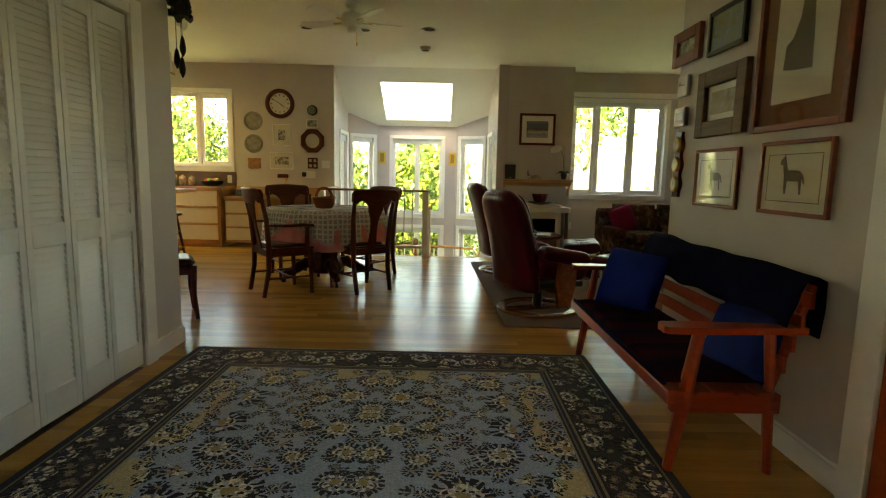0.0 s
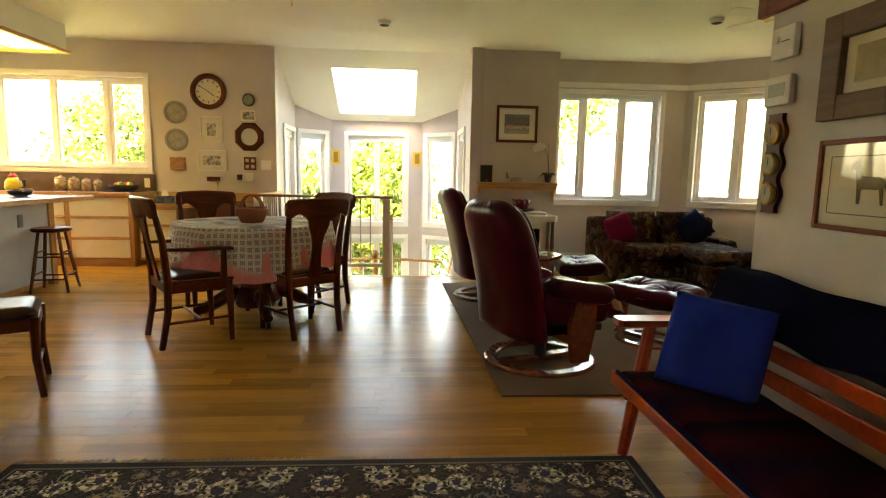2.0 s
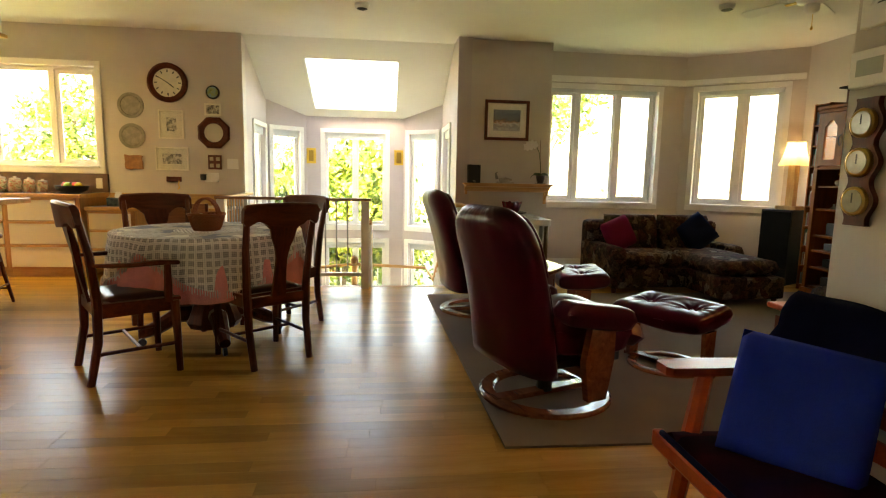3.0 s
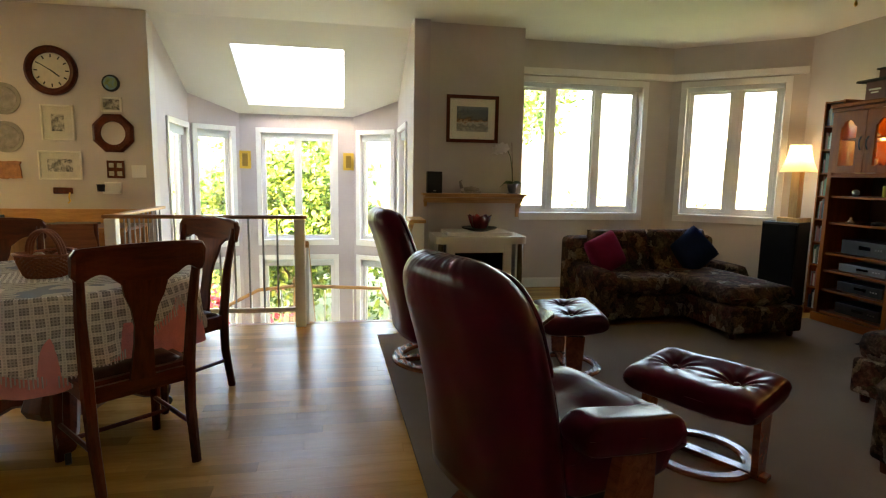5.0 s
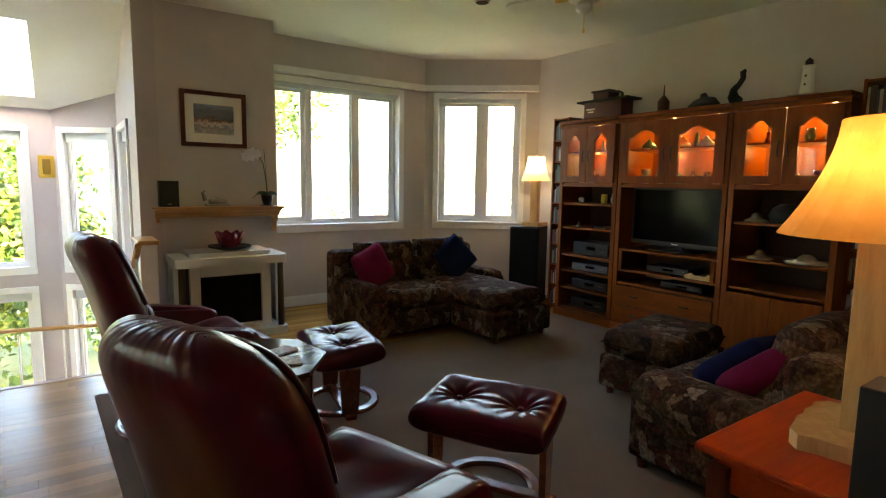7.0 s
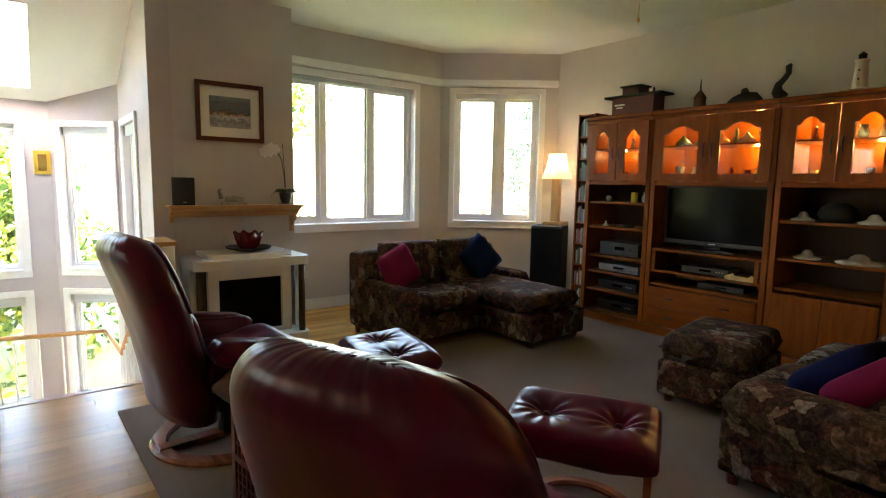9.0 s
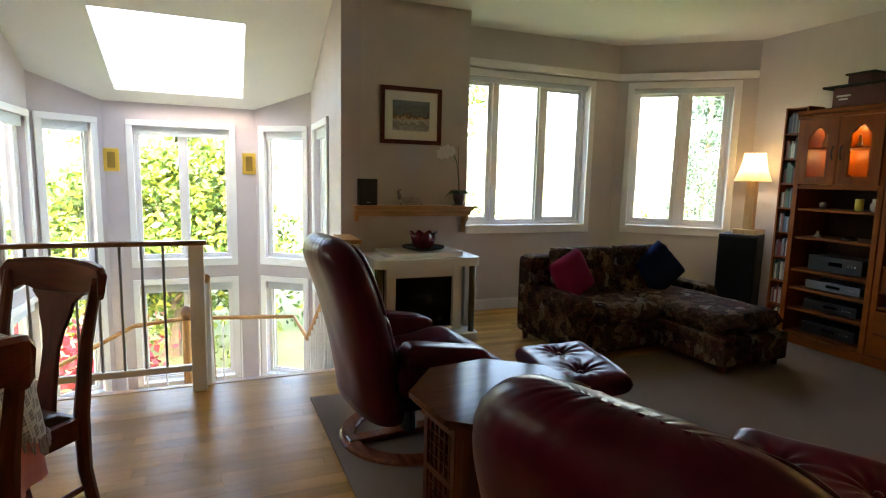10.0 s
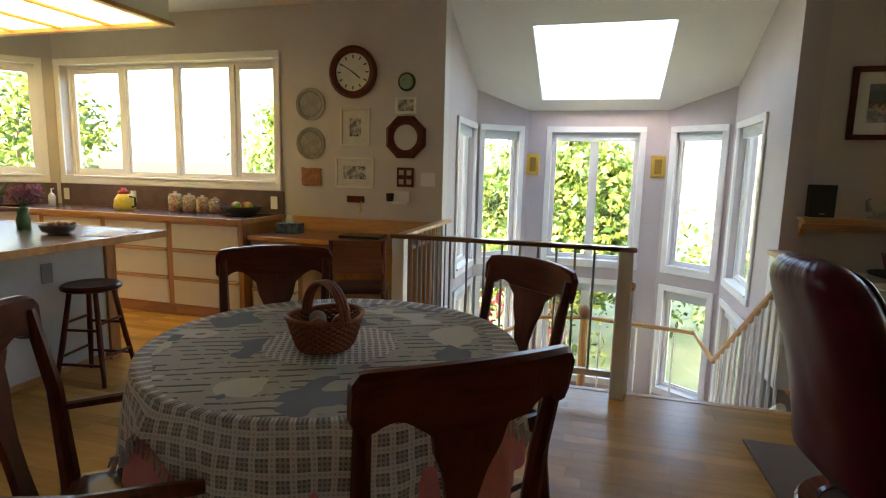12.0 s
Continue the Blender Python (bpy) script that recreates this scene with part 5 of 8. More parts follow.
# ---- sofas ----
def sofa(x, y, rz, mirror, w=1.62, chaise=True):
    """Faces local -y; origin at the back-left corner; a chaise at the +x end, or at the other end if mirrored."""
    t = thing("chaise_sofa" if chaise else "loveseat", "autumn-print upholstered loveseat with a chaise end" if chaise else "autumn-print upholstered loveseat beside the end table", "sofa", x, y, 0, rz, "printed sofas")
    f = (lambda a: w - a) if mirror else (lambda a: a)
    def bx(a, b, *r, **k):
        return B(min(f(a), f(b)), max(f(a), f(b)), *r, **k)
    part("base", bx(0.02, w - 0.02, -0.80, -0.06, 0.06, 0.26, 0.02), PRINT, t)
    if chaise:
        part("chaise_base", bx(w - 0.78, w - 0.10, -1.40, -0.803, 0.06, 0.27, 0.02), PRINT, t)
    bm = bx(0.0, w, -0.20, 0.0, 0.06, 0.72, 0.05)
    part("back_frame", bm, PRINT, t)
    for k in range(2):
        c = 0.16 + (w - 0.32) * (k + 0.5) / 2
        part("back_cushion", cushion((w - 0.32) / 2, 0.46, 0.20, 0.4, 14, m=pose(f(c), -0.26, 0.575, 78)), PRINT, t, smooth=True)
    part("arm", cushion(0.18, 0.86, 0.20, 0.3, 12, m=pose(f(0.09), -0.43, 0.385)), PRINT, t, smooth=True)
    part("arm_side", bx(0.02, 0.16, -0.84, -0.1, 0.06, 0.36, 0.02), PRINT, t)
    part("arm", cushion(0.18, 0.72, 0.17, 0.3, 12, m=pose(f(w - 0.09), -0.36, 0.40)), PRINT, t, smooth=True)
    part("arm_side", bx(w - 0.16, w - 0.02, -0.70, -0.1, 0.06, 0.36, 0.02), PRINT, t)
    feet = [(0.06, -0.78), (0.06, -0.08), (w - 0.06, -0.08)]
    if chaise:
        part("seat_cushion", cushion(w - 0.945, 0.70, 0.17, 0.28, 14, rough=0.006, m=pose(f((w - 0.615) / 2), -0.51, 0.345)), PRINT, t, smooth=True)
        part("chaise_cushion", cushion(0.69, 1.22, 0.17, 0.28, 16, rough=0.006, m=pose(f(w - 0.455), -0.80, 0.35)), PRINT, t, smooth=True)
        feet += [(w - 0.72, -1.34), (w - 0.16, -1.34)]
    else:
        for k in range(2):
            part("seat_cushion", cushion((w - 0.34) / 2, 0.74, 0.17, 0.28, 14, rough=0.006, m=pose(0.17 + (w - 0.34) * (k + 0.5) / 2, -0.53, 0.345)), PRINT, t, smooth=True)
        feet += [(w - 0.06, -0.78)]
    for a, b in feet:
        part("foot", T([(f(a), b, 0), (f(a), b, 0.07)], [0.022, 0.03], 10), DARKWOOD, t)
    return t


sofa(2.62, 9.79, 3, False)
sofa(2.80, 5.80, 0, True, 1.66, False).matrix_basis = pose(2.80 + 1.66, 5.80, 0, 0, 0, 180)
po = thing("upholstered_ottoman", "autumn-print upholstered ottoman in front of the loveseat", "ottoman", 3.86, 7.13, 0, 9)
part("base", B(-0.39, 0.39, -0.25, 0.25, 0.06, 0.27, 0.02), PRINT, po)
part("cushion", cushion(0.80, 0.53, 0.18, 0.28, 16, rough=0.006, m=pose(0, 0, 0.345)), PRINT, po, smooth=True)
for sx in (-0.33, 0.33):
    for sy in (-0.19, 0.19):
        part("foot", T([(sx, sy, 0), (sx, sy, 0.07)], [0.022, 0.03], 10), DARKWOOD, po)


def pillow(x, y, z, s, m, mat, label):
    p = thing("throw_pillow", label, "pillow", x, y, z)
    part("cover", cushion(s, s, 0.15, 0.5, 14, m=m), mat, p, smooth=True)


pillow(2.92, 9.42, 0.585, 0.36, pose(0, 0, 0, 72, 0, 12) @ pose(0, 0, 0, 0, 0, 20), MAGENTA, "magenta square pillow on the printed sofa")
pillow(3.86, 9.47, 0.60, 0.38, pose(0, 0, 0, 70, 0, -12) @ pose(0, 0, 0, 0, 0, 38), DKBLUE, "dark blue square pillow on the printed sofa")
pillow(3.16, 6.16, 0.535, 0.40, pose(0, 0, 0, -42, 0, -14) @ pose(0, 0, 0, 0, 0, 12), WINE, "dark magenta pillow on the loveseat")
pillow(3.24, 6.31, 0.525, 0.40, pose(0, 0, 0, -40, 0, -10) @ pose(0, 0, 0, 0, 0, 6), NAVY, "dark blue pillow leaning on a magenta one")

# carpet
cm = Mat("grey-brown cut pile", CARPETBASE, 0.97, Specular_IOR_Level=0.05)
cv = cm.coords()
cm.color(cm.mix(1.0, cm.ramp(cm.noise(cv, 1.3, 4), [(0.3, (0.175, 0.130, 0.098)), (0.7, (0.225, 0.168, 0.130))]), cm.ramp(cm.noise(cv, 260, 2), [(0.3, (0.7,) * 3), (0.7, (1.25,) * 3)]), "MULTIPLY"))
cm.bump(cm.noise(cv, 420, 2), 0.7, 0.003)
cp = thing("area_carpet", "grey-brown cut-pile carpet laid on the oak floor", "carpet")
bm = bmesh.new()
prism(bm, [(0.86, 5.875), (4.80, 5.80), (4.80, 9.02), (0.77, 8.97)], 0.001, 0.012)
part("carpet_sheet", bm, cm.m, cp)

# ---- end table with lamp ----
et = thing("end_table", "red-brown wooden end table with twisted legs", "end table", 2.365, 5.575, 0)
part("tabletop", B(-0.345, 0.335, -0.205, 0.30, 0.630, 0.655, 0.008), CHERRY, et)
part("apron", B(-0.30, 0.30, -0.18, 0.26, 0.53, 0.629, 0.004), CHERRY, et)
for sx in (-0.29, 0.29):
    for sy in (-0.16, 0.245):
        bm = bmesh.new()
        rings = []
        n, st = 12, 60
        for j in range(st + 1):
            z = 0.10 + 0.40 * j / st
            tw = j / st * math.tau * 3.5
            rings.append([bm.verts.new((sx + 0.009 * math.cos(tw) + 0.017 * math.cos(k * math.tau / n), sy + 0.009 * math.sin(tw) + 0.017 * math.sin(k * math.tau / n), z)) for k in range(n)])
        for p, q in zip(rings, rings[1:]):
            for k in range(n):
                bm.faces.new((p[k], p[(k + 1) % n], q[(k + 1) % n], q[k]))
        box(bm, sx - 0.028, sx + 0.028, sy - 0.028, sy + 0.028, 0.50, 0.60, 0.003)
        box(bm, sx - 0.026, sx + 0.026, sy - 0.026, sy + 0.026, 0.0, 0.10, 0.003)
        part("twisted_leg", bm, DARKWOOD, et)
PINE = wood("pale pine", (0.50, 0.30, 0.12), (0.68, 0.46, 0.21), 0.45, "z")
def shade_material(name, lo, hi):
    m = Mat(name, hi, 0.8)
    tr, mx = m.node("BsdfTranslucent"), m.node("MixShader")
    c = m.ramp(m.noise(m.coords(), 14, 4), [(0.3, lo), (0.7, hi)])
    link(m.nt, c, tr.inputs[0])
    m.color(c)
    mx.inputs[0].default_value = 0.6
    link(m.nt, m.b.outputs[0], mx.inputs[1])
    link(m.nt, tr.outputs[0], mx.inputs[2])
    link(m.nt, mx.outputs[0], m.nt.nodes["Material Output"].inputs[0])
    return m.m


SHADE = shade_material("parchment shade", (0.78, 0.42, 0.11), (0.86, 0.54, 0.18))
PALESHADE = shade_material("pale pleated shade", (0.80, 0.64, 0.38), (0.86, 0.72, 0.46))


def bulb_light(x, y, z, watts, r=0.035, color=(1.0, 0.62, 0.28)):
    d = bpy.data.lights.new("bulb", "POINT")
    d.energy, d.shadow_soft_size, d.color = watts, r, color
    o = new("bulb_light", d)
    o.location = (x, y, z)


def table_lamp(x, y, z, rz, base, col, h, rb, rt, sh, label, watts, panels=40, shade=None, glow=(1.0, 0.62, 0.28)):
    t = thing("table_lamp", label, "lamp", x, y, z, rz)
    bm = bmesh.new()
    rnd = random.Random(7)
    out = []
    for k in range(28):
        a = k * math.tau / 28
        c, s = math.cos(a), math.sin(a)
        q = max(abs(c), abs(s))
        out.append((base[0] / 2 * c / q * (1 + rnd.uniform(-0.05, 0.02)), base[1] / 2 * s / q * (1 + rnd.uniform(-0.05, 0.02))))
    prism(bm, out, 0.0, 0.042)
    part("base", bm, PINE, t)
    part("column", B(-col / 2, col / 2, -col / 2, col / 2, 0.042, h, 0.004), PINE, t)
    part("rod", T([(0, 0, h), (0, 0, h + 0.06)], 0.008, 8), BRASS, t)
    bm = bmesh.new()
    prof = []
    for k in range(9):
        f = k / 8
        prof.append((rb + (rt - rb) * (1 - (1 - f) ** 1.7), h - 0.03 + sh * f))
    n = panels
    rings = [[bm.verts.new((r * (1 + 0.008 * (k % 2)) * math.cos(k * math.tau / n), r * (1 + 0.008 * (k % 2)) * math.sin(k * math.tau / n), zz)) for k in range(n)] for r, zz in prof]
    for p, q in zip(rings, rings[1:]):
        for k in range(n):
            bm.faces.new((p[k], p[(k + 1) % n], q[(k + 1) % n], q[k]))
    part("shade", bm, shade or SHADE, t, "glowing parchment shade")
    bm = bmesh.new()
    bmesh.ops.create_uvsphere(bm, u_segments=16, v_segments=10, radius=0.03)
    bmesh.ops.translate(bm, vec=(0, 0, h + sh * 0.45), verts=bm.verts)
    em = Mat("lit bulb", (1, 0.8, 0.5), 0.5)
    em.b.inputs["Emission Color"].default_value = (*glow, 1)
    em.b.inputs["Emission Strength"].default_value = watts * 0.6
    part("bulb", bm, em.m, t)
    return t


table_lamp(2.385, 5.605, 0.656, 8, (0.34, 0.30), 0.105, 0.588, 0.245, 0.12, 0.30, "lit table lamp with pine column and parchment shade", 7.5)
bx_ = thing("small_speaker", "small black speaker on the end table", "speaker", 2.10, 5.46, 0.656, 0)
part("cabinet", B(-0.06, 0.06, -0.07, 0.07, 0, 0.26, 0.004), BLACKMATT, bx_)

CABX = wood("reddish oak", (0.16, 0.036, 0.004), (0.26, 0.070, 0.008), 0.35, "x")
# Backing darkened: the shade inside the open shelves is put into its colour.
CABSHADE = wood("dark backing with shelf shade", (0.030, 0.011, 0.005), (0.055, 0.020, 0.009), 0.6, "z")
CABZ = wood("reddish oak upright", (0.16, 0.036, 0.004), (0.26, 0.070, 0.008), 0.35, "z")
# ---- wall unit with television ----
for cab in (CABX, CABZ):
    cab.node_tree.nodes["Principled BSDF"].inputs["Specular IOR Level"].default_value = 0.16
UX0, UX1 = 4.86, 5.33       # front and back
unit_h = 1.97


def wall_unit(y1, y0, kind):
    """One section of the oak wall unit between y0 and y1, front at UX0."""
    w = y1 - y0
    t = thing("wall_unit", {"left": "oak wall unit section with open shelves and lit glass doors", "mid": "oak wall unit section holding a television under lit glass doors", "right": "oak wall unit section with shelves, cupboard and lit glass doors"}[kind], "cabinet", UX0, y1, 0, -90, "oak wall unit")
    # local: x runs along the front (towards -y), y goes back into the unit, z up
    D = UX1 - UX0
    e = 0.004
    for a, b in ((e, 0.045), (w - 0.045, w - e)):
        part("side_panel", B(a, b, 0.0, D, 0.0, unit_h - 0.07, 0.003), CABZ, t)
    part("back_panel", B(0.045, w - 0.045, D - 0.012, D, 1.35, unit_h - 0.07), CABZ, t)
    part("back_panel", B(0.045, w - 0.045, D - 0.012, D, 0.06, 1.35), CABSHADE, t, "dark back panel with shelf shade in its colour")
    part("plinth", B(0.0, w, -0.02, 0.012, 0.0, 0.075, 0.004), CABX, t)
    part("cornice", B(0.0, w, -0.035, D, unit_h - 0.035, unit_h, 0.008), CABX, t)
    part("cornice_moulding", B(0.0, w, -0.018, D, unit_h - 0.07, unit_h - 0.036, 0.006), CABX, t)
    part("shelf", B(0.046, w - 0.046, 0.02, D - 0.013, 1.34, 1.362, 0.002), CABX, t)
    part("light_rail", B(0.046, w - 0.046, -0.004, 0.018, 1.325, 1.345, 0.002), CABX, t)
    part("display_shelf", B(0.046, w - 0.046, 0.05, D - 0.013, 1.655, 1.668), CABX, t)
    # pair of arched glass doors
    for k in range(2):
        a = 0.03 + (w - 0.06) * k / 2 + 0.003
        b = 0.03 + (w - 0.06) * (k + 1) / 2 - 0.003
        z0, z1 = 1.365, unit_h - 0.075
        st = min(0.085, (b - a) * 0.26)
        n = 12
        arch = []
        mid, half = (a + b) / 2, (b - a) / 2 - st
        for i in range(n + 1):
            u = -1 + 2 * i / n
            s = 0.0 if abs(u) > 0.72 else 0.055 * math.cos(u / 0.72 * math.pi / 2) ** 0.6
            arch.append((mid + u * half, z1 - 0.13 + s))
        bm = bmesh.new()
        M = Matrix.Translation((0, 0.0, 0)) @ UPX
        prism(bm, [(a, z0), (a + st, z0), (a + st, z1), (a, z1)], 0.0, 0.022, M)
        prism(bm, [(b - st, z0), (b, z0), (b, z1), (b - st, z1)], 0.0, 0.022, M)
        prism(bm, [(a + st, z0), (b - st, z0), (b - st, z0 + 0.06), (a + st, z0 + 0.06)], 0.0, 0.022, M)
        for p, q in zip(arch, arch[1:]):
            prism(bm, [p, q, (q[0], z1), (p[0], z1)], 0.0, 0.022, M)
        d = part("door", bm, CABZ, t)
        pn = part("pane", B(a + st, b - st, -0.010, -0.007, z0 + 0.06, z1 - 0.07), GLASS, d)
        pn.visible_shadow = False
        xh = b - 0.03 if k == 0 else a + 0.03
        part("door_handle", T([(xh, -0.024, 1.56), (xh, -0.042, 1.59), (xh, -0.042, 1.64), (xh, -0.024, 1.67)], 0.006, 6), BLACK, d, "dark metal handle")
    if kind == "left":
        zs = [0.075, 0.28, 0.46, 0.62, 0.90, 1.14]
        for z in zs:
            part("shelf", B(0.046, w - 0.046, 0.03, D - 0.013, z, z + 0.02, 0.002), CABX, t)
    if kind == "right":
        for z in (0.56, 0.78, 1.06):
            part("shelf", B(0.046, w - 0.046, 0.03, D - 0.013, z, z + 0.02, 0.002), CABX, t)
        for k in range(2):
            a, b = 0.048 + (w - 0.096) * k / 2, 0.044 + (w - 0.096) * (k + 1) / 2
            part("cupboard_door", B(a, b, -0.018, 0.004, 0.08, 0.545, 0.005), CABZ, t)
    if kind == "mid":
        for z in (0.44, 0.56, 0.75):
            part("shelf", B(0.046, w - 0.046, 0.01, D - 0.013, z, z + 0.02, 0.002), CABX, t)
        part("media_frame", B(0.06, 0.09, 0.0, 0.05, 0.581, 0.749), CABX, t)
        part("media_frame", B(w - 0.09, w - 0.06, 0.0, 0.05, 0.581, 0.749), CABX, t)
        for z0, z1 in ((0.085, 0.25), (0.255, 0.43)):
            d = part("drawer", B(0.048, w - 0.048, -0.016, 0.004, z0, z1, 0.005), CABX, t)
            for c in (w * 0.25, w * 0.72):
                part("handle", T([(c - 0.035, -0.016, (z0 + z1) / 2), (c - 0.03, -0.034, (z0 + z1) / 2), (c + 0.03, -0.034, (z0 + z1) / 2), (c + 0.035, -0.016, (z0 + z1) / 2)], 0.006, 6), BLACK, d)
    return t


wall_unit(9.04, 8.33, "left")
wall_unit(8.328, 7.31, "mid")
wall_unit(7.308, 6.55, "right")
for yy, wts in ((8.55, 2.2), (8.85, 1.6), (8.05, 2.4), (7.60, 4.5), (7.12, 2.8), (6.78, 3.4)):
    bulb_light(5.22, yy, 1.86, wts * 0.060, 0.02, (1.0, 0.60, 0.20))
    bulb_light(5.22, yy, 1.62, wts * 0.048, 0.015, (1.0, 0.60, 0.20))
    bm = bmesh.new()
    lathe(bm, [(0.03, 0), (0.03, 0.02)], 14, (5.22, yy, 1.877))
    tagged(part("puck_light", bm, BRASS), "small cabinet puck light", "lamp", "cabinet lights")

tv = thing("television", "large black flat-screen television, switched off", "television", 5.02, 7.82, 0.771, -90)
part("bezel", B(-0.445, 0.445, 0.0, 0.07, 0.045, 0.56, 0.01), BLACK, tv)
part("screen", B(-0.415, 0.415, -0.003, -0.0005, 0.085, 0.535), SCREEN, tv, "glossy dark screen")
part("name_bar", B(-0.03, 0.03, -0.003, -0.0005, 0.062, 0.070), WHITEPL, tv)
part("stand", B(-0.22, 0.22, -0.06, 0.16, 0.0, 0.018, 0.005), BLACK, tv)
part("neck", B(-0.06, 0.06, 0.02, 0.06, 0.018, 0.06, 0.004), BLACK, tv)


def device(x, y, z, w, d, h, label, mat=BLACK, name="media_player"):
    t = thing(name, label, "electronics", x, y, z, -90)
    part("case", B(-w / 2, w / 2, 0, d, 0.006, h, 0.003), mat, t)
    part("display", B(-w * 0.1, w * 0.15, -0.002, -0.0004, h * 0.45, h * 0.7), SCREEN, t)
    for k in range(3):
        part("button", B(w * 0.25 + k * 0.025, w * 0.25 + 0.012 + k * 0.025, -0.004, -0.0004, h * 0.5, h * 0.62), STEEL, t)
    for s in (-1, 1):
        part("foot", B(s * w * 0.4 - 0.012, s * w * 0.4 + 0.012, 0.02, 0.05, 0, 0.006), BLACK, t)


SILVER = Mat("silver plastic", (0.15, 0.15, 0.155), 0.4, 0.4).m
device(4.95, 8.68, 0.481, 0.44, 0.26, 0.075, "silver video recorder on the shelf", SILVER)
device(4.95, 8.68, 0.301, 0.43, 0.26, 0.09, "black stereo receiver on the shelf")
device(4.95, 8.68, 0.641, 0.43, 0.26, 0.13, "black amplifier on the shelf")
device(4.95, 8.68, 0.096, 0.43, 0.26, 0.10, "black equipment on the lowest shelf")
device(4.96, 7.84, 0.581, 0.40, 0.24, 0.06, "black set-top box under the television")
device(4.96, 7.70, 0.461, 0.38, 0.24, 0.05, "black disc player under the television")
g = thing("small_tray", "pale wooden tray leaning below the television", "tray", 4.90, 7.50, 0.582, -90)
half = [(0.13, 0.0), (0.13, 0.03), (0.07, 0.055), (0.05, 0.035)]
bm = bmesh.new()
prism(bm, half + [(-a, b) for a, b in half[::-1]], 0.0, 0.015, UPX)
part("panel", bm, PINE, g)


def trinket(x, y, z, prof, mat, label, name="figurine", seg=14):
    t = thing(name, label, "ornament", x, y, z)
    part("body", lathe(bmesh.new(), prof, seg), mat, t, smooth=True)


CERAM = painted("pale glazed ceramic", (0.45, 0.40, 0.33), 0.25, 0.2, 25)
GREENGL = painted("green glazed ceramic", (0.10, 0.20, 0.10), 0.25, 0.3, 25)
REDGL = painted("dark red ceramic", (0.11, 0.008, 0.014), 0.2, 0.2, 15)
YELLOWTIN = painted("yellow tin", (0.60, 0.48, 0.08), 0.35, 0.15, 20)
JUG = [(0.02, 0), (0.035, 0.02), (0.04, 0.05), (0.025, 0.08), (0.03, 0.10)]
trinket(4.98, 8.56, 1.161, [(0.03, 0), (0.03, 0.09), (0.028, 0.095)], YELLOWTIN, "small yellow tin on the shelf", "tin")
trinket(4.98, 8.84, 1.161, [(0.015, 0), (0.03, 0.02), (0.03, 0.045), (0.01, 0.06)], CERAM, "small pale ceramic ornament")
trinket(4.98, 8.44, 1.161, JUG, CERAM, "small ceramic jug on the shelf")
trinket(4.98, 8.86, 0.921, [(0.03, 0), (0.035, 0.01), (0.01, 0.03), (0.012, 0.05)], CERAM, "small pale ornament on the open shelf")
trinket(4.98, 8.60, 0.921, [(0.05, 0), (0.055, 0.015), (0.02, 0.035)], BLACKMATT, "small dark dish on the shelf")
rnd = random.Random(21)
for y0, y1 in ((8.96, 8.40), (8.22, 7.42), (7.20, 6.64)):
    for z in (1.362, 1.669):
        y = y0 - 0.06
        while y > y1:
            s = rnd.uniform(0.7, 1.3)
            m = rnd.choice((CERAM, GREENGL, REDGL, BRASS, CERAM))
            pr = rnd.choice((JUG, [(0.03, 0), (0.012, 0.02), (0.01, 0.05), (0.03, 0.07), (0.034, 0.11)], [(0.05, 0), (0.06, 0.02), (0.055, 0.03), (0.02, 0.06), (0.01, 0.08)], [(0.02, 0), (0.03, 0.03), (0.012, 0.07), (0.02, 0.10), (0.006, 0.13)]))
            trinket(5.05 + rnd.uniform(-0.03, 0.06), y, z, [(a * s, b * s) for a, b in pr], m, "small collectible in the lit cabinet", "figurine", 12)
            y -= rnd.uniform(0.09, 0.16)
for y, z, s in ((7.15, 1.081, 1.3), (6.72, 1.081, 1.5), (7.10, 0.801, 1.4), (6.78, 0.801, 2.2)):
    trinket(5.0, y, z, [(0.06 * s, 0), (0.065 * s, 0.012), (0.03 * s, 0.03), (0.025 * s, 0.05), (0.012 * s, 0.07)], CERAM, "pale figurine on an open shelf")
trinket(5.05, 6.95, 1.081, [(0.10, 0), (0.13, 0.05), (0.10, 0.11), (0.05, 0.14)], BLACKMATT, "dark round pot on the shelf", "pot")


def media_rack(y0, y1, x0, label, h=2.03, n=8, seed=1):
    t = thing("media_rack", label, "shelf", x0, y1, 0, -90)
    w, D = y1 - y0, 0.20
    for a, b in ((0.0, 0.018), (w - 0.018, w)):
        part("side_panel", B(a, b, 0, D, 0, h, 0.002), CABZ, t)
    part("back_panel", B(0.018, w - 0.018, D - 0.008, D, 0.0, h), CABZ, t)
    rnd = random.Random(seed)
    for k in range(n + 1):
        z = 0.05 + (h - 0.07) * k / n
        part("shelf", B(0.018, w - 0.018, 0.0, D - 0.008, z, z + 0.014, 0.001), CABX, t)
        if k < n:
            x = 0.02
            while x < w - 0.04:
                tw = rnd.uniform(0.011, 0.022)
                hh = rnd.uniform(0.55, 0.85) * (h - 0.07) / n
                b = thing("case_spine", "disc case standing in the media rack", "disc case", x0 + 0.02, y1 - x - tw / 2, z + 0.0145, -90, "discs in the rack")
                part("case", B(-tw / 2 + 0.0006, tw / 2 - 0.0006, 0, 0.13, 0, hh), rnd.choice(SPINES), b)
                x += tw
    return t


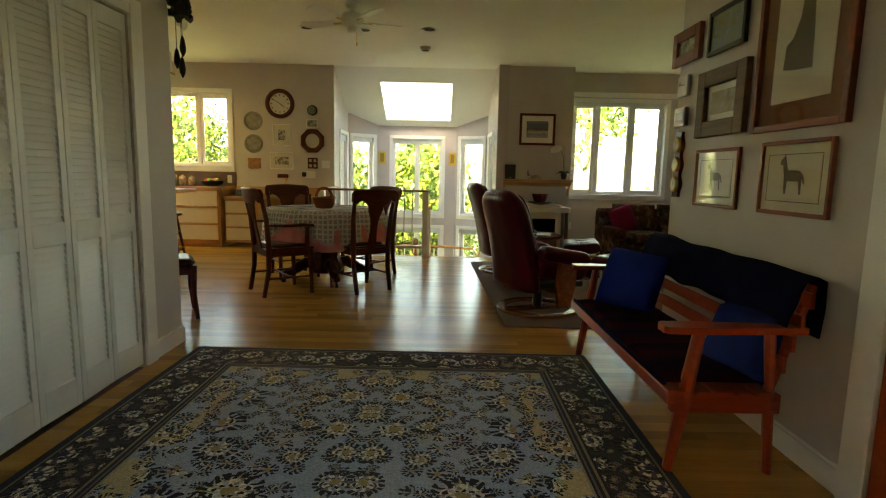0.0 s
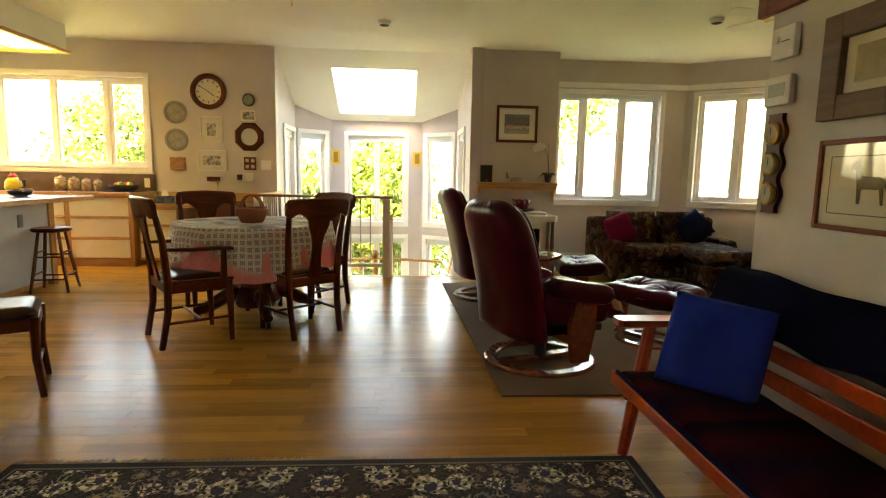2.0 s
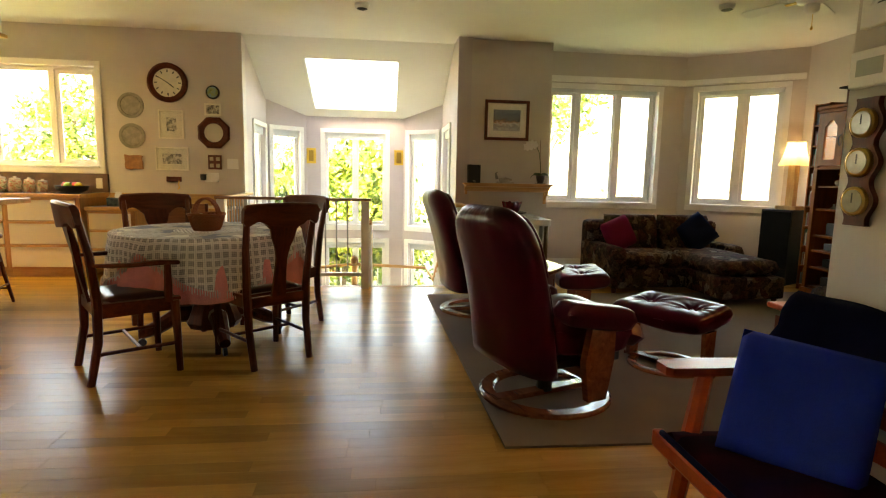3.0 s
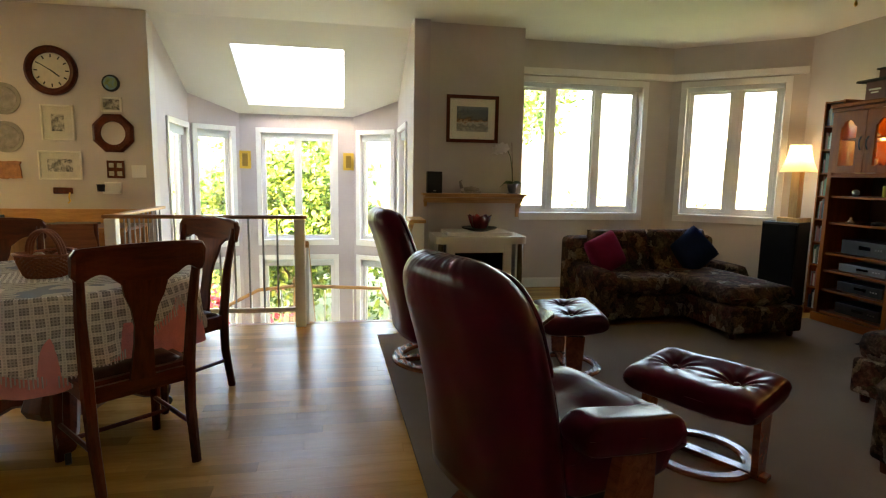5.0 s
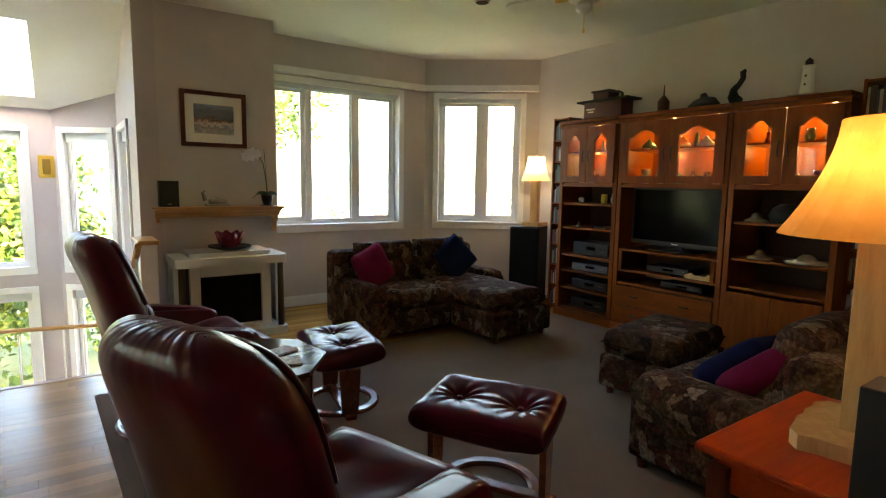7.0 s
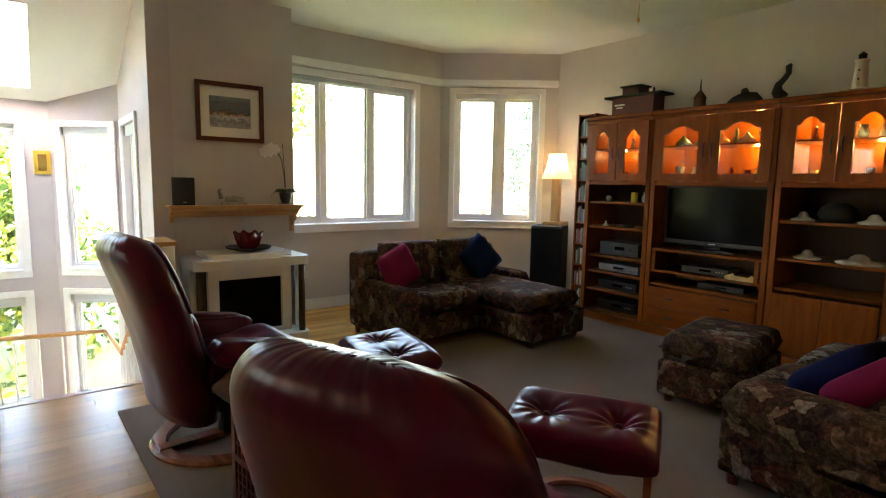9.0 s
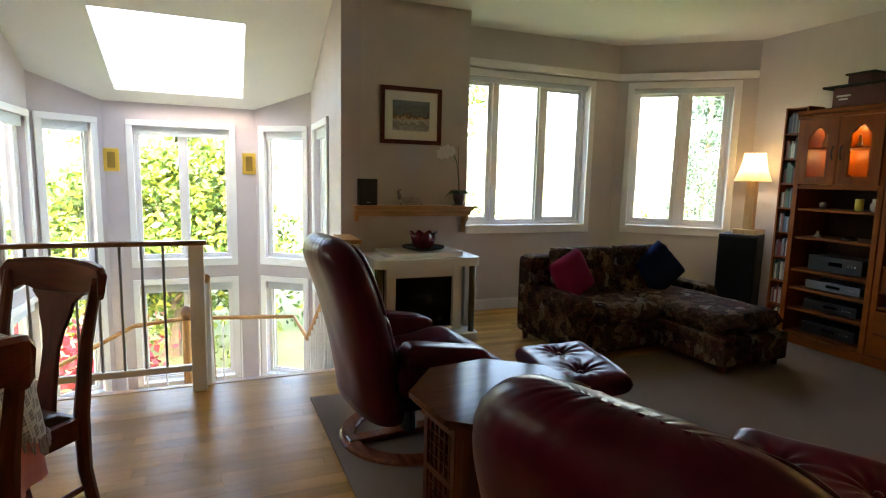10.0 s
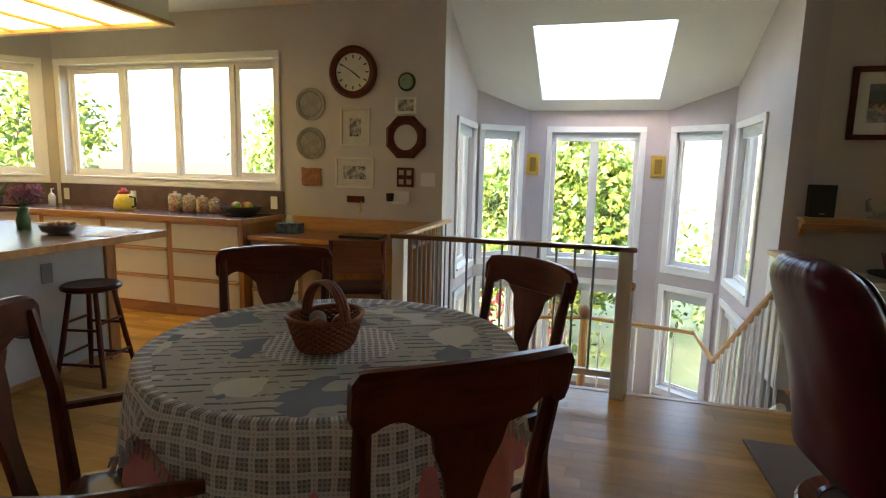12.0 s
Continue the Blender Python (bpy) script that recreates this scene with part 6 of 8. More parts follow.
SPINES = [painted("case %s" % n, c, 0.35, 0.2, 60) for n, c in (("black", (0.02, 0.02, 0.02)), ("grey", (0.25, 0.25, 0.25)), ("pale", (0.5, 0.48, 0.42)), ("blue", (0.05, 0.09, 0.16)), ("red", (0.2, 0.04, 0.03)), ("green", (0.06, 0.12, 0.08)))]
media_rack(9.05, 9.26, 4.98, "narrow oak rack full of disc cases", 2.03, 9, 4)
media_rack(6.30, 6.54, 4.98, "narrow oak rack of disc cases by the wall unit", 2.05, 9, 9)

# ornaments on top of the wall unit
g = thing("model_caboose", "dark red wooden model caboose with pale lettering bars", "model train", 5.08, 8.65, unit_h + 0.001, -90)
part("floor_board", B(-0.30, 0.30, -0.11, 0.11, 0.0, 0.02, 0.003), BLACKMATT, g)
part("body", B(-0.22, 0.22, -0.09, 0.09, 0.02, 0.175, 0.003), painted("caboose red", (0.10, 0.018, 0.022), 0.5), g)
part("roof", B(-0.30, 0.30, -0.115, 0.115, 0.175, 0.195, 0.006), BLACKMATT, g)
part("cupola", B(-0.12, 0.06, -0.08, 0.08, 0.195, 0.265, 0.003), painted("cupola red", (0.07, 0.014, 0.018), 0.5), g)
part("cupola_roof", B(-0.14, 0.08, -0.095, 0.095, 0.265, 0.28, 0.004), BLACKMATT, g)
part("stove_pipe", T([(0.16, 0, 0.19), (0.16, 0, 0.25)], 0.012, 10), BLACKMATT, g)
part("lettering", B(-0.19, -0.08, -0.0915, -0.0902, 0.10, 0.115), WHITEPL, g)
part("lettering", B(-0.17, -0.10, -0.0915, -0.0902, 0.075, 0.088), WHITEPL, g)
trinket(5.05, 8.03, unit_h + 0.001, [(0.05, 0), (0.05, 0.09), (0.055, 0.10), (0.02, 0.15), (0.008, 0.16), (0.004, 0.25)], wood("dark pagoda wood", (0.08, 0.03, 0.015), (0.15, 0.06, 0.03)), "small dark wooden tower ornament", "tower_ornament", 8)
g = thing("duck_ornament", "dark carved sitting bird ornament", "ornament", 5.05, 7.66, unit_h + 0.001, -90)
bm = T([(-0.13, 0, 0.03), (-0.08, 0, 0.045), (0.0, 0, 0.055), (0.08, 0, 0.05), (0.13, 0, 0.03)], [0.015, 0.035, 0.055, 0.045, 0.012], 12)
tube(bm, [(0.0, 0, 0.09), (-0.01, 0, 0.13)], [0.035, 0.022], 10)
part("body", bm, BLACKMATT, g, smooth=True)
g = thing("cobra_ornament", "dark curved swan-neck ornament on a round foot", "ornament", 5.05, 7.39, unit_h + 0.001, -90)
bm = T([(0.0, 0, 0.03), (-0.035, 0, 0.08), (-0.03, 0, 0.13), (0.01, 0, 0.17), (0.035, 0, 0.21), (0.03, 0, 0.255), (0.05, 0, 0.27)], [0.05, 0.04, 0.026, 0.02, 0.02, 0.022, 0.012], 12)
lathe(bm, [(0.05, 0), (0.055, 0.015), (0.04, 0.03)], 16)
part("body", bm, BLACKMATT, g, smooth=True)
g = thing("model_lighthouse", "white model lighthouse with a dark lantern on a rocky base", "ornament", 5.05, 6.90, unit_h + 0.001, -90)
part("rock", B(-0.11, 0.11, -0.08, 0.08, 0, 0.03, 0.012), CERAM, g)
part("tower", lathe(bmesh.new(), [(0.05, 0.03), (0.047, 0.05), (0.036, 0.21), (0.042, 0.22)], 20), WHITEPL, g, smooth=True)
part("lantern", lathe(bmesh.new(), [(0.024, 0.23), (0.024, 0.258), (0.028, 0.262), (0.004, 0.285)], 16), BLACKMATT, g)
part("gallery", lathe(bmesh.new(), [(0.001, 0.219), (0.044, 0.22), (0.044, 0.23), (0.001, 0.2305)], 16), WHITEPL, g)
for a, z in ((0, 0.09), (0, 0.15)):
    part("window_mark", B(-0.005, 0.005, -0.046, -0.036, z, z + 0.014), BLACK, g)

# tall black speaker and corner lamp
g = thing("floor_speaker", "tall black floor speaker in the bay corner", "speaker", 5.02, 9.62, 0, -62)
part("cabinet", B(-0.17, 0.17, -0.16, 0.16, 0.0, 0.87, 0.006), BLACKMATT, g)
part("grille", B(-0.16, 0.16, -0.175, -0.162, 0.03, 0.85, 0.006), cloth("speaker cloth", (0.012, 0.012, 0.012)), g)
table_lamp(5.10, 9.62, 0.871, 20, (0.26, 0.24), 0.085, 0.54, 0.165, 0.095, 0.27, "lit table lamp with pine column and pale shade", 12, 28, PALESHADE, (1.0, 0.80, 0.54))

# ---- fireplace side ----
IVORYMOUNT = painted("white mount board", (0.92, 0.90, 0.84), 0.8, 0.03)
WHITEL = painted("white lacquer", (0.80, 0.80, 0.77), 0.25, 0.03, 4, 0.02)
fp = thing("electric_fireplace", "white lacquered electric fireplace stand with bronze corner tubes", "fireplace", 1.83, 10.02, 0)
bm = bmesh.new()
def rounded(hw, y0, y1, r):
    o = [(hw, y1), (-hw, y1)]
    for k in range(7):
        a = math.pi + k * math.pi / 12
        o.append((-hw + r + r * math.cos(a), y0 + r + r * math.sin(a)))
    for k in range(7):
        a = 1.5 * math.pi + k * math.pi / 12
        o.append((hw - r + r * math.cos(a), y0 + r + r * math.sin(a)))
    return o
prism(bm, rounded(0.45, -0.24, 0.26, 0.06), 0.63, 0.70)
part("top_slab", bm, WHITEL, fp)
bm = bmesh.new()
prism(bm, rounded(0.33, -0.16, 0.24, 0.05), 0.70, 0.735)
part("raised_top", bm, WHITEL, fp)
bm = bmesh.new()
prism(bm, rounded(0.45, -0.24, 0.26, 0.05), 0.0, 0.06)
part("plinth", bm, WHITEL, fp)
for s in (-1, 1):
    part("side_panel", B(s * 0.42 - 0.02, s * 0.42 + 0.02, -0.02, 0.25, 0.06, 0.63, 0.003), WHITEL, fp)
    part("corner_tube", T([(s * 0.40, -0.17, 0.06), (s * 0.40, -0.17, 0.63)], 0.027, 16), Mat("bronze tube", (0.10, 0.065, 0.025), 0.3, 0.8).m, fp, "bronze corner tube", True)
bm = bmesh.new()
for q in ((-0.33, -0.25, 0.07, 0.62), (0.25, 0.33, 0.07, 0.62), (-0.25, 0.25, 0.53, 0.62), (-0.25, 0.25, 0.07, 0.10)):
    box(bm, q[0], q[1], -0.12, -0.06, q[2], q[3], 0.004)
part("firebox_frame", bm, WHITEL, fp)
part("firebox", B(-0.33, 0.33, -0.04, 0.24, 0.07, 0.62), BLACKMATT, fp)
part("glass", B(-0.25, 0.25, -0.085, -0.080, 0.10, 0.53), SCREEN, fp, "dark reflective glass")
g = thing("red_bowl", "dark red glass bowl on a wide dark saucer", "bowl", 1.85, 10.02, 0.736)
part("saucer", lathe(bmesh.new(), [(0.07, 0), (0.17, 0.025), (0.18, 0.04), (0.16, 0.034), (0.06, 0.012)], 32), BLACKMATT, g, smooth=True)
bm = bmesh.new()
n = 48
prof = [(0.05, 0.015), (0.08, 0.04), (0.10, 0.09), (0.115, 0.15), (0.108, 0.15), (0.09, 0.09), (0.05, 0.03)]
rings = [[bm.verts.new(((r + 0.006 * math.cos(8 * k * math.tau / n) * z / 0.1) * math.cos(k * math.tau / n), (r + 0.006 * math.cos(8 * k * math.tau / n) * z / 0.1) * math.sin(k * math.tau / n), z + (0.012 * math.cos(8 * k * math.tau / n) if z > 0.14 else 0))) for k in range(n)] for r, z in prof]
for p, q in zip(rings, rings[1:]):
    for k in range(n):
        bm.faces.new((p[k], p[(k + 1) % n], q[(k + 1) % n], q[k]))
bm.faces.new(rings[0])
bm.faces.new(rings[-1])
part("bowl", bm, REDGL, g, smooth=True)

mt = thing("mantel_shelf", "honey oak mantel shelf with curved brackets", "shelf", 1.83, 10.298, 0)
part("shelf_board", B(-0.545, 0.530, -0.22, 0.0, 1.085, 1.105, 0.004), OAK, mt)
bm = bmesh.new()
prof = [(0.0, 1.0), (0.0, 1.085), (-0.20, 1.085), (-0.20, 1.07), (-0.16, 1.06), (-0.13, 1.03), (-0.09, 1.01)]
prism(bm, prof, -0.525, 0.51, UPY)
part("cove_moulding", bm, OAK, mt)
for sx in (-0.52, 0.475):
    bm = bmesh.new()
    prism(bm, [(-0.001, 0.86), (-0.001, 1.02), (-0.11, 1.02), (-0.10, 0.98), (-0.05, 0.95), (-0.035, 0.90), (-0.03, 0.86)], sx, sx + 0.03, UPY)
    part("bracket", bm, OAK, mt)
g = thing("shelf_speaker", "small black bookshelf speaker on the mantel", "speaker", 1.41, 10.20, 1.106)
part("cabinet", B(-0.075, 0.075, -0.06, 0.07, 0, 0.215, 0.004), BLACKMATT, g)
part("badge", B(-0.015, 0.015, -0.0615, -0.0604, 0.02, 0.026), STEEL, g)
g = thing("boat_ornament", "small pale carved ornament on a flat base", "ornament", 1.80, 10.20, 1.106)
part("base", B(-0.10, 0.10, -0.03, 0.03, 0, 0.02, 0.004), CERAM, g)
part("figure", T([(-0.07, 0, 0.04), (0.0, 0, 0.045), (0.08, 0, 0.04)], [0.02, 0.028, 0.014], 10), CERAM, g, smooth=True)
part("sail", T([(-0.10, 0, 0.05), (-0.12, 0, 0.12), (-0.10, 0, 0.13)], [0.02, 0.012, 0.008], 8), painted("grey wing", (0.22, 0.20, 0.18), 0.6), g)
orc = thing("orchid", "white flowering orchid in a dark pot", "plant", 2.23, 10.18, 1.106)
part("saucer", lathe(bmesh.new(), [(0.05, 0), (0.07, 0.008), (0.06, 0.008)], 20), CERAM, orc)
part("pot", lathe(bmesh.new(), [(0.035, 0.008), (0.05, 0.06), (0.055, 0.10), (0.05, 0.10), (0.045, 0.09)], 20), painted("dark pot", (0.03, 0.02, 0.03), 0.3), orc, smooth=True)
LEAF = painted("orchid leaf", (0.035, 0.09, 0.03), 0.4, 0.3, 12)
for k, (a, l) in enumerate(((20, 0.17), (150, 0.14), (200, 0.15), (330, 0.13), (80, 0.12))):
    bm = bmesh.new()
    ra = radians(a)
    rows = []
    for j in range(8):
        f = j / 7
        w = 0.032 * math.sin(min(1, f * 1.15 + 0.12) * math.pi) + 0.002
        c = Vector((math.cos(ra) * l * f, math.sin(ra) * l * f * 0.4, 0.10 + 0.10 * f - 0.10 * f * f * 1.3))
        sd = Vector((-math.sin(ra), math.cos(ra) * 0.6, 0.5)) * w
        rows.append((bm.verts.new(c - sd), bm.verts.new(c + Vector((0, 0, -0.004))), bm.verts.new(c + sd)))
    for p, q in zip(rows, rows[1:]):
        bm.faces.new((p[0], p[1], q[1], q[0]))
        bm.faces.new((p[1], p[2], q[2], q[1]))
    bmesh.ops.solidify(bm, geom=list(bm.faces), thickness=0.002)
    part("leaf", bm, LEAF, orc, smooth=True)
stem = [(0, 0, 0.10), (-0.01, 0, 0.25), (-0.03, 0, 0.38), (-0.07, -0.01, 0.45), (-0.13, -0.02, 0.475), (-0.19, -0.03, 0.46)]
part("flower_stem", T(stem, 0.004, 6), LEAF, orc)
part("support_stick", T([(0.005, 0, 0.10), (-0.02, 0, 0.52)], 0.0025, 5), DARKWOOD, orc)
PETAL = painted("white petal", (0.86, 0.84, 0.84), 0.5)
rnd = random.Random(4)
for fx, fz in ((-0.10, 0.465), (-0.135, 0.475), (-0.165, 0.46), (-0.19, 0.44), (-0.15, 0.445)):
    bm = bmesh.new()
    for k in range(5):
        a = k * math.tau / 5 + rnd.uniform(-0.2, 0.2)
        c = Vector((fx, -0.035, fz))
        d = Vector((math.cos(a), 0, math.sin(a)))
        e = Vector((-math.sin(a), 0, math.cos(a)))
        v = [c, c + d * 0.030 + e * 0.024 + Vector((0, -0.008, 0)), c + d * 0.052, c + d * 0.030 - e * 0.024 + Vector((0, -0.008, 0))]
        bm.faces.new([bm.verts.new(q) for q in v])
    bmesh.ops.solidify(bm, geom=list(bm.faces), thickness=0.001)
    part("flower", bm, PETAL, orc)
picture(on_back(1.815, 10.30, 1.86), 0.545, 0.475, 0.035, DARKWOODX, "framed winter landscape print with a cream mount", IVORYMOUNT, 0.07, ART_SNOW, (0.165, 0.125), 0.03)

# valances over the bay windows
bm = bmesh.new()
box(bm, 0.0, 1.95, -0.07, -0.001, 2.415, 2.485, 0.006)
bmesh.ops.transform(bm, matrix=along((2.354, yB), BC), verts=bm.verts)
tagged(part("valance", bm, TRIM), "white painted blind valance", "valance", kind="structure")
bm = bmesh.new()
box(bm, 0.02, 1.34, -0.07, -0.001, 2.415, 2.485, 0.006)
bmesh.ops.transform(bm, matrix=along(BC, CD), verts=bm.verts)
tagged(part("valance", bm, TRIM), "white painted blind valance", "valance", kind="structure")
g = tagged(new("power_outlet"), "white wall outlet beside the fireplace", "outlet", kind="structure")
part("cover_plate", B(2.44, 2.51, yB - 0.008, yB - 0.001, 0.30, 0.415, 0.002), WHITEPL, g)

# ---- kitchen ----
TILE = painted("dark plum laminate", (0.10, 0.055, 0.05), 0.25, 0.25, 9, 0.04)
SPLASH = painted("dark brown splashback", (0.13, 0.08, 0.065), 0.35, 0.3, 7, 0.05)
YF = 9.93


def drawer_unit(x0, x1, z1=0.865, n=3):
    t = thing("drawer_unit", "cream kitchen drawer unit with oak edge pulls", "cabinet", x0, YF, 0, 0, "kitchen drawer units")
    w = x1 - x0
    part("carcass", B(0.002, w - 0.002, 0.02, 0.60, 0.10, z1, 0.0), OAKZ, t)
    part("toe_kick", B(0.0, w, 0.05, 0.07, 0.0, 0.10), OAK, t)
    part("stile", B(0.0, 0.028, 0.0, 0.02, 0.10, z1, 0.002), OAKZ, t)
    part("stile", B(w - 0.028, w, 0.0, 0.02, 0.10, z1, 0.002), OAKZ, t)
    h = (z1 - 0.11) / n
    for k in range(n):
        a = 0.11 + k * h
        d = part("drawer_front", B(0.03, w - 0.03, -0.006, 0.018, a + 0.004, a + h - 0.030, 0.003), CREAM, t)
        part("edge_pull", B(0.03, w - 0.03, -0.022, 0.018, a + h - 0.029, a + h - 0.004, 0.005), OAK, d, "oak edge pull")
    return t


for k in range(4):
    drawer_unit(-3.65 - 0.73 * k, -2.92 - 0.73 * k)
ct = thing("kitchen_counter", "dark plum kitchen worktop with an oak edge and splashback", "worktop", 0, 0, 0)
part("worktop", B(-5.75, -2.90, YF - 0.012, 10.535, 0.867, 0.902, 0.002), TILE, ct)
part("oak_edge", B(-5.75, -2.89, YF - 0.035, YF - 0.013, 0.862, 0.905, 0.006), OAK, ct)
part("end_edge", B(-2.899, -2.878, YF - 0.012, 10.535, 0.862, 0.905, 0.004), OAK, ct)
part("splashback", B(-5.58, -2.88, 10.538, 10.555, 0.903, 1.12, 0.002), SPLASH, ct)
part("end_panel", B(-2.918, -2.90, YF, 10.54, 0.0, 0.866), OAKZ, ct)
bm = bmesh.new()
box(bm, 0.35, 1.54, -0.62, -0.02, 0.0, 0.866)
bmesh.ops.transform(bm, matrix=along(KA, KC), verts=bm.verts)
g = thing("corner_cabinet", "cream corner cabinet under the angled window", "cabinet")
part("carcass", bm, CREAM, g)
bm = bmesh.new()
box(bm, 0.30, 1.30, -0.66, -0.02, 0.867, 0.902, 0.003)
bmesh.ops.transform(bm, matrix=along(KA, KC), verts=bm.verts)
part("worktop", bm, TILE, g)
bm = bmesh.new()
box(bm, 0.30, 1.52, -0.018, -0.003, 0.903, 1.12, 0.002)
bmesh.ops.transform(bm, matrix=along(KA, KC), verts=bm.verts)
part("splashback", bm, SPLASH, g)

DESKTOP = wood("red-brown desk wood", (0.13, 0.040, 0.012), (0.21, 0.075, 0.024), 0.32)
dk = thing("built_in_desk", "low built-in desk with a red-brown top and oak backboard", "desk", 0, 0, 0)
part("desktop", B(-2.876, -1.40, 9.98, 10.535, 0.735, 0.765, 0.004), DESKTOP, dk)
part("oak_edge", B(-2.876, -1.40, 9.958, 9.979, 0.728, 0.768, 0.004), OAK, dk)
part("backboard", B(-2.876, -1.36, 10.535, 10.556, 0.766, 0.90, 0.003), OAK, dk)
part("side_panel", B(-2.40, -2.38, 10.0, 10.53, 0.0, 0.734), OAKZ, dk)
part("knee_panel", B(-2.37, -1.40, 10.50, 10.52, 0.0, 0.734), OAKZ, dk)
for k in range(3):
    d = part("drawer_front", B(-2.85, -2.42, 9.985, 10.0, 0.11 + k * 0.205, 0.285 + k * 0.205, 0.003), CREAM, dk, "cream drawer front")
    part("edge_pull", B(-2.85, -2.42, 9.968, 10.0, 0.287 + k * 0.205, 0.309 + k * 0.205, 0.004), OAK, d)
part("carcass", B(-2.875, -2.40, 10.002, 10.53, 0.08, 0.733), OAKZ, dk)
ch = thing("desk_chair", "plain oak chair with a panelled back at the desk", "chair", -1.74, 9.75, 0, 18)
for sx in (-0.19, 0.19):
    part("leg", T([(sx, -0.17, 0), (sx, -0.17, 0.44), (sx * 0.98, -0.21, 0.84)], 0.018, 8), DARKWOOD, ch)
    part("leg", T([(sx, 0.18, 0), (sx, 0.18, 0.44)], 0.018, 8), DARKWOOD, ch)
part("seat", cushion(0.43, 0.42, 0.05, 0.3, 8, m=pose(0, 0, 0.455)), SEATLEATHER, ch, smooth=True)
part("back_panel", B(-0.19, 0.19, -0.215, -0.195, 0.60, 0.84, 0.006), wood("red oak back", (0.16, 0.05, 0.02), (0.28, 0.10, 0.04)), ch)

isl = thing("kitchen_island", "pale kitchen island with an oak-edged dark overhanging top", "island", 0, 0, 0)
part("body", B(-4.55, -3.22, 7.92, 8.92, 0.06, 0.862, 0.004), painted("pale grey panel", (0.52, 0.53, 0.55), 0.5), isl)
part("corner_post", B(-3.26, -3.20, 8.86, 8.94, 0.0, 0.863, 0.004), OAKZ, isl)
part("corner_post", B(-3.26, -3.20, 7.90, 7.98, 0.0, 0.863, 0.004), OAKZ, isl)
part("plinth", B(-4.5, -3.27, 7.97, 8.87, 0.0, 0.06), OAK, isl)
part("worktop", B(-4.60, -2.885, 7.72, 9.03, 0.864, 0.900, 0.002), TILE, isl)
bm = bmesh.new()
box(bm, -2.884, -2.862, 7.70, 9.05, 0.858, 0.903, 0.005)
box(bm, -4.60, -2.885, 7.698, 7.719, 0.858, 0.903, 0.005)
box(bm, -4.60, -2.885, 9.031, 9.052, 0.858, 0.903, 0.005)
part("oak_edge", bm, OAK, isl)
part("outlet", B(-3.219, -3.212, 8.42, 8.49, 0.62, 0.74, 0.002), painted("grey outlet", (0.25, 0.25, 0.26), 0.5), isl)


def stool(x, y, rz):
    t = thing("bar_stool", "round dark wooden kitchen stool", "stool", x, y, 0, rz)
    part("seat", lathe(bmesh.new(), [(0.15, 0.575), (0.165, 0.585), (0.168, 0.60), (0.155, 0.612), (0.08, 0.606)], 28), DARKWOODX, t)
    for k in range(4):
        a = k * math.pi / 2 + math.pi / 4
        c, s = math.cos(a), math.sin(a)
        part("leg", T([(0.22 * c, 0.22 * s, 0), (0.17 * c, 0.17 * s, 0.25), (0.115 * c, 0.115 * s, 0.58)], [0.013, 0.017, 0.014], 8), DARKWOOD, t)
    for k in range(4):
        a, b = k * math.pi / 2 + math.pi / 4, (k + 1) * math.pi / 2 + math.pi / 4
        for r, z in ((0.195, 0.13 + 0.04 * (k % 2)), (0.155, 0.34 + 0.04 * (k % 2))):
            part("rung", T([(r * math.cos(a), r * math.sin(a), z), (r * math.cos(b), r * math.sin(b), z)], 0.009, 6), DARKWOOD, t)
    return t


stool(-3.02, 8.58, 12)
lc = thing("leather_side_chair", "dark wooden side chair with a worn leather seat", "chair", -1.80, 6.02, 0, 28)
for sx in (-0.2, 0.2):
    for sy in (-0.17, 0.17):
        part("leg", T([(sx * 1.08, sy * 1.1, 0), (sx * 0.98, sy * 0.98, 0.20), (sx, sy, 0.42)], [0.016, 0.020, 0.026], 8), DARKWOOD, lc)
for sy in (-0.17, 0.17):
    part("rail", B(-0.19, 0.19, sy - 0.012, sy + 0.012, 0.35, 0.41, 0.004), DARKWOODX, lc)
for sx in (-0.2, 0.2):
    part("rail", B(sx - 0.012, sx + 0.012, -0.16, 0.16, 0.35, 0.41, 0.004), DARKWOODX, lc)
    part("stretcher", T([(sx, -0.17, 0.16), (sx, 0.17, 0.16)], 0.010, 8), DARKWOOD, lc)
part("seat", cushion(0.45, 0.41, 0.07, 0.3, 10, m=pose(0, 0, 0.44)), SEATLEATHER, lc, smooth=True)

# things on the counter and island
for k, x in enumerate((-3.95, -3.79, -3.64, -3.50)):
    g = thing("canister", "patterned ceramic kitchen canister with a lid", "canister", x, 10.36, 0.903, 0, "canisters on the counter")
    s = 1 - 0.07 * k
    part("jar", lathe(bmesh.new(), [(0.055 * s, 0), (0.066 * s, 0.01), (0.066 * s, 0.13 * s), (0.058 * s, 0.145 * s)], 20), art("fruit-painted glaze", [(0.36, (0.06, 0.12, 0.03)), (0.43, (0.58, 0.52, 0.40)), (0.50, (0.55, 0.50, 0.38)), (0.54, (0.42, 0.04, 0.025)), (0.60, (0.50, 0.46, 0.34)), (0.66, (0.10, 0.15, 0.04))], 24, 0.25), g, smooth=True)
    part("lid", lathe(bmesh.new(), [(0.060 * s, 0.146 * s), (0.055 * s, 0.165 * s), (0.015, 0.17 * s), (0.017, 0.188 * s)], 20), CERAM, g, "glazed lid", True)
g = thing("fruit_bowl", "dark oval bowl on the counter", "bowl", -3.16, 10.30, 0.903)
part("bowl", lathe(bmesh.new(), [(0.08, 0), (0.15, 0.03), (0.17, 0.08), (0.16, 0.08), (0.13, 0.035)], 28), BLACKMATT, g, smooth=True)
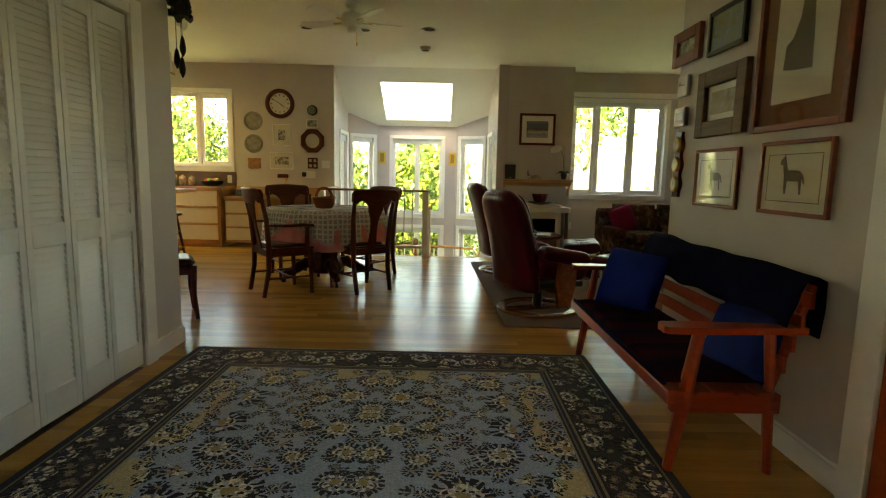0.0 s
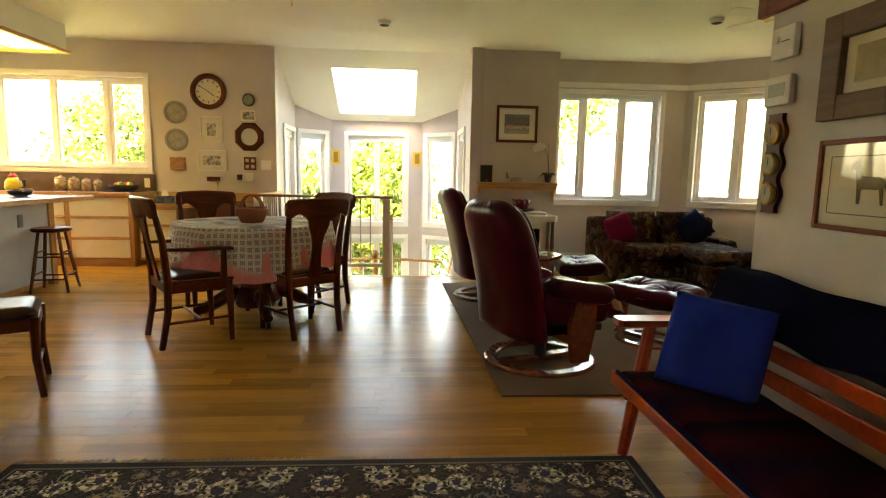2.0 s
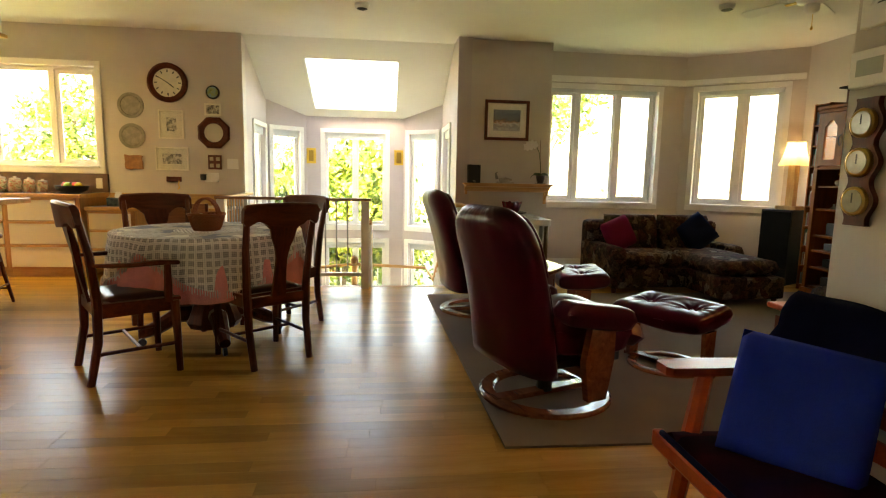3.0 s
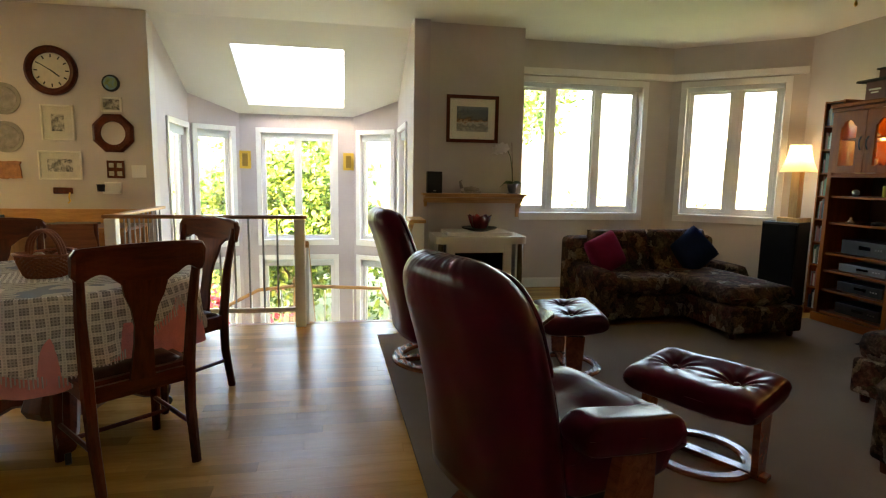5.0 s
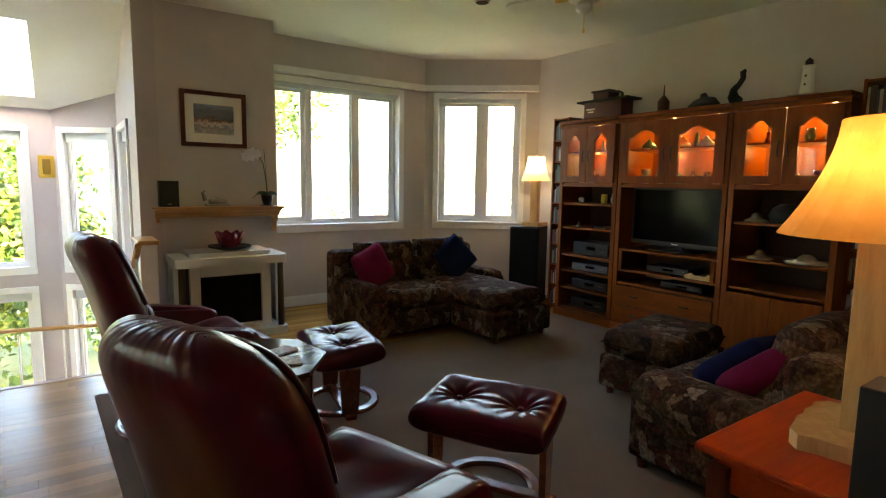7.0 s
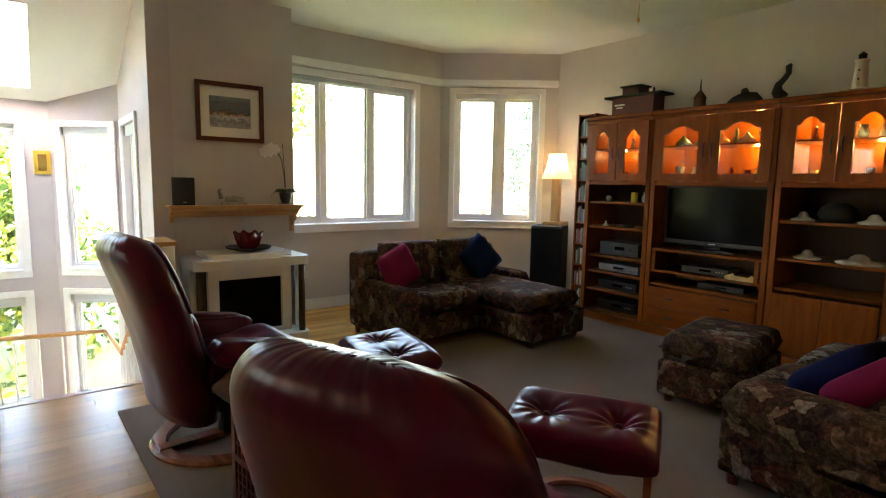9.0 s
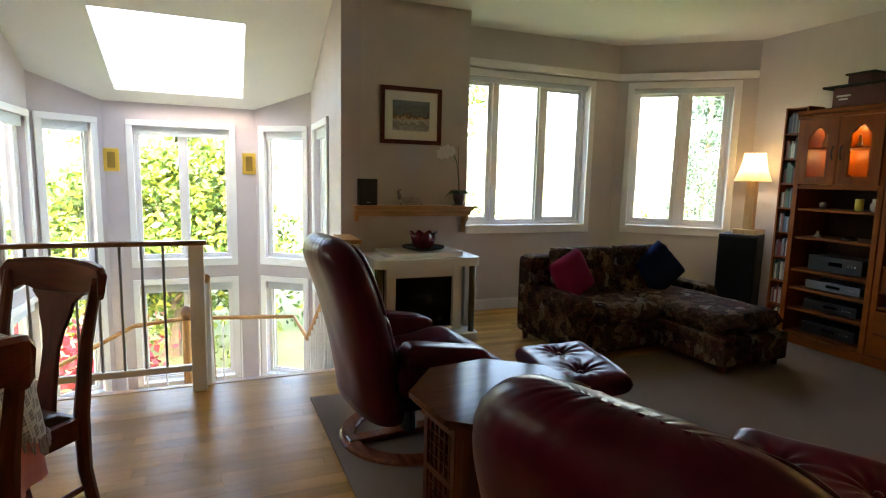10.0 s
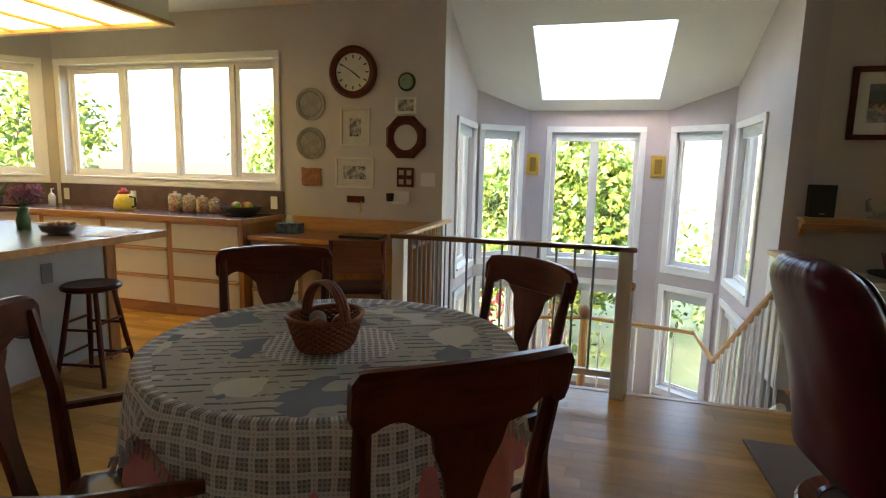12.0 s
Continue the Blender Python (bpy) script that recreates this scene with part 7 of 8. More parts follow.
for k, (dx, dy, c) in enumerate(((-0.07, 0, (0.5, 0.06, 0.03)), (0.02, 0.03, (0.55, 0.05, 0.04)), (0.08, -0.02, (0.5, 0.4, 0.05)), (-0.02, -0.05, (0.25, 0.4, 0.06)))):
    f = thing("apple", "shiny apple in the dark bowl", "fruit", -3.16 + dx, 10.30 + dy, 0.985)
    bm = bmesh.new()
    bmesh.ops.create_uvsphere(bm, u_segments=16, v_segments=10, radius=0.04)
    part("flesh", bm, painted("apple skin", c, 0.25, 0.3, 25), f, smooth=True)
g = thing("kettle", "yellow kettle with a red lid on the counter", "kettle", -4.42, 10.22, 0.903)
part("body", lathe(bmesh.new(), [(0.085, 0), (0.095, 0.02), (0.085, 0.10), (0.05, 0.15)], 24), YELLOWTIN, g, smooth=True)
part("lid", lathe(bmesh.new(), [(0.05, 0.151), (0.045, 0.18), (0.02, 0.19), (0.022, 0.21)], 18), painted("red enamel", (0.5, 0.02, 0.02), 0.3), g, "red enamel lid", True)
part("handle", T([(0.07, 0, 0.13), (0.13, 0, 0.12), (0.13, 0, 0.04), (0.09, 0, 0.03)], 0.010, 8), BLACK, g)
for x, nm in ((-4.62, "power_outlet"), (-2.98, "power_outlet"), (-5.50, "power_outlet")):
    g = tagged(new(nm), "white outlet on the dark splashback", "outlet", kind="structure")
    part("cover_plate", B(x - 0.035, x + 0.035, 10.530, 10.537, 0.95, 1.07, 0.002), WHITEPL, g)
g = thing("soap_bottle", "clear plastic soap bottle with pump", "bottle", -5.36, 10.25, 0.903)
part("bottle", lathe(bmesh.new(), [(0.03, 0), (0.032, 0.10), (0.012, 0.13)], 16), WHITEPL, g, smooth=True)
part("pump", T([(0, 0, 0.13), (0, 0, 0.17), (0.03, 0, 0.17)], 0.006, 8), WHITEPL, g)
vs_ = thing("flower_vase", "glass vase of pale mauve flowers on the island", "vase", -3.72, 8.72, 0.901)
part("vase", lathe(bmesh.new(), [(0.04, 0), (0.045, 0.05), (0.03, 0.10), (0.04, 0.14)], 20), GREENGL, vs_, smooth=True)
MAUVE = painted("mauve petals", (0.52, 0.30, 0.42), 0.7, 0.3, 40)
rnd = random.Random(14)
for k in range(12):
    a, r = rnd.uniform(0, math.tau), rnd.uniform(0.01, 0.10)
    c = Vector((r * math.cos(a), r * math.sin(a), 0.235 + rnd.uniform(-0.02, 0.03)))
    part("stem", T([(0, 0, 0.12), tuple(c)], 0.003, 5), LEAF, vs_)
    bm = bmesh.new()
    for i in range(40):
        d = Vector((rnd.gauss(0, 1), rnd.gauss(0, 1), rnd.gauss(0, 1))).normalized()
        e = d.cross(Vector((0.3, 0.5, 0.8))).normalized()
        q = c + d * 0.036
        bm.faces.new([bm.verts.new(p) for p in (q - e * 0.018, q + d * 0.016, q + e * 0.018, q - d * 0.008)])
    part("bloom", bm, MAUVE, vs_)
g = thing("nut_bowl", "grey bowl of nuts on the island", "bowl", -3.30, 8.62, 0.901)
part("bowl", lathe(bmesh.new(), [(0.05, 0), (0.09, 0.02), (0.105, 0.06), (0.10, 0.06), (0.08, 0.028)], 26), painted("grey stoneware", (0.10, 0.10, 0.11), 0.3), g, smooth=True)
for k in range(9):
    f = thing("nut", "brown nut in the grey bowl", "nut", -3.30 + rnd.uniform(-0.06, 0.06), 8.62 + rnd.uniform(-0.06, 0.06), 0.955, 0, "nuts in the bowl")
    bm = bmesh.new()
    bmesh.ops.create_uvsphere(bm, u_segments=10, v_segments=8, radius=0.02)
    part("shell", bm, WICKER, f, smooth=True)
g = thing("paper_sheet", "white sheet of paper on the island", "paper", -3.02, 8.76, 0.9015, 15)
part("sheet", B(-0.11, 0.11, -0.15, 0.15, 0, 0.0015), painted("white paper", (0.8, 0.8, 0.8), 0.8), g)
g = thing("tissue_box", "dark blue patterned tissue box on the desk", "box", -2.66, 10.28, 0.766, 10)
part("carton", B(-0.11, 0.11, -0.06, 0.06, 0, 0.09, 0.003), art("blue carton", [(0.4, (0.02, 0.04, 0.09)), (0.6, (0.10, 0.16, 0.22))], 20), g)
part("tissue", cushion(0.08, 0.03, 0.10, 0.6, 6, m=pose(0, 0, 0.11)), painted("tissue", (0.75, 0.75, 0.75), 0.9), g, smooth=True)
g = thing("laptop", "closed dark laptop lying on the desk", "laptop", -1.95, 10.28, 0.766, 4)
part("case", B(-0.18, 0.18, -0.12, 0.12, 0, 0.022, 0.004), BLACK, g)
for k, (x, y, z, s) in enumerate(((-5.62, 9.86, 0.903, 1.0),)):
    pl = thing("potted_plant", "small dark potted plant by the angled window", "plant", -5.75, 9.98, 0.903)
    part("pot", lathe(bmesh.new(), [(0.05, 0), (0.065, 0.09), (0.06, 0.09)], 18), BLACKMATT, pl, smooth=True)
    bm = bmesh.new()
    for i in range(60):
        d = Vector((rnd.gauss(0, 1), rnd.gauss(0, 1), abs(rnd.gauss(0, 1)))).normalized()
        e = d.cross(Vector((0.2, 0.7, 0.3))).normalized()
        q = Vector((0, 0, 0.10)) + d * rnd.uniform(0.04, 0.15)
        bm.faces.new([bm.verts.new(p) for p in (q - e * 0.015, q + d * 0.03, q + e * 0.015, q - d * 0.02)])
    part("foliage", bm, LEAF, pl)

# ---- things on the kitchen wall; face y = yK ----
def disc(name, label, x, z, prof, mats, cat, seg=40):
    t = thing(name, label, cat)
    t.matrix_basis = Matrix.Translation((x, yK - 0.001, z)) @ Matrix.Rotation(radians(90), 4, "X")
    for i, (nm, pr, m) in enumerate(zip(("rim", "face", "centre"), prof, mats)):
        part(nm, lathe(bmesh.new(), pr, seg), m, t, smooth=False)
    return t


IVORY = painted("ivory dial", (0.68, 0.65, 0.54), 0.5, 0.08, 12)
PEWTER = painted("pewter", (0.24, 0.23, 0.20), 0.4, 0.2, 18)
PEWTER2 = art("engraved pewter", [(0.3, (0.16, 0.15, 0.13)), (0.7, (0.33, 0.31, 0.27))], 16, 0.4)
ck = disc("wall_clock", "round wall clock with a dark wooden rim and ivory dial", -2.17, 2.19, ([(0.225, 0), (0.225, 0.03), (0.20, 0.045), (0.165, 0.03), (0.16, 0.0)], [(0.164, 0.001), (0.164, 0.012)]), (DARKWOOD, IVORY), "clock")
for k in range(12):
    a = k * math.tau / 12
    part("hour_mark", B(-0.006, 0.006, 0.118, 0.148, 0.0125, 0.014, 0, pose(0, 0, 0, 0, 0, -math.degrees(a))), BLACK, ck)
part("hour_hand", B(-0.006, 0.006, -0.01, 0.085, 0.0145, 0.017, 0, pose(0, 0, 0, 0, 0, -128)), BLACK, ck)
part("minute_hand", B(-0.004, 0.004, -0.015, 0.13, 0.0175, 0.020, 0, pose(0, 0, 0, 0, 0, 58)), BLACK, ck)
for z in (1.92, 1.57):
    disc("pewter_plate", "round pewter plate hung on the wall", -2.595, z, ([(0.145, 0), (0.145, 0.012), (0.115, 0.008), (0.11, 0.0)], [(0.112, 0.001), (0.110, 0.006)]), (PEWTER, PEWTER2), "plate")
disc("painted_ball_plate", "small round painted plaque", -1.67, 2.10, ([(0.08, 0), (0.078, 0.012), (0.06, 0.018)], [(0.062, 0.018), (0.04, 0.022)]), (BLACKMATT, ART_LAND), "plaque", 28)
oct_ = disc("octagonal_plaque", "octagonal dark wooden frame around a pale round centre", -1.67, 1.63, ([(0.195, 0), (0.195, 0.025), (0.17, 0.04), (0.13, 0.03), (0.125, 0.0)],), (DARKWOOD,), "plaque", 8)
oct_.matrix_basis = oct_.matrix_basis @ Matrix.Rotation(radians(22.5), 4, "Z")
part("inner_ring", lathe(bmesh.new(), [(0.128, 0.028), (0.128, 0.034), (0.112, 0.034), (0.108, 0.012)], 40, caps=False), DARKWOOD, oct_)
part("centre_plate", lathe(bmesh.new(), [(0.11, 0.014), (0.109, 0.016)], 40), painted("pale glazed centre", (0.62, 0.60, 0.54), 0.2), oct_, "pale round centre")
KG = "pictures on the kitchen wall"
WF = painted("ivory frame", (0.76, 0.73, 0.64), 0.5)
picture(on_back(-2.15, yK, 1.715), 0.285, 0.335, 0.018, WF, "small etching in an ivory frame with wide mount", IVORY, 0.07, ART_GREY, None, 0.02, group=KG)
picture(on_back(-2.155, yK, 1.315), 0.375, 0.275, 0.018, WF, "small landscape etching in an ivory frame", IVORY, 0.06, ART_GREY, None, 0.02, group=KG)
picture(on_back(-1.675, yK, 1.90), 0.19, 0.14, 0.022, WF, "tiny framed landscape with a pale frame", None, 0.0, ART_GREY, None, 0.018, group=KG)
g = thing("clay_plaque", "rough terracotta plaque hung on the wall", "plaque", -2.59, yK - 0.001, 1.265)
bm = bmesh.new()
rnd = random.Random(9)
prism(bm, [(0.10 * c / max(abs(c), abs(s)) * rnd.uniform(0.9, 1.05), 0.085 * s / max(abs(c), abs(s)) * rnd.uniform(0.9, 1.05)) for c, s in [(math.cos(k * math.tau / 24), math.sin(k * math.tau / 24)) for k in range(24)]], 0.0, 0.018, UPX)
part("slab", bm, painted("terracotta", (0.36, 0.16, 0.07), 0.8, 0.3, 25, 0.4), g)
g = thing("cross_plaque", "dark square plaque with a pale cross pattern", "plaque", -1.67, yK - 0.001, 1.285)
part("board", B(-0.078, 0.078, -0.014, 0, -0.085, 0.085, 0.002), DARKWOOD, g)
for s in (-1, 1):
    for u in (-1, 1):
        part("inlay", B(s * 0.036 - 0.022, s * 0.036 + 0.022, -0.017, -0.0145, u * 0.040 - 0.022, u * 0.040 + 0.022, 0.001), CERAM, g)
g = tagged(new("light_switch"), "white double light switch plate", "switch", kind="structure")
part("cover_plate", B(-1.53, -1.40, yK - 0.008, yK - 0.001, 1.21, 1.33, 0.002), WHITEPL, g)
g = thing("key_rack", "small dark carved key rack", "rack", -2.145, yK - 0.001, 1.075)
part("rack", B(-0.085, 0.085, -0.02, 0, -0.03, 0.03, 0.006), DARKWOOD, g)
part("hook", T([(0.06, -0.02, -0.02), (0.06, -0.04, -0.06), (0.06, -0.02, -0.10), (0.04, -0.02, -0.12)], 0.008, 6), BRASS, g)
g = thing("wall_telephone_shelf", "small white wall bracket with a dark cup", "shelf", -1.72, yK - 0.001, 1.09)
part("bracket", B(-0.06, 0.09, -0.06, 0, -0.04, -0.02, 0.003), WHITEPL, g)
part("plate", B(-0.06, 0.09, -0.012, 0, -0.02, 0.07, 0.003), WHITEPL, g)
part("cup", lathe(bmesh.new(), [(0.03, -0.019), (0.036, 0.05), (0.033, 0.05)], 16, (-0.08, -0.04, 0)), BLACKMATT, g)

# ---- ceiling things ----
PANEL = Mat("lit acrylic panel", (0.9, 0.85, 0.6), 0.5)
PANEL.b.inputs["Emission Color"].default_value = (1.0, 0.78, 0.27, 1)
PANEL.b.inputs["Emission Strength"].default_value = 0.33
KL = (-5.75, -3.50, 8.85, 9.88)
kl = thing("kitchen_light_box", "dropped ceiling light box with lit acrylic panels in oak strips", "ceiling light")
bm = bmesh.new()
z0, z1 = 2.505, CEILZ - 0.002
for a, b, c, d in ((KL[0], KL[1], KL[2], KL[2] + 0.02), (KL[0], KL[1], KL[3] - 0.02, KL[3]), (KL[0], KL[0] + 0.02, KL[2] + 0.02, KL[3] - 0.02), (KL[1] - 0.02, KL[1], KL[2] + 0.02, KL[3] - 0.02)):
    box(bm, a, b, c, d, z0, z1)
part("soffit", bm, CEIL, kl)
bm = bmesh.new()
for a, b, c, d in ((KL[0] - 0.03, KL[1] + 0.03, KL[2] - 0.03, KL[2] + 0.03), (KL[0] - 0.03, KL[1] + 0.03, KL[3] - 0.03, KL[3] + 0.03), (KL[0] - 0.03, KL[0] + 0.03, KL[2] + 0.03, KL[3] - 0.03), (KL[1] - 0.03, KL[1] + 0.03, KL[2] + 0.03, KL[3] - 0.03)):
    box(bm, a, b, c, d, z0 - 0.035, z0 - 0.001, 0.003)
part("oak_rim", bm, OAK, kl)
nx = 4
for i in range(nx):
    a = KL[0] + 0.03 + (KL[1] - KL[0] - 0.06) * i / nx
    b = KL[0] + 0.03 + (KL[1] - KL[0] - 0.06) * (i + 1) / nx
    part("acrylic_panel", B(a + 0.012, b - 0.012, KL[2] + 0.03, KL[3] - 0.03, z0 + 0.0, z0 + 0.006), PANEL.m, kl, "glowing warm acrylic panel")
    if i:
        part("oak_strip", B(a - 0.014, a + 0.014, KL[2] + 0.03, KL[3] - 0.03, z0 - 0.02, z0 + 0.004, 0.002), OAK, kl)


def ceiling_fan(x, y, rz, drop, label):
    t = thing("ceiling_fan", label, "fan", x, y, CEILZ, rz, "ceiling fans")
    part("canopy", lathe(bmesh.new(), [(0.02, -0.06), (0.06, -0.04), (0.07, -0.001)], 24), WHITEPL, t, smooth=True)
    part("rod", T([(0, 0, -0.05), (0, 0, -drop)], 0.012, 10), WHITEPL, t)
    part("motor", lathe(bmesh.new(), [(0.05, -drop - 0.12), (0.10, -drop - 0.10), (0.115, -drop - 0.05), (0.09, -drop), (0.03, -drop + 0.01)], 28), WHITEPL, t, smooth=True)
    part("switch_housing", lathe(bmesh.new(), [(0.03, -drop - 0.18), (0.05, -drop - 0.16), (0.05, -drop - 0.12)], 20), WHITEPL, t, smooth=True)
    part("pull_chain", T([(0.04, 0, -drop - 0.16), (0.045, 0, -drop - 0.27)], 0.0025, 5), BRASS, t)
    bm = bmesh.new()
    lathe(bm, [(0.004, -0.02), (0.010, -0.01), (0.006, 0.01)], 8, (0.045, 0, -drop - 0.275))
    part("chain_knob", bm, BRASS, t)
    for k in range(5):
        a = math.degrees(k * math.tau / 5)
        m = pose(0, 0, -drop - 0.08, 0, 0, a) @ pose(0, 0, 0, 11, 0, 0)
        part("blade_iron", B(0.09, 0.20, -0.015, 0.015, -0.004, 0.004, 0.002, m), BRASS, t)
        bm = bmesh.new()
        o = [(0.17, -0.045), (0.50, -0.065), (0.54, -0.045), (0.55, 0.0), (0.54, 0.045), (0.50, 0.065), (0.17, 0.045)]
        prism(bm, o, 0.004, 0.012, m)
        part("blade", bm, WHITEPL, t)
    return t


ceiling_fan(-0.55, 7.42, 18, 0.10, "white five-blade ceiling fan over the dining area, at rest")
ceiling_fan(3.50, 7.62, 40, 0.17, "white five-blade ceiling fan over the living room, at rest")
for x, y in ((-1.22, 8.36), (0.19, 8.32), (-0.56, 8.40)):
    g = thing("recessed_downlight", "unlit recessed downlight with a white trim ring", "downlight", x, y, CEILZ, 0, "recessed downlights")
    part("trim_ring", lathe(bmesh.new(), [(0.055, -0.004), (0.085, -0.006), (0.09, -0.001)], 28), WHITEPL, g)
    part("baffle", lathe(bmesh.new(), [(0.062, -0.0075), (0.060, -0.0065)], 28), BLACKMATT, g)
for x, y in ((0.12, 9.20), (3.46, 8.62)):
    g = thing("smoke_detector", "round white smoke detector on the ceiling", "detector", x, y, CEILZ)
    part("case", lathe(bmesh.new(), [(0.05, -0.045), (0.062, -0.035), (0.07, -0.001)], 28), WHITEPL, g, smooth=True)
    part("vent_ring", lathe(bmesh.new(), [(0.051, -0.0455), (0.040, -0.050)], 28), BLACKMATT, g)
GILT = Mat("bright gilt", (0.80, 0.54, 0.10), 0.42, 0.55).m
for x in (-0.75, 0.575):
    g = thing("wall_sconce", "square brass wall sconce with a dark relief", "sconce", x, yN - 0.001, 1.445)
    part("backplate", B(-0.07, 0.07, -0.02, 0, -0.115, 0.115, 0.004), GILT, g)
    part("relief", B(-0.035, 0.035, -0.035, -0.021, -0.08, 0.08, 0.006), Mat("dark brass", (0.42, 0.26, 0.06), 0.4, 0.6).m, g)
g = thing("track_spotlight", "small white ceiling spotlight over the kitchen", "spotlight", -2.45, 7.9, CEILZ)
part("base", lathe(bmesh.new(), [(0.05, -0.02), (0.05, -0.001)], 20), WHITEPL, g)
part("arm", T([(0, 0, -0.02), (0, 0, -0.09)], 0.008, 8), WHITEPL, g)
part("head", T([(-0.04, 0, -0.09), (0.05, 0, -0.13)], [0.035, 0.05], 16), WHITEPL, g)

# ---- stairwell ----
def white_post(x, y, z0, z1, name="newel_post", w=0.042):
    p = B(x - w, x + w, y - w, y + w, z0, z1, 0.006)
    return p


IRON = painted("grey painted baluster", (0.30, 0.30, 0.31), 0.4)
RAILWOOD = wood("dark handrail", (0.16, 0.06, 0.025), (0.30, 0.13, 0.05), 0.3, "x", 1.0, 0.2)
rl = thing("stair_guard_rail", "guard rail with wooden cap, white posts and thin grey balusters", "railing")
part("newel_post", white_post(0.15, 9.335, 0.0, 0.905), TRIM, rl)
part("newel_post", white_post(-1.27, 9.335, 0.0, 0.905), TRIM, rl)
part("cap_rail", B(-1.33, 0.21, 9.30, 9.37, 0.906, 0.935, 0.008), RAILWOOD, rl)
part("bottom_rail", B(-1.228, 0.108, 9.318, 9.352, 0.125, 0.165, 0.003), TRIM, rl)
part("side_cap", B(-1.305, -1.235, 9.371, 10.555, 0.906, 0.935, 0.008), OAK, rl, "lighter oak cap")
part("bottom_rail", B(-1.287, -1.253, 9.378, 10.55, 0.125, 0.165, 0.003), TRIM, rl)
k = 0
x = -1.15
while x < 0.08:
    part("baluster", T([(x, 9.335, 0.165), (x, 9.335, 0.906)], 0.0075, 8), IRON, rl)
    x += 0.112
y = 9.47
while y < 10.52:
    part("baluster", T([(-1.27, y, 0.165), (-1.27, y, 0.906)], 0.0075, 8), IRON, rl)
    y += 0.112
st = thing("staircase", "oak staircase going down to a landing", "stairs")
for k in range(6):
    y0 = 9.44 + k * 0.245
    z = -0.18 * (k + 1)
    part("tread", B(0.22, xR - 0.01, y0 - 0.02, y0 + 0.245, z - 0.03, z, 0.006), OAK, st)
    part("riser", B(0.22, xR - 0.01, y0 - 0.02, y0 - 0.002, z - 0.15, z - 0.031), TRIM, st)
    part("riser", B(0.22, xR - 0.01, y0 - 0.015, y0, z, z + 0.149), TRIM, st)
part("landing", B(xL + 0.01, xR - 0.01, 10.915, yN - 0.01, -1.16, -1.10), OAK, st)
hr = thing("stair_handrail", "light oak handrail with white balusters round the stairwell", "railing")
A, Bp, Cp, Dp = (1.10, 9.50, 0.86), (1.03, 11.02, -0.24), (0.98, 11.72, -0.19), (-0.08, 11.75, -0.14)
part("rail", T([A, Bp], 0.024, 10), OAK, hr)
part("rail", T([Bp, Cp, Dp], 0.022, 10), OAK, hr)
part("rail", T([Dp, (-0.55, 11.72, -0.18), (-1.20, 11.60, -0.50)], 0.022, 10), OAK, hr)
for k in range(1, 13):
    f = k / 13
    x, y, z = (A[i] + (Bp[i] - A[i]) * f for i in range(3))
    part("baluster", T([(x, y, z - 0.82), (x, y, z)], 0.011, 8), TRIM, hr)
part("stringer", T([(A[0], A[1], A[2] - 0.86), (Bp[0], Bp[1], Bp[2] - 0.86)], 0.03, 8), TRIM, hr)
part("bottom_rail", T([(0.98, 11.72, -0.95), (-1.2, 11.72, -0.95)], 0.02, 8), TRIM, hr)
for k in range(1, 12):
    x = 0.98 - 2.15 * k / 12
    part("baluster", T([(x, 11.73, -0.95), (x, 11.73, -0.2 if x > -0.55 else -0.2 + (x + 0.55) * 0.45)], 0.009, 8), TRIM, hr)
part("newel_post", T([(-0.08, 11.75, -1.10), (-0.08, 11.75, -0.16)], 0.042, 12), OAKZ, hr)
part("newel_ball", lathe(bmesh.new(), [(0.03, -0.15), (0.05, -0.13), (0.06, -0.08), (0.045, -0.03), (0.01, -0.01)], 16, (-0.08, 11.75, 0)), RAILWOOD, hr, "turned finial", True)
sd = thing("stair_side_panel", "white stair side panel with an oak handrail below the guard rail", "railing")
bm = bmesh.new()
prism(bm, [(9.39, -0.75), (9.39, 0.66), (10.36, -0.36), (10.36, -1.05)], 0.185, 0.215, UPY)
part("panel", bm, TRIM, sd)
part("rail", T([(0.20, 9.38, 0.70), (0.20, 10.38, -0.35)], 0.022, 10), OAK, sd, "oak handrail")
pw = thing("stair_post", "white stair post with an oak cap by the chimney", "post", 1.20, 9.86, 0)
part("post", B(-0.06, 0.06, -0.05, 0.33, 0.0, 0.83, 0.005), TRIM, pw)
part("cap", B(-0.075, 0.075, -0.07, 0.34, 0.831, 0.865, 0.008), OAK, pw)

# ---- outside: trees and shrubs ----
lf = Mat("sunlit leaf", (0.09, 0.14, 0.025), 0.55)
lt, lm = lf.node("BsdfTranslucent"), lf.node("MixShader")
lcol = lf.ramp(lf.node("NewGeometry").outputs["Random Per Island"], [(0.0, (0.012, 0.034, 0.008)), (0.35, (0.045, 0.095, 0.014)), (0.7, (0.15, 0.21, 0.03)), (1.0, (0.32, 0.33, 0.06))])
lf.color(lcol)
link(lf.nt, lcol, lt.inputs[0])
lm.inputs[0].default_value = 0.45
link(lf.nt, lf.b.outputs[0], lm.inputs[1])
link(lf.nt, lt.outputs[0], lm.inputs[2])
link(lf.nt, lm.outputs[0], lf.nt.nodes["Material Output"].inputs[0])
red_leaf = painted("red maple leaf", (0.42, 0.035, 0.05), 0.6, 0.5, 8)
BARK = painted("grey-brown bark", (0.12, 0.09, 0.065), 0.9, 0.3, 12, 0.6, 40)
NEEDLE = painted("conifer needles", (0.03, 0.07, 0.05), 0.7, 0.4, 6)


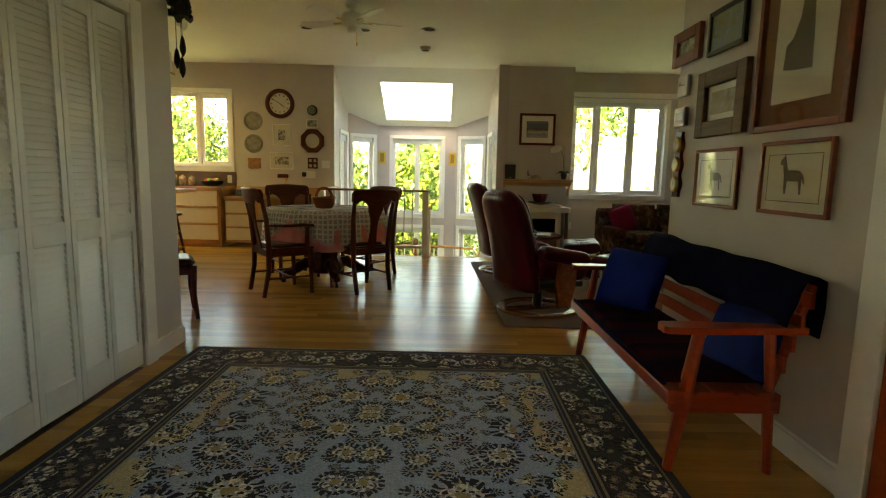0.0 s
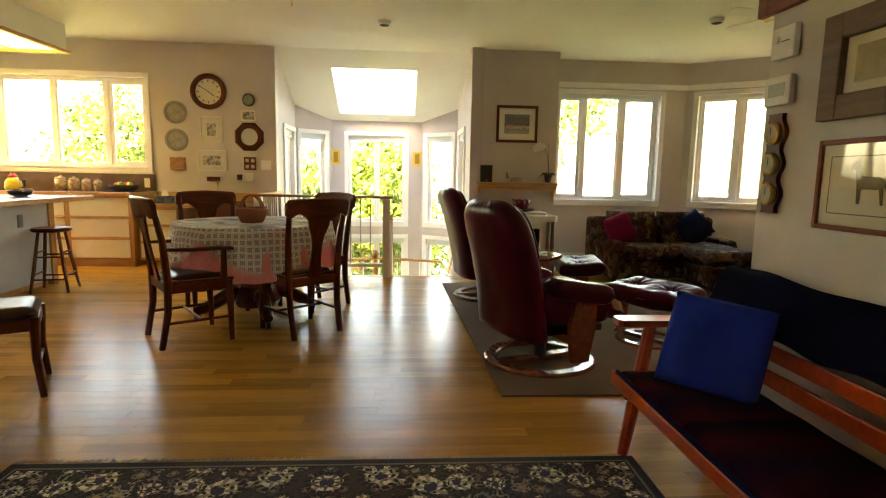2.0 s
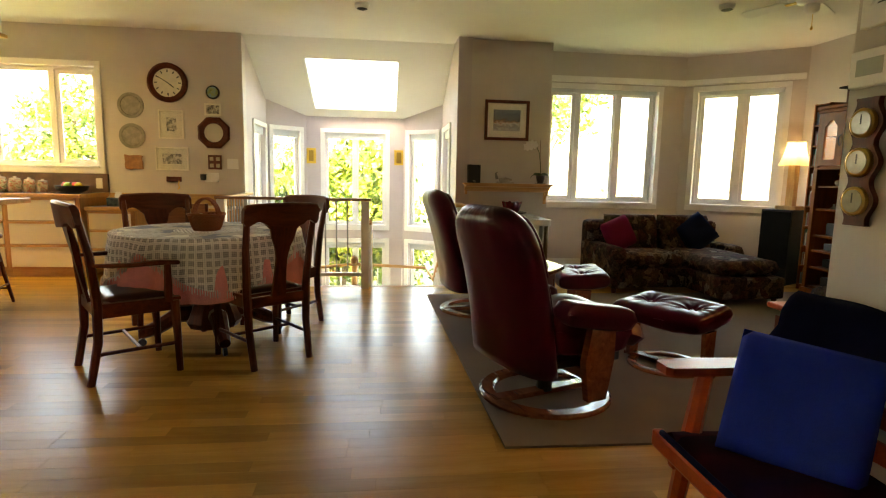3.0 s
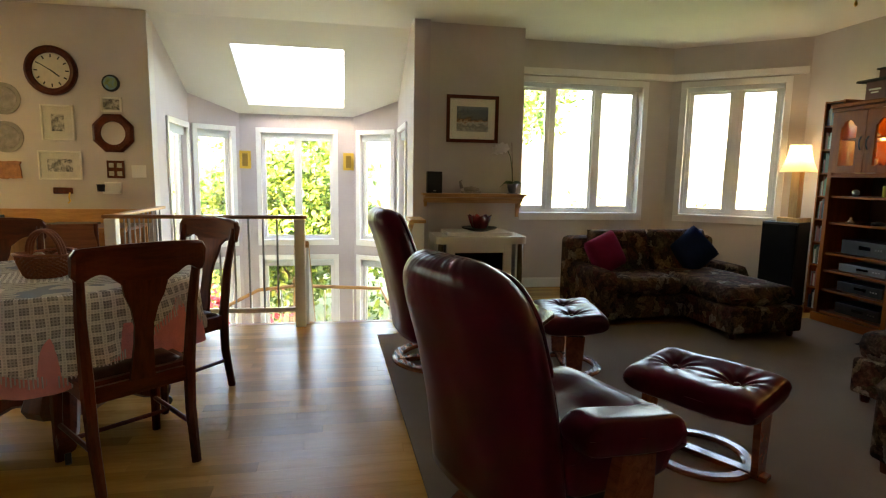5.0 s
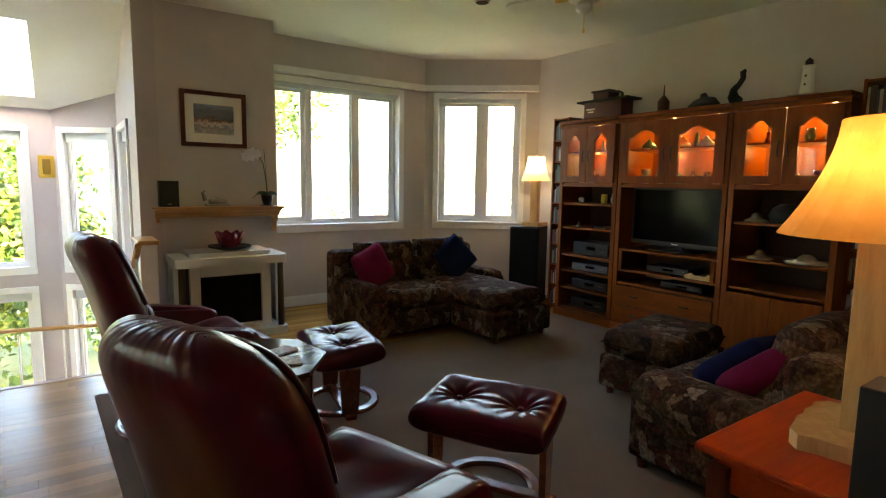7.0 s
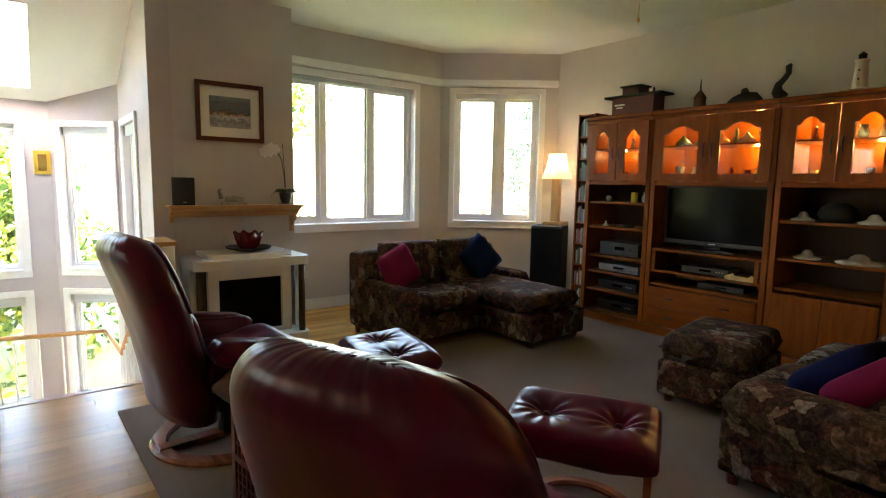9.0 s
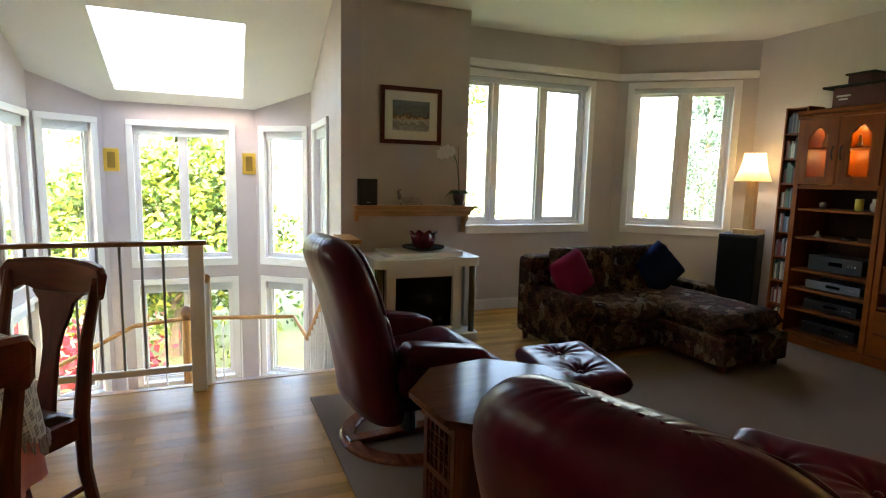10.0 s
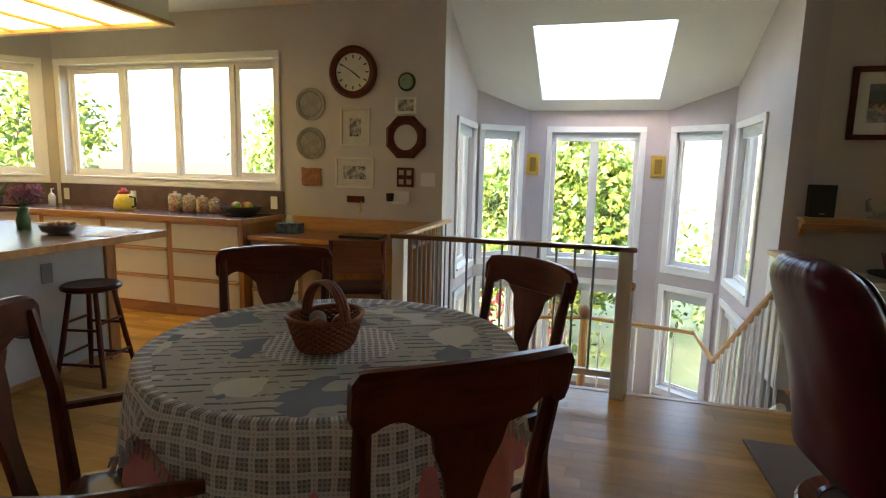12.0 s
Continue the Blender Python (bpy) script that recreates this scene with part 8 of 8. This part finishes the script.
def leaf_cloud(centres, per, spread, size, rnd, droop=0.0):
    vs, fs = [], []
    for cx, cy, cz, rr in centres:
        for _ in range(per):
            d = Vector((rnd.gauss(0, 1), rnd.gauss(0, 1), rnd.gauss(0, 0.8)))
            p = Vector((cx, cy, cz)) + d * rr * spread
            u = Vector((rnd.gauss(0, 1), rnd.gauss(0, 1), rnd.gauss(0, 1) - droop)).normalized()
            w = u.cross(Vector((rnd.gauss(0, 1), rnd.gauss(0, 1), rnd.gauss(0, 1)))).normalized()
            s = size * rnd.uniform(0.6, 1.3)
            i = len(vs)
            vs += [p - u * s, p + w * s * 0.55, p + u * s, p - w * s * 0.55]
            fs.append((i, i + 1, i + 2, i + 3))
    return vs, fs


def tree(x, y, zg, height, crown_r, crown_z, seed, label, clumps=70, per=60, size=0.09, leaf=None):
    rnd = random.Random(seed)
    t = thing("tree", label, "tree", x, y, zg)
    top = height * 0.8
    part("trunk", T([(0, 0, 0), (0.1, 0.05, top * 0.4), (0.0, 0.1, top)], [0.16, 0.12, 0.04], 10), BARK, t)
    cs = []
    for k in range(clumps):
        a, r = rnd.uniform(0, math.tau), crown_r * rnd.random() ** 0.45
        z = crown_z + rnd.uniform(-1, 1) * (height - crown_z) * (1 - 0.45 * (r / crown_r) ** 2)
        c = (r * math.cos(a), r * math.sin(a), z, rnd.uniform(0.35, 0.62))
        cs.append(c)
        if k % 5 == 0:
            z0 = max(top * 0.3, z - 0.8 - r * 0.3)
            part("limb", T([(0.03, 0.05, min(z0, top)), (c[0] * 0.5, c[1] * 0.5, (z0 + z) / 2 + 0.2), c[:3]], [0.05, 0.035, 0.012], 6), BARK, t)
    vs, fs = leaf_cloud(cs, per, 0.55, size, rnd)
    me = bpy.data.meshes.new("crown")
    me.from_pydata(vs, [], fs)
    me.materials.append(leaf or lf.m)
    new("crown", me).parent = t
    return t


tree(-0.95, 20.5, -3.25, 5.7, 2.2, 3.3, 1, "leafy green maple beyond the stairwell windows", 130, 95, 0.115)
tree(-1.55, 14.3, -3.25, 2.7, 0.75, 1.9, 8, "low red-leaved maple below the stairwell windows", 26, 60, 0.07, red_leaf)
tree(-2.6, 24.0, -3.25, 5.8, 2.0, 3.2, 2, "leafy green tree in the garden", 60, 60, 0.10)
tree(-8.4, 20.5, -3.25, 7.4, 1.5, 4.4, 3, "leafy green tree outside the kitchen", 80, 80, 0.09)
tree(-15.5, 17.5, -3.25, 7.0, 2.6, 4.0, 4, "spreading green tree outside the kitchen", 90, 70, 0.11)
tree(5.0, 19.5, -3.25, 9.5, 1.5, 7.2, 5, "tall green tree seen through the bay window", 45, 60, 0.10)
tree(-11.0, 30.0, -3.25, 6.0, 2.6, 3.4, 6, "green garden tree farther off", 60, 60, 0.12)
cf = thing("conifer", "tall dark conifer beyond the bay window", "tree", 16.2, 20.5, -3.25)
part("trunk", T([(0, 0, 0), (0, 0, 9.5)], [0.2, 0.03], 10), BARK, cf)
rnd = random.Random(31)
cs = []
for k in range(150):
    f = rnd.random() ** 0.8
    z = 1.2 + 8.2 * f
    r = (1 - f) * 2.0 * rnd.uniform(0.4, 1.0) + 0.1
    a = rnd.uniform(0, math.tau)
    cs.append((r * math.cos(a), r * math.sin(a), z - r * 0.25, 0.4))
vs, fs = leaf_cloud(cs, 120, 0.5, 0.06, rnd, 0.9)
me = bpy.data.meshes.new("crown")
me.from_pydata(vs, [], fs)
me.materials.append(NEEDLE)
new("crown", me).parent = cf
rnd = random.Random(12)
cs = []
for k in range(420):
    x = rnd.uniform(-22, 24)
    cs.append((x, 19 + rnd.uniform(0, 6) + 0.1 * abs(x), -3.2 + rnd.uniform(0.2, 2.6 + 0.7 * math.sin(x * 0.9)), rnd.uniform(0.4, 0.8)))
vs, fs = leaf_cloud(cs, 45, 0.6, 0.11, rnd)
me = bpy.data.meshes.new("shrubbery")
me.from_pydata(vs, [], fs)
me.materials.append(lf.m)
tagged(new("shrubbery", me), "dense green shrubs along the garden", "shrubs", kind="stuff")

# ---- oak floor strips ----
PW = 0.083
LENGTHS = (0.45, 0.65, 0.9, 1.2)


def plank_mesh(L):
    bm = bmesh.new()
    g, c = 0.0001, 0.0004
    o = [(g, g), (L - g, g), (L - g, PW - g), (g, PW - g)]
    i = [(g + c, g + c), (L - g - c, g + c), (L - g - c, PW - g - c), (g + c, PW - g - c)]
    lo = [bm.verts.new((x, y, -0.010)) for x, y in o]
    mid = [bm.verts.new((x, y, -0.0010)) for x, y in o]
    hi = [bm.verts.new((x, y, 0.0)) for x, y in i]
    bm.faces.new(hi)
    for p, q in ((lo, mid), (mid, hi)):
        for k in range(4):
            bm.faces.new((p[k], p[(k + 1) % 4], q[(k + 1) % 4], q[k]))
    bmesh.ops.recalc_face_normals(bm, faces=bm.faces)
    me = bpy.data.meshes.new("plank")
    bm.to_mesh(me)
    bm.free()
    me.materials.append(OAKFLOOR)
    return me


PLANKS = {L: plank_mesh(L) for L in LENGTHS}
rnd = random.Random(77)
vs, fs = [], []
made = 0


def floor_rows(x0, x1, y0, y1):
    rows = int(round((y1 - y0) / PW))
    for r in range(rows):
        y = y0 + r * PW
        x = x0 - rnd.uniform(0, 0.6)
        while x < x1:
            L = rnd.choice(LENGTHS)
            yield max(x, x0), min(x + L, x1), y, (x >= x0 and x + L <= x1), L
            x += L


def rest(a, b, y):
    g = 0.0001
    i = len(vs)
    vs.extend([(a + g, y + g, -0.010), (b - g, y + g, -0.010), (b - g, y + PW - g, -0.010), (a + g, y + PW - g, -0.010), (a + g, y + g, 0), (b - g, y + g, 0), (b - g, y + PW - g, 0), (a + g, y + PW - g, 0)])
    fs.extend([(i + 4, i + 5, i + 6, i + 7), (i, i + 1, i + 5, i + 4), (i + 1, i + 2, i + 6, i + 5), (i + 2, i + 3, i + 7, i + 6), (i + 3, i, i + 4, i + 7)])


Y9 = 5.353 + 49 * PW
for x0, x1, y0, y1 in ((-6.6, 5.3, 5.353, Y9), (-6.4, xL, Y9, 10.53), (xR + 0.01, 5.3, Y9, 10.75), (-1.37, 1.83, 5.353 - 40 * PW, 5.353), (-1.37, 1.83, 5.353 - 76 * PW, 5.353 - 40 * PW)):
    for a, b, y, whole, L in floor_rows(x0, x1, y0, y1):
        if whole and made < 300 and -2.2 < a and b < 1.2 and 5.4 < y < Y9:
            p = new("plank", PLANKS[L])
            p.parent = floor
            p.location = (a, y, 0)
            made += 1
        elif b - a > 0.01:
            rest(a, b, y)
me = bpy.data.meshes.new("floor_strips")
me.from_pydata(vs, [], fs)
me.materials.append(OAKREST)
fr = new("floor_strips", me)
fr.parent = floor
fr["kind"] = "stuff"
bm = bmesh.new()
box(bm, xL, xR, FLOOR_Y - 0.025, FLOOR_Y + 0.03, -0.02, 0.004, 0.006)
tagged(part("stair_nosing", bm, OAK), "oak nosing at the stair head", "trim", kind="structure")
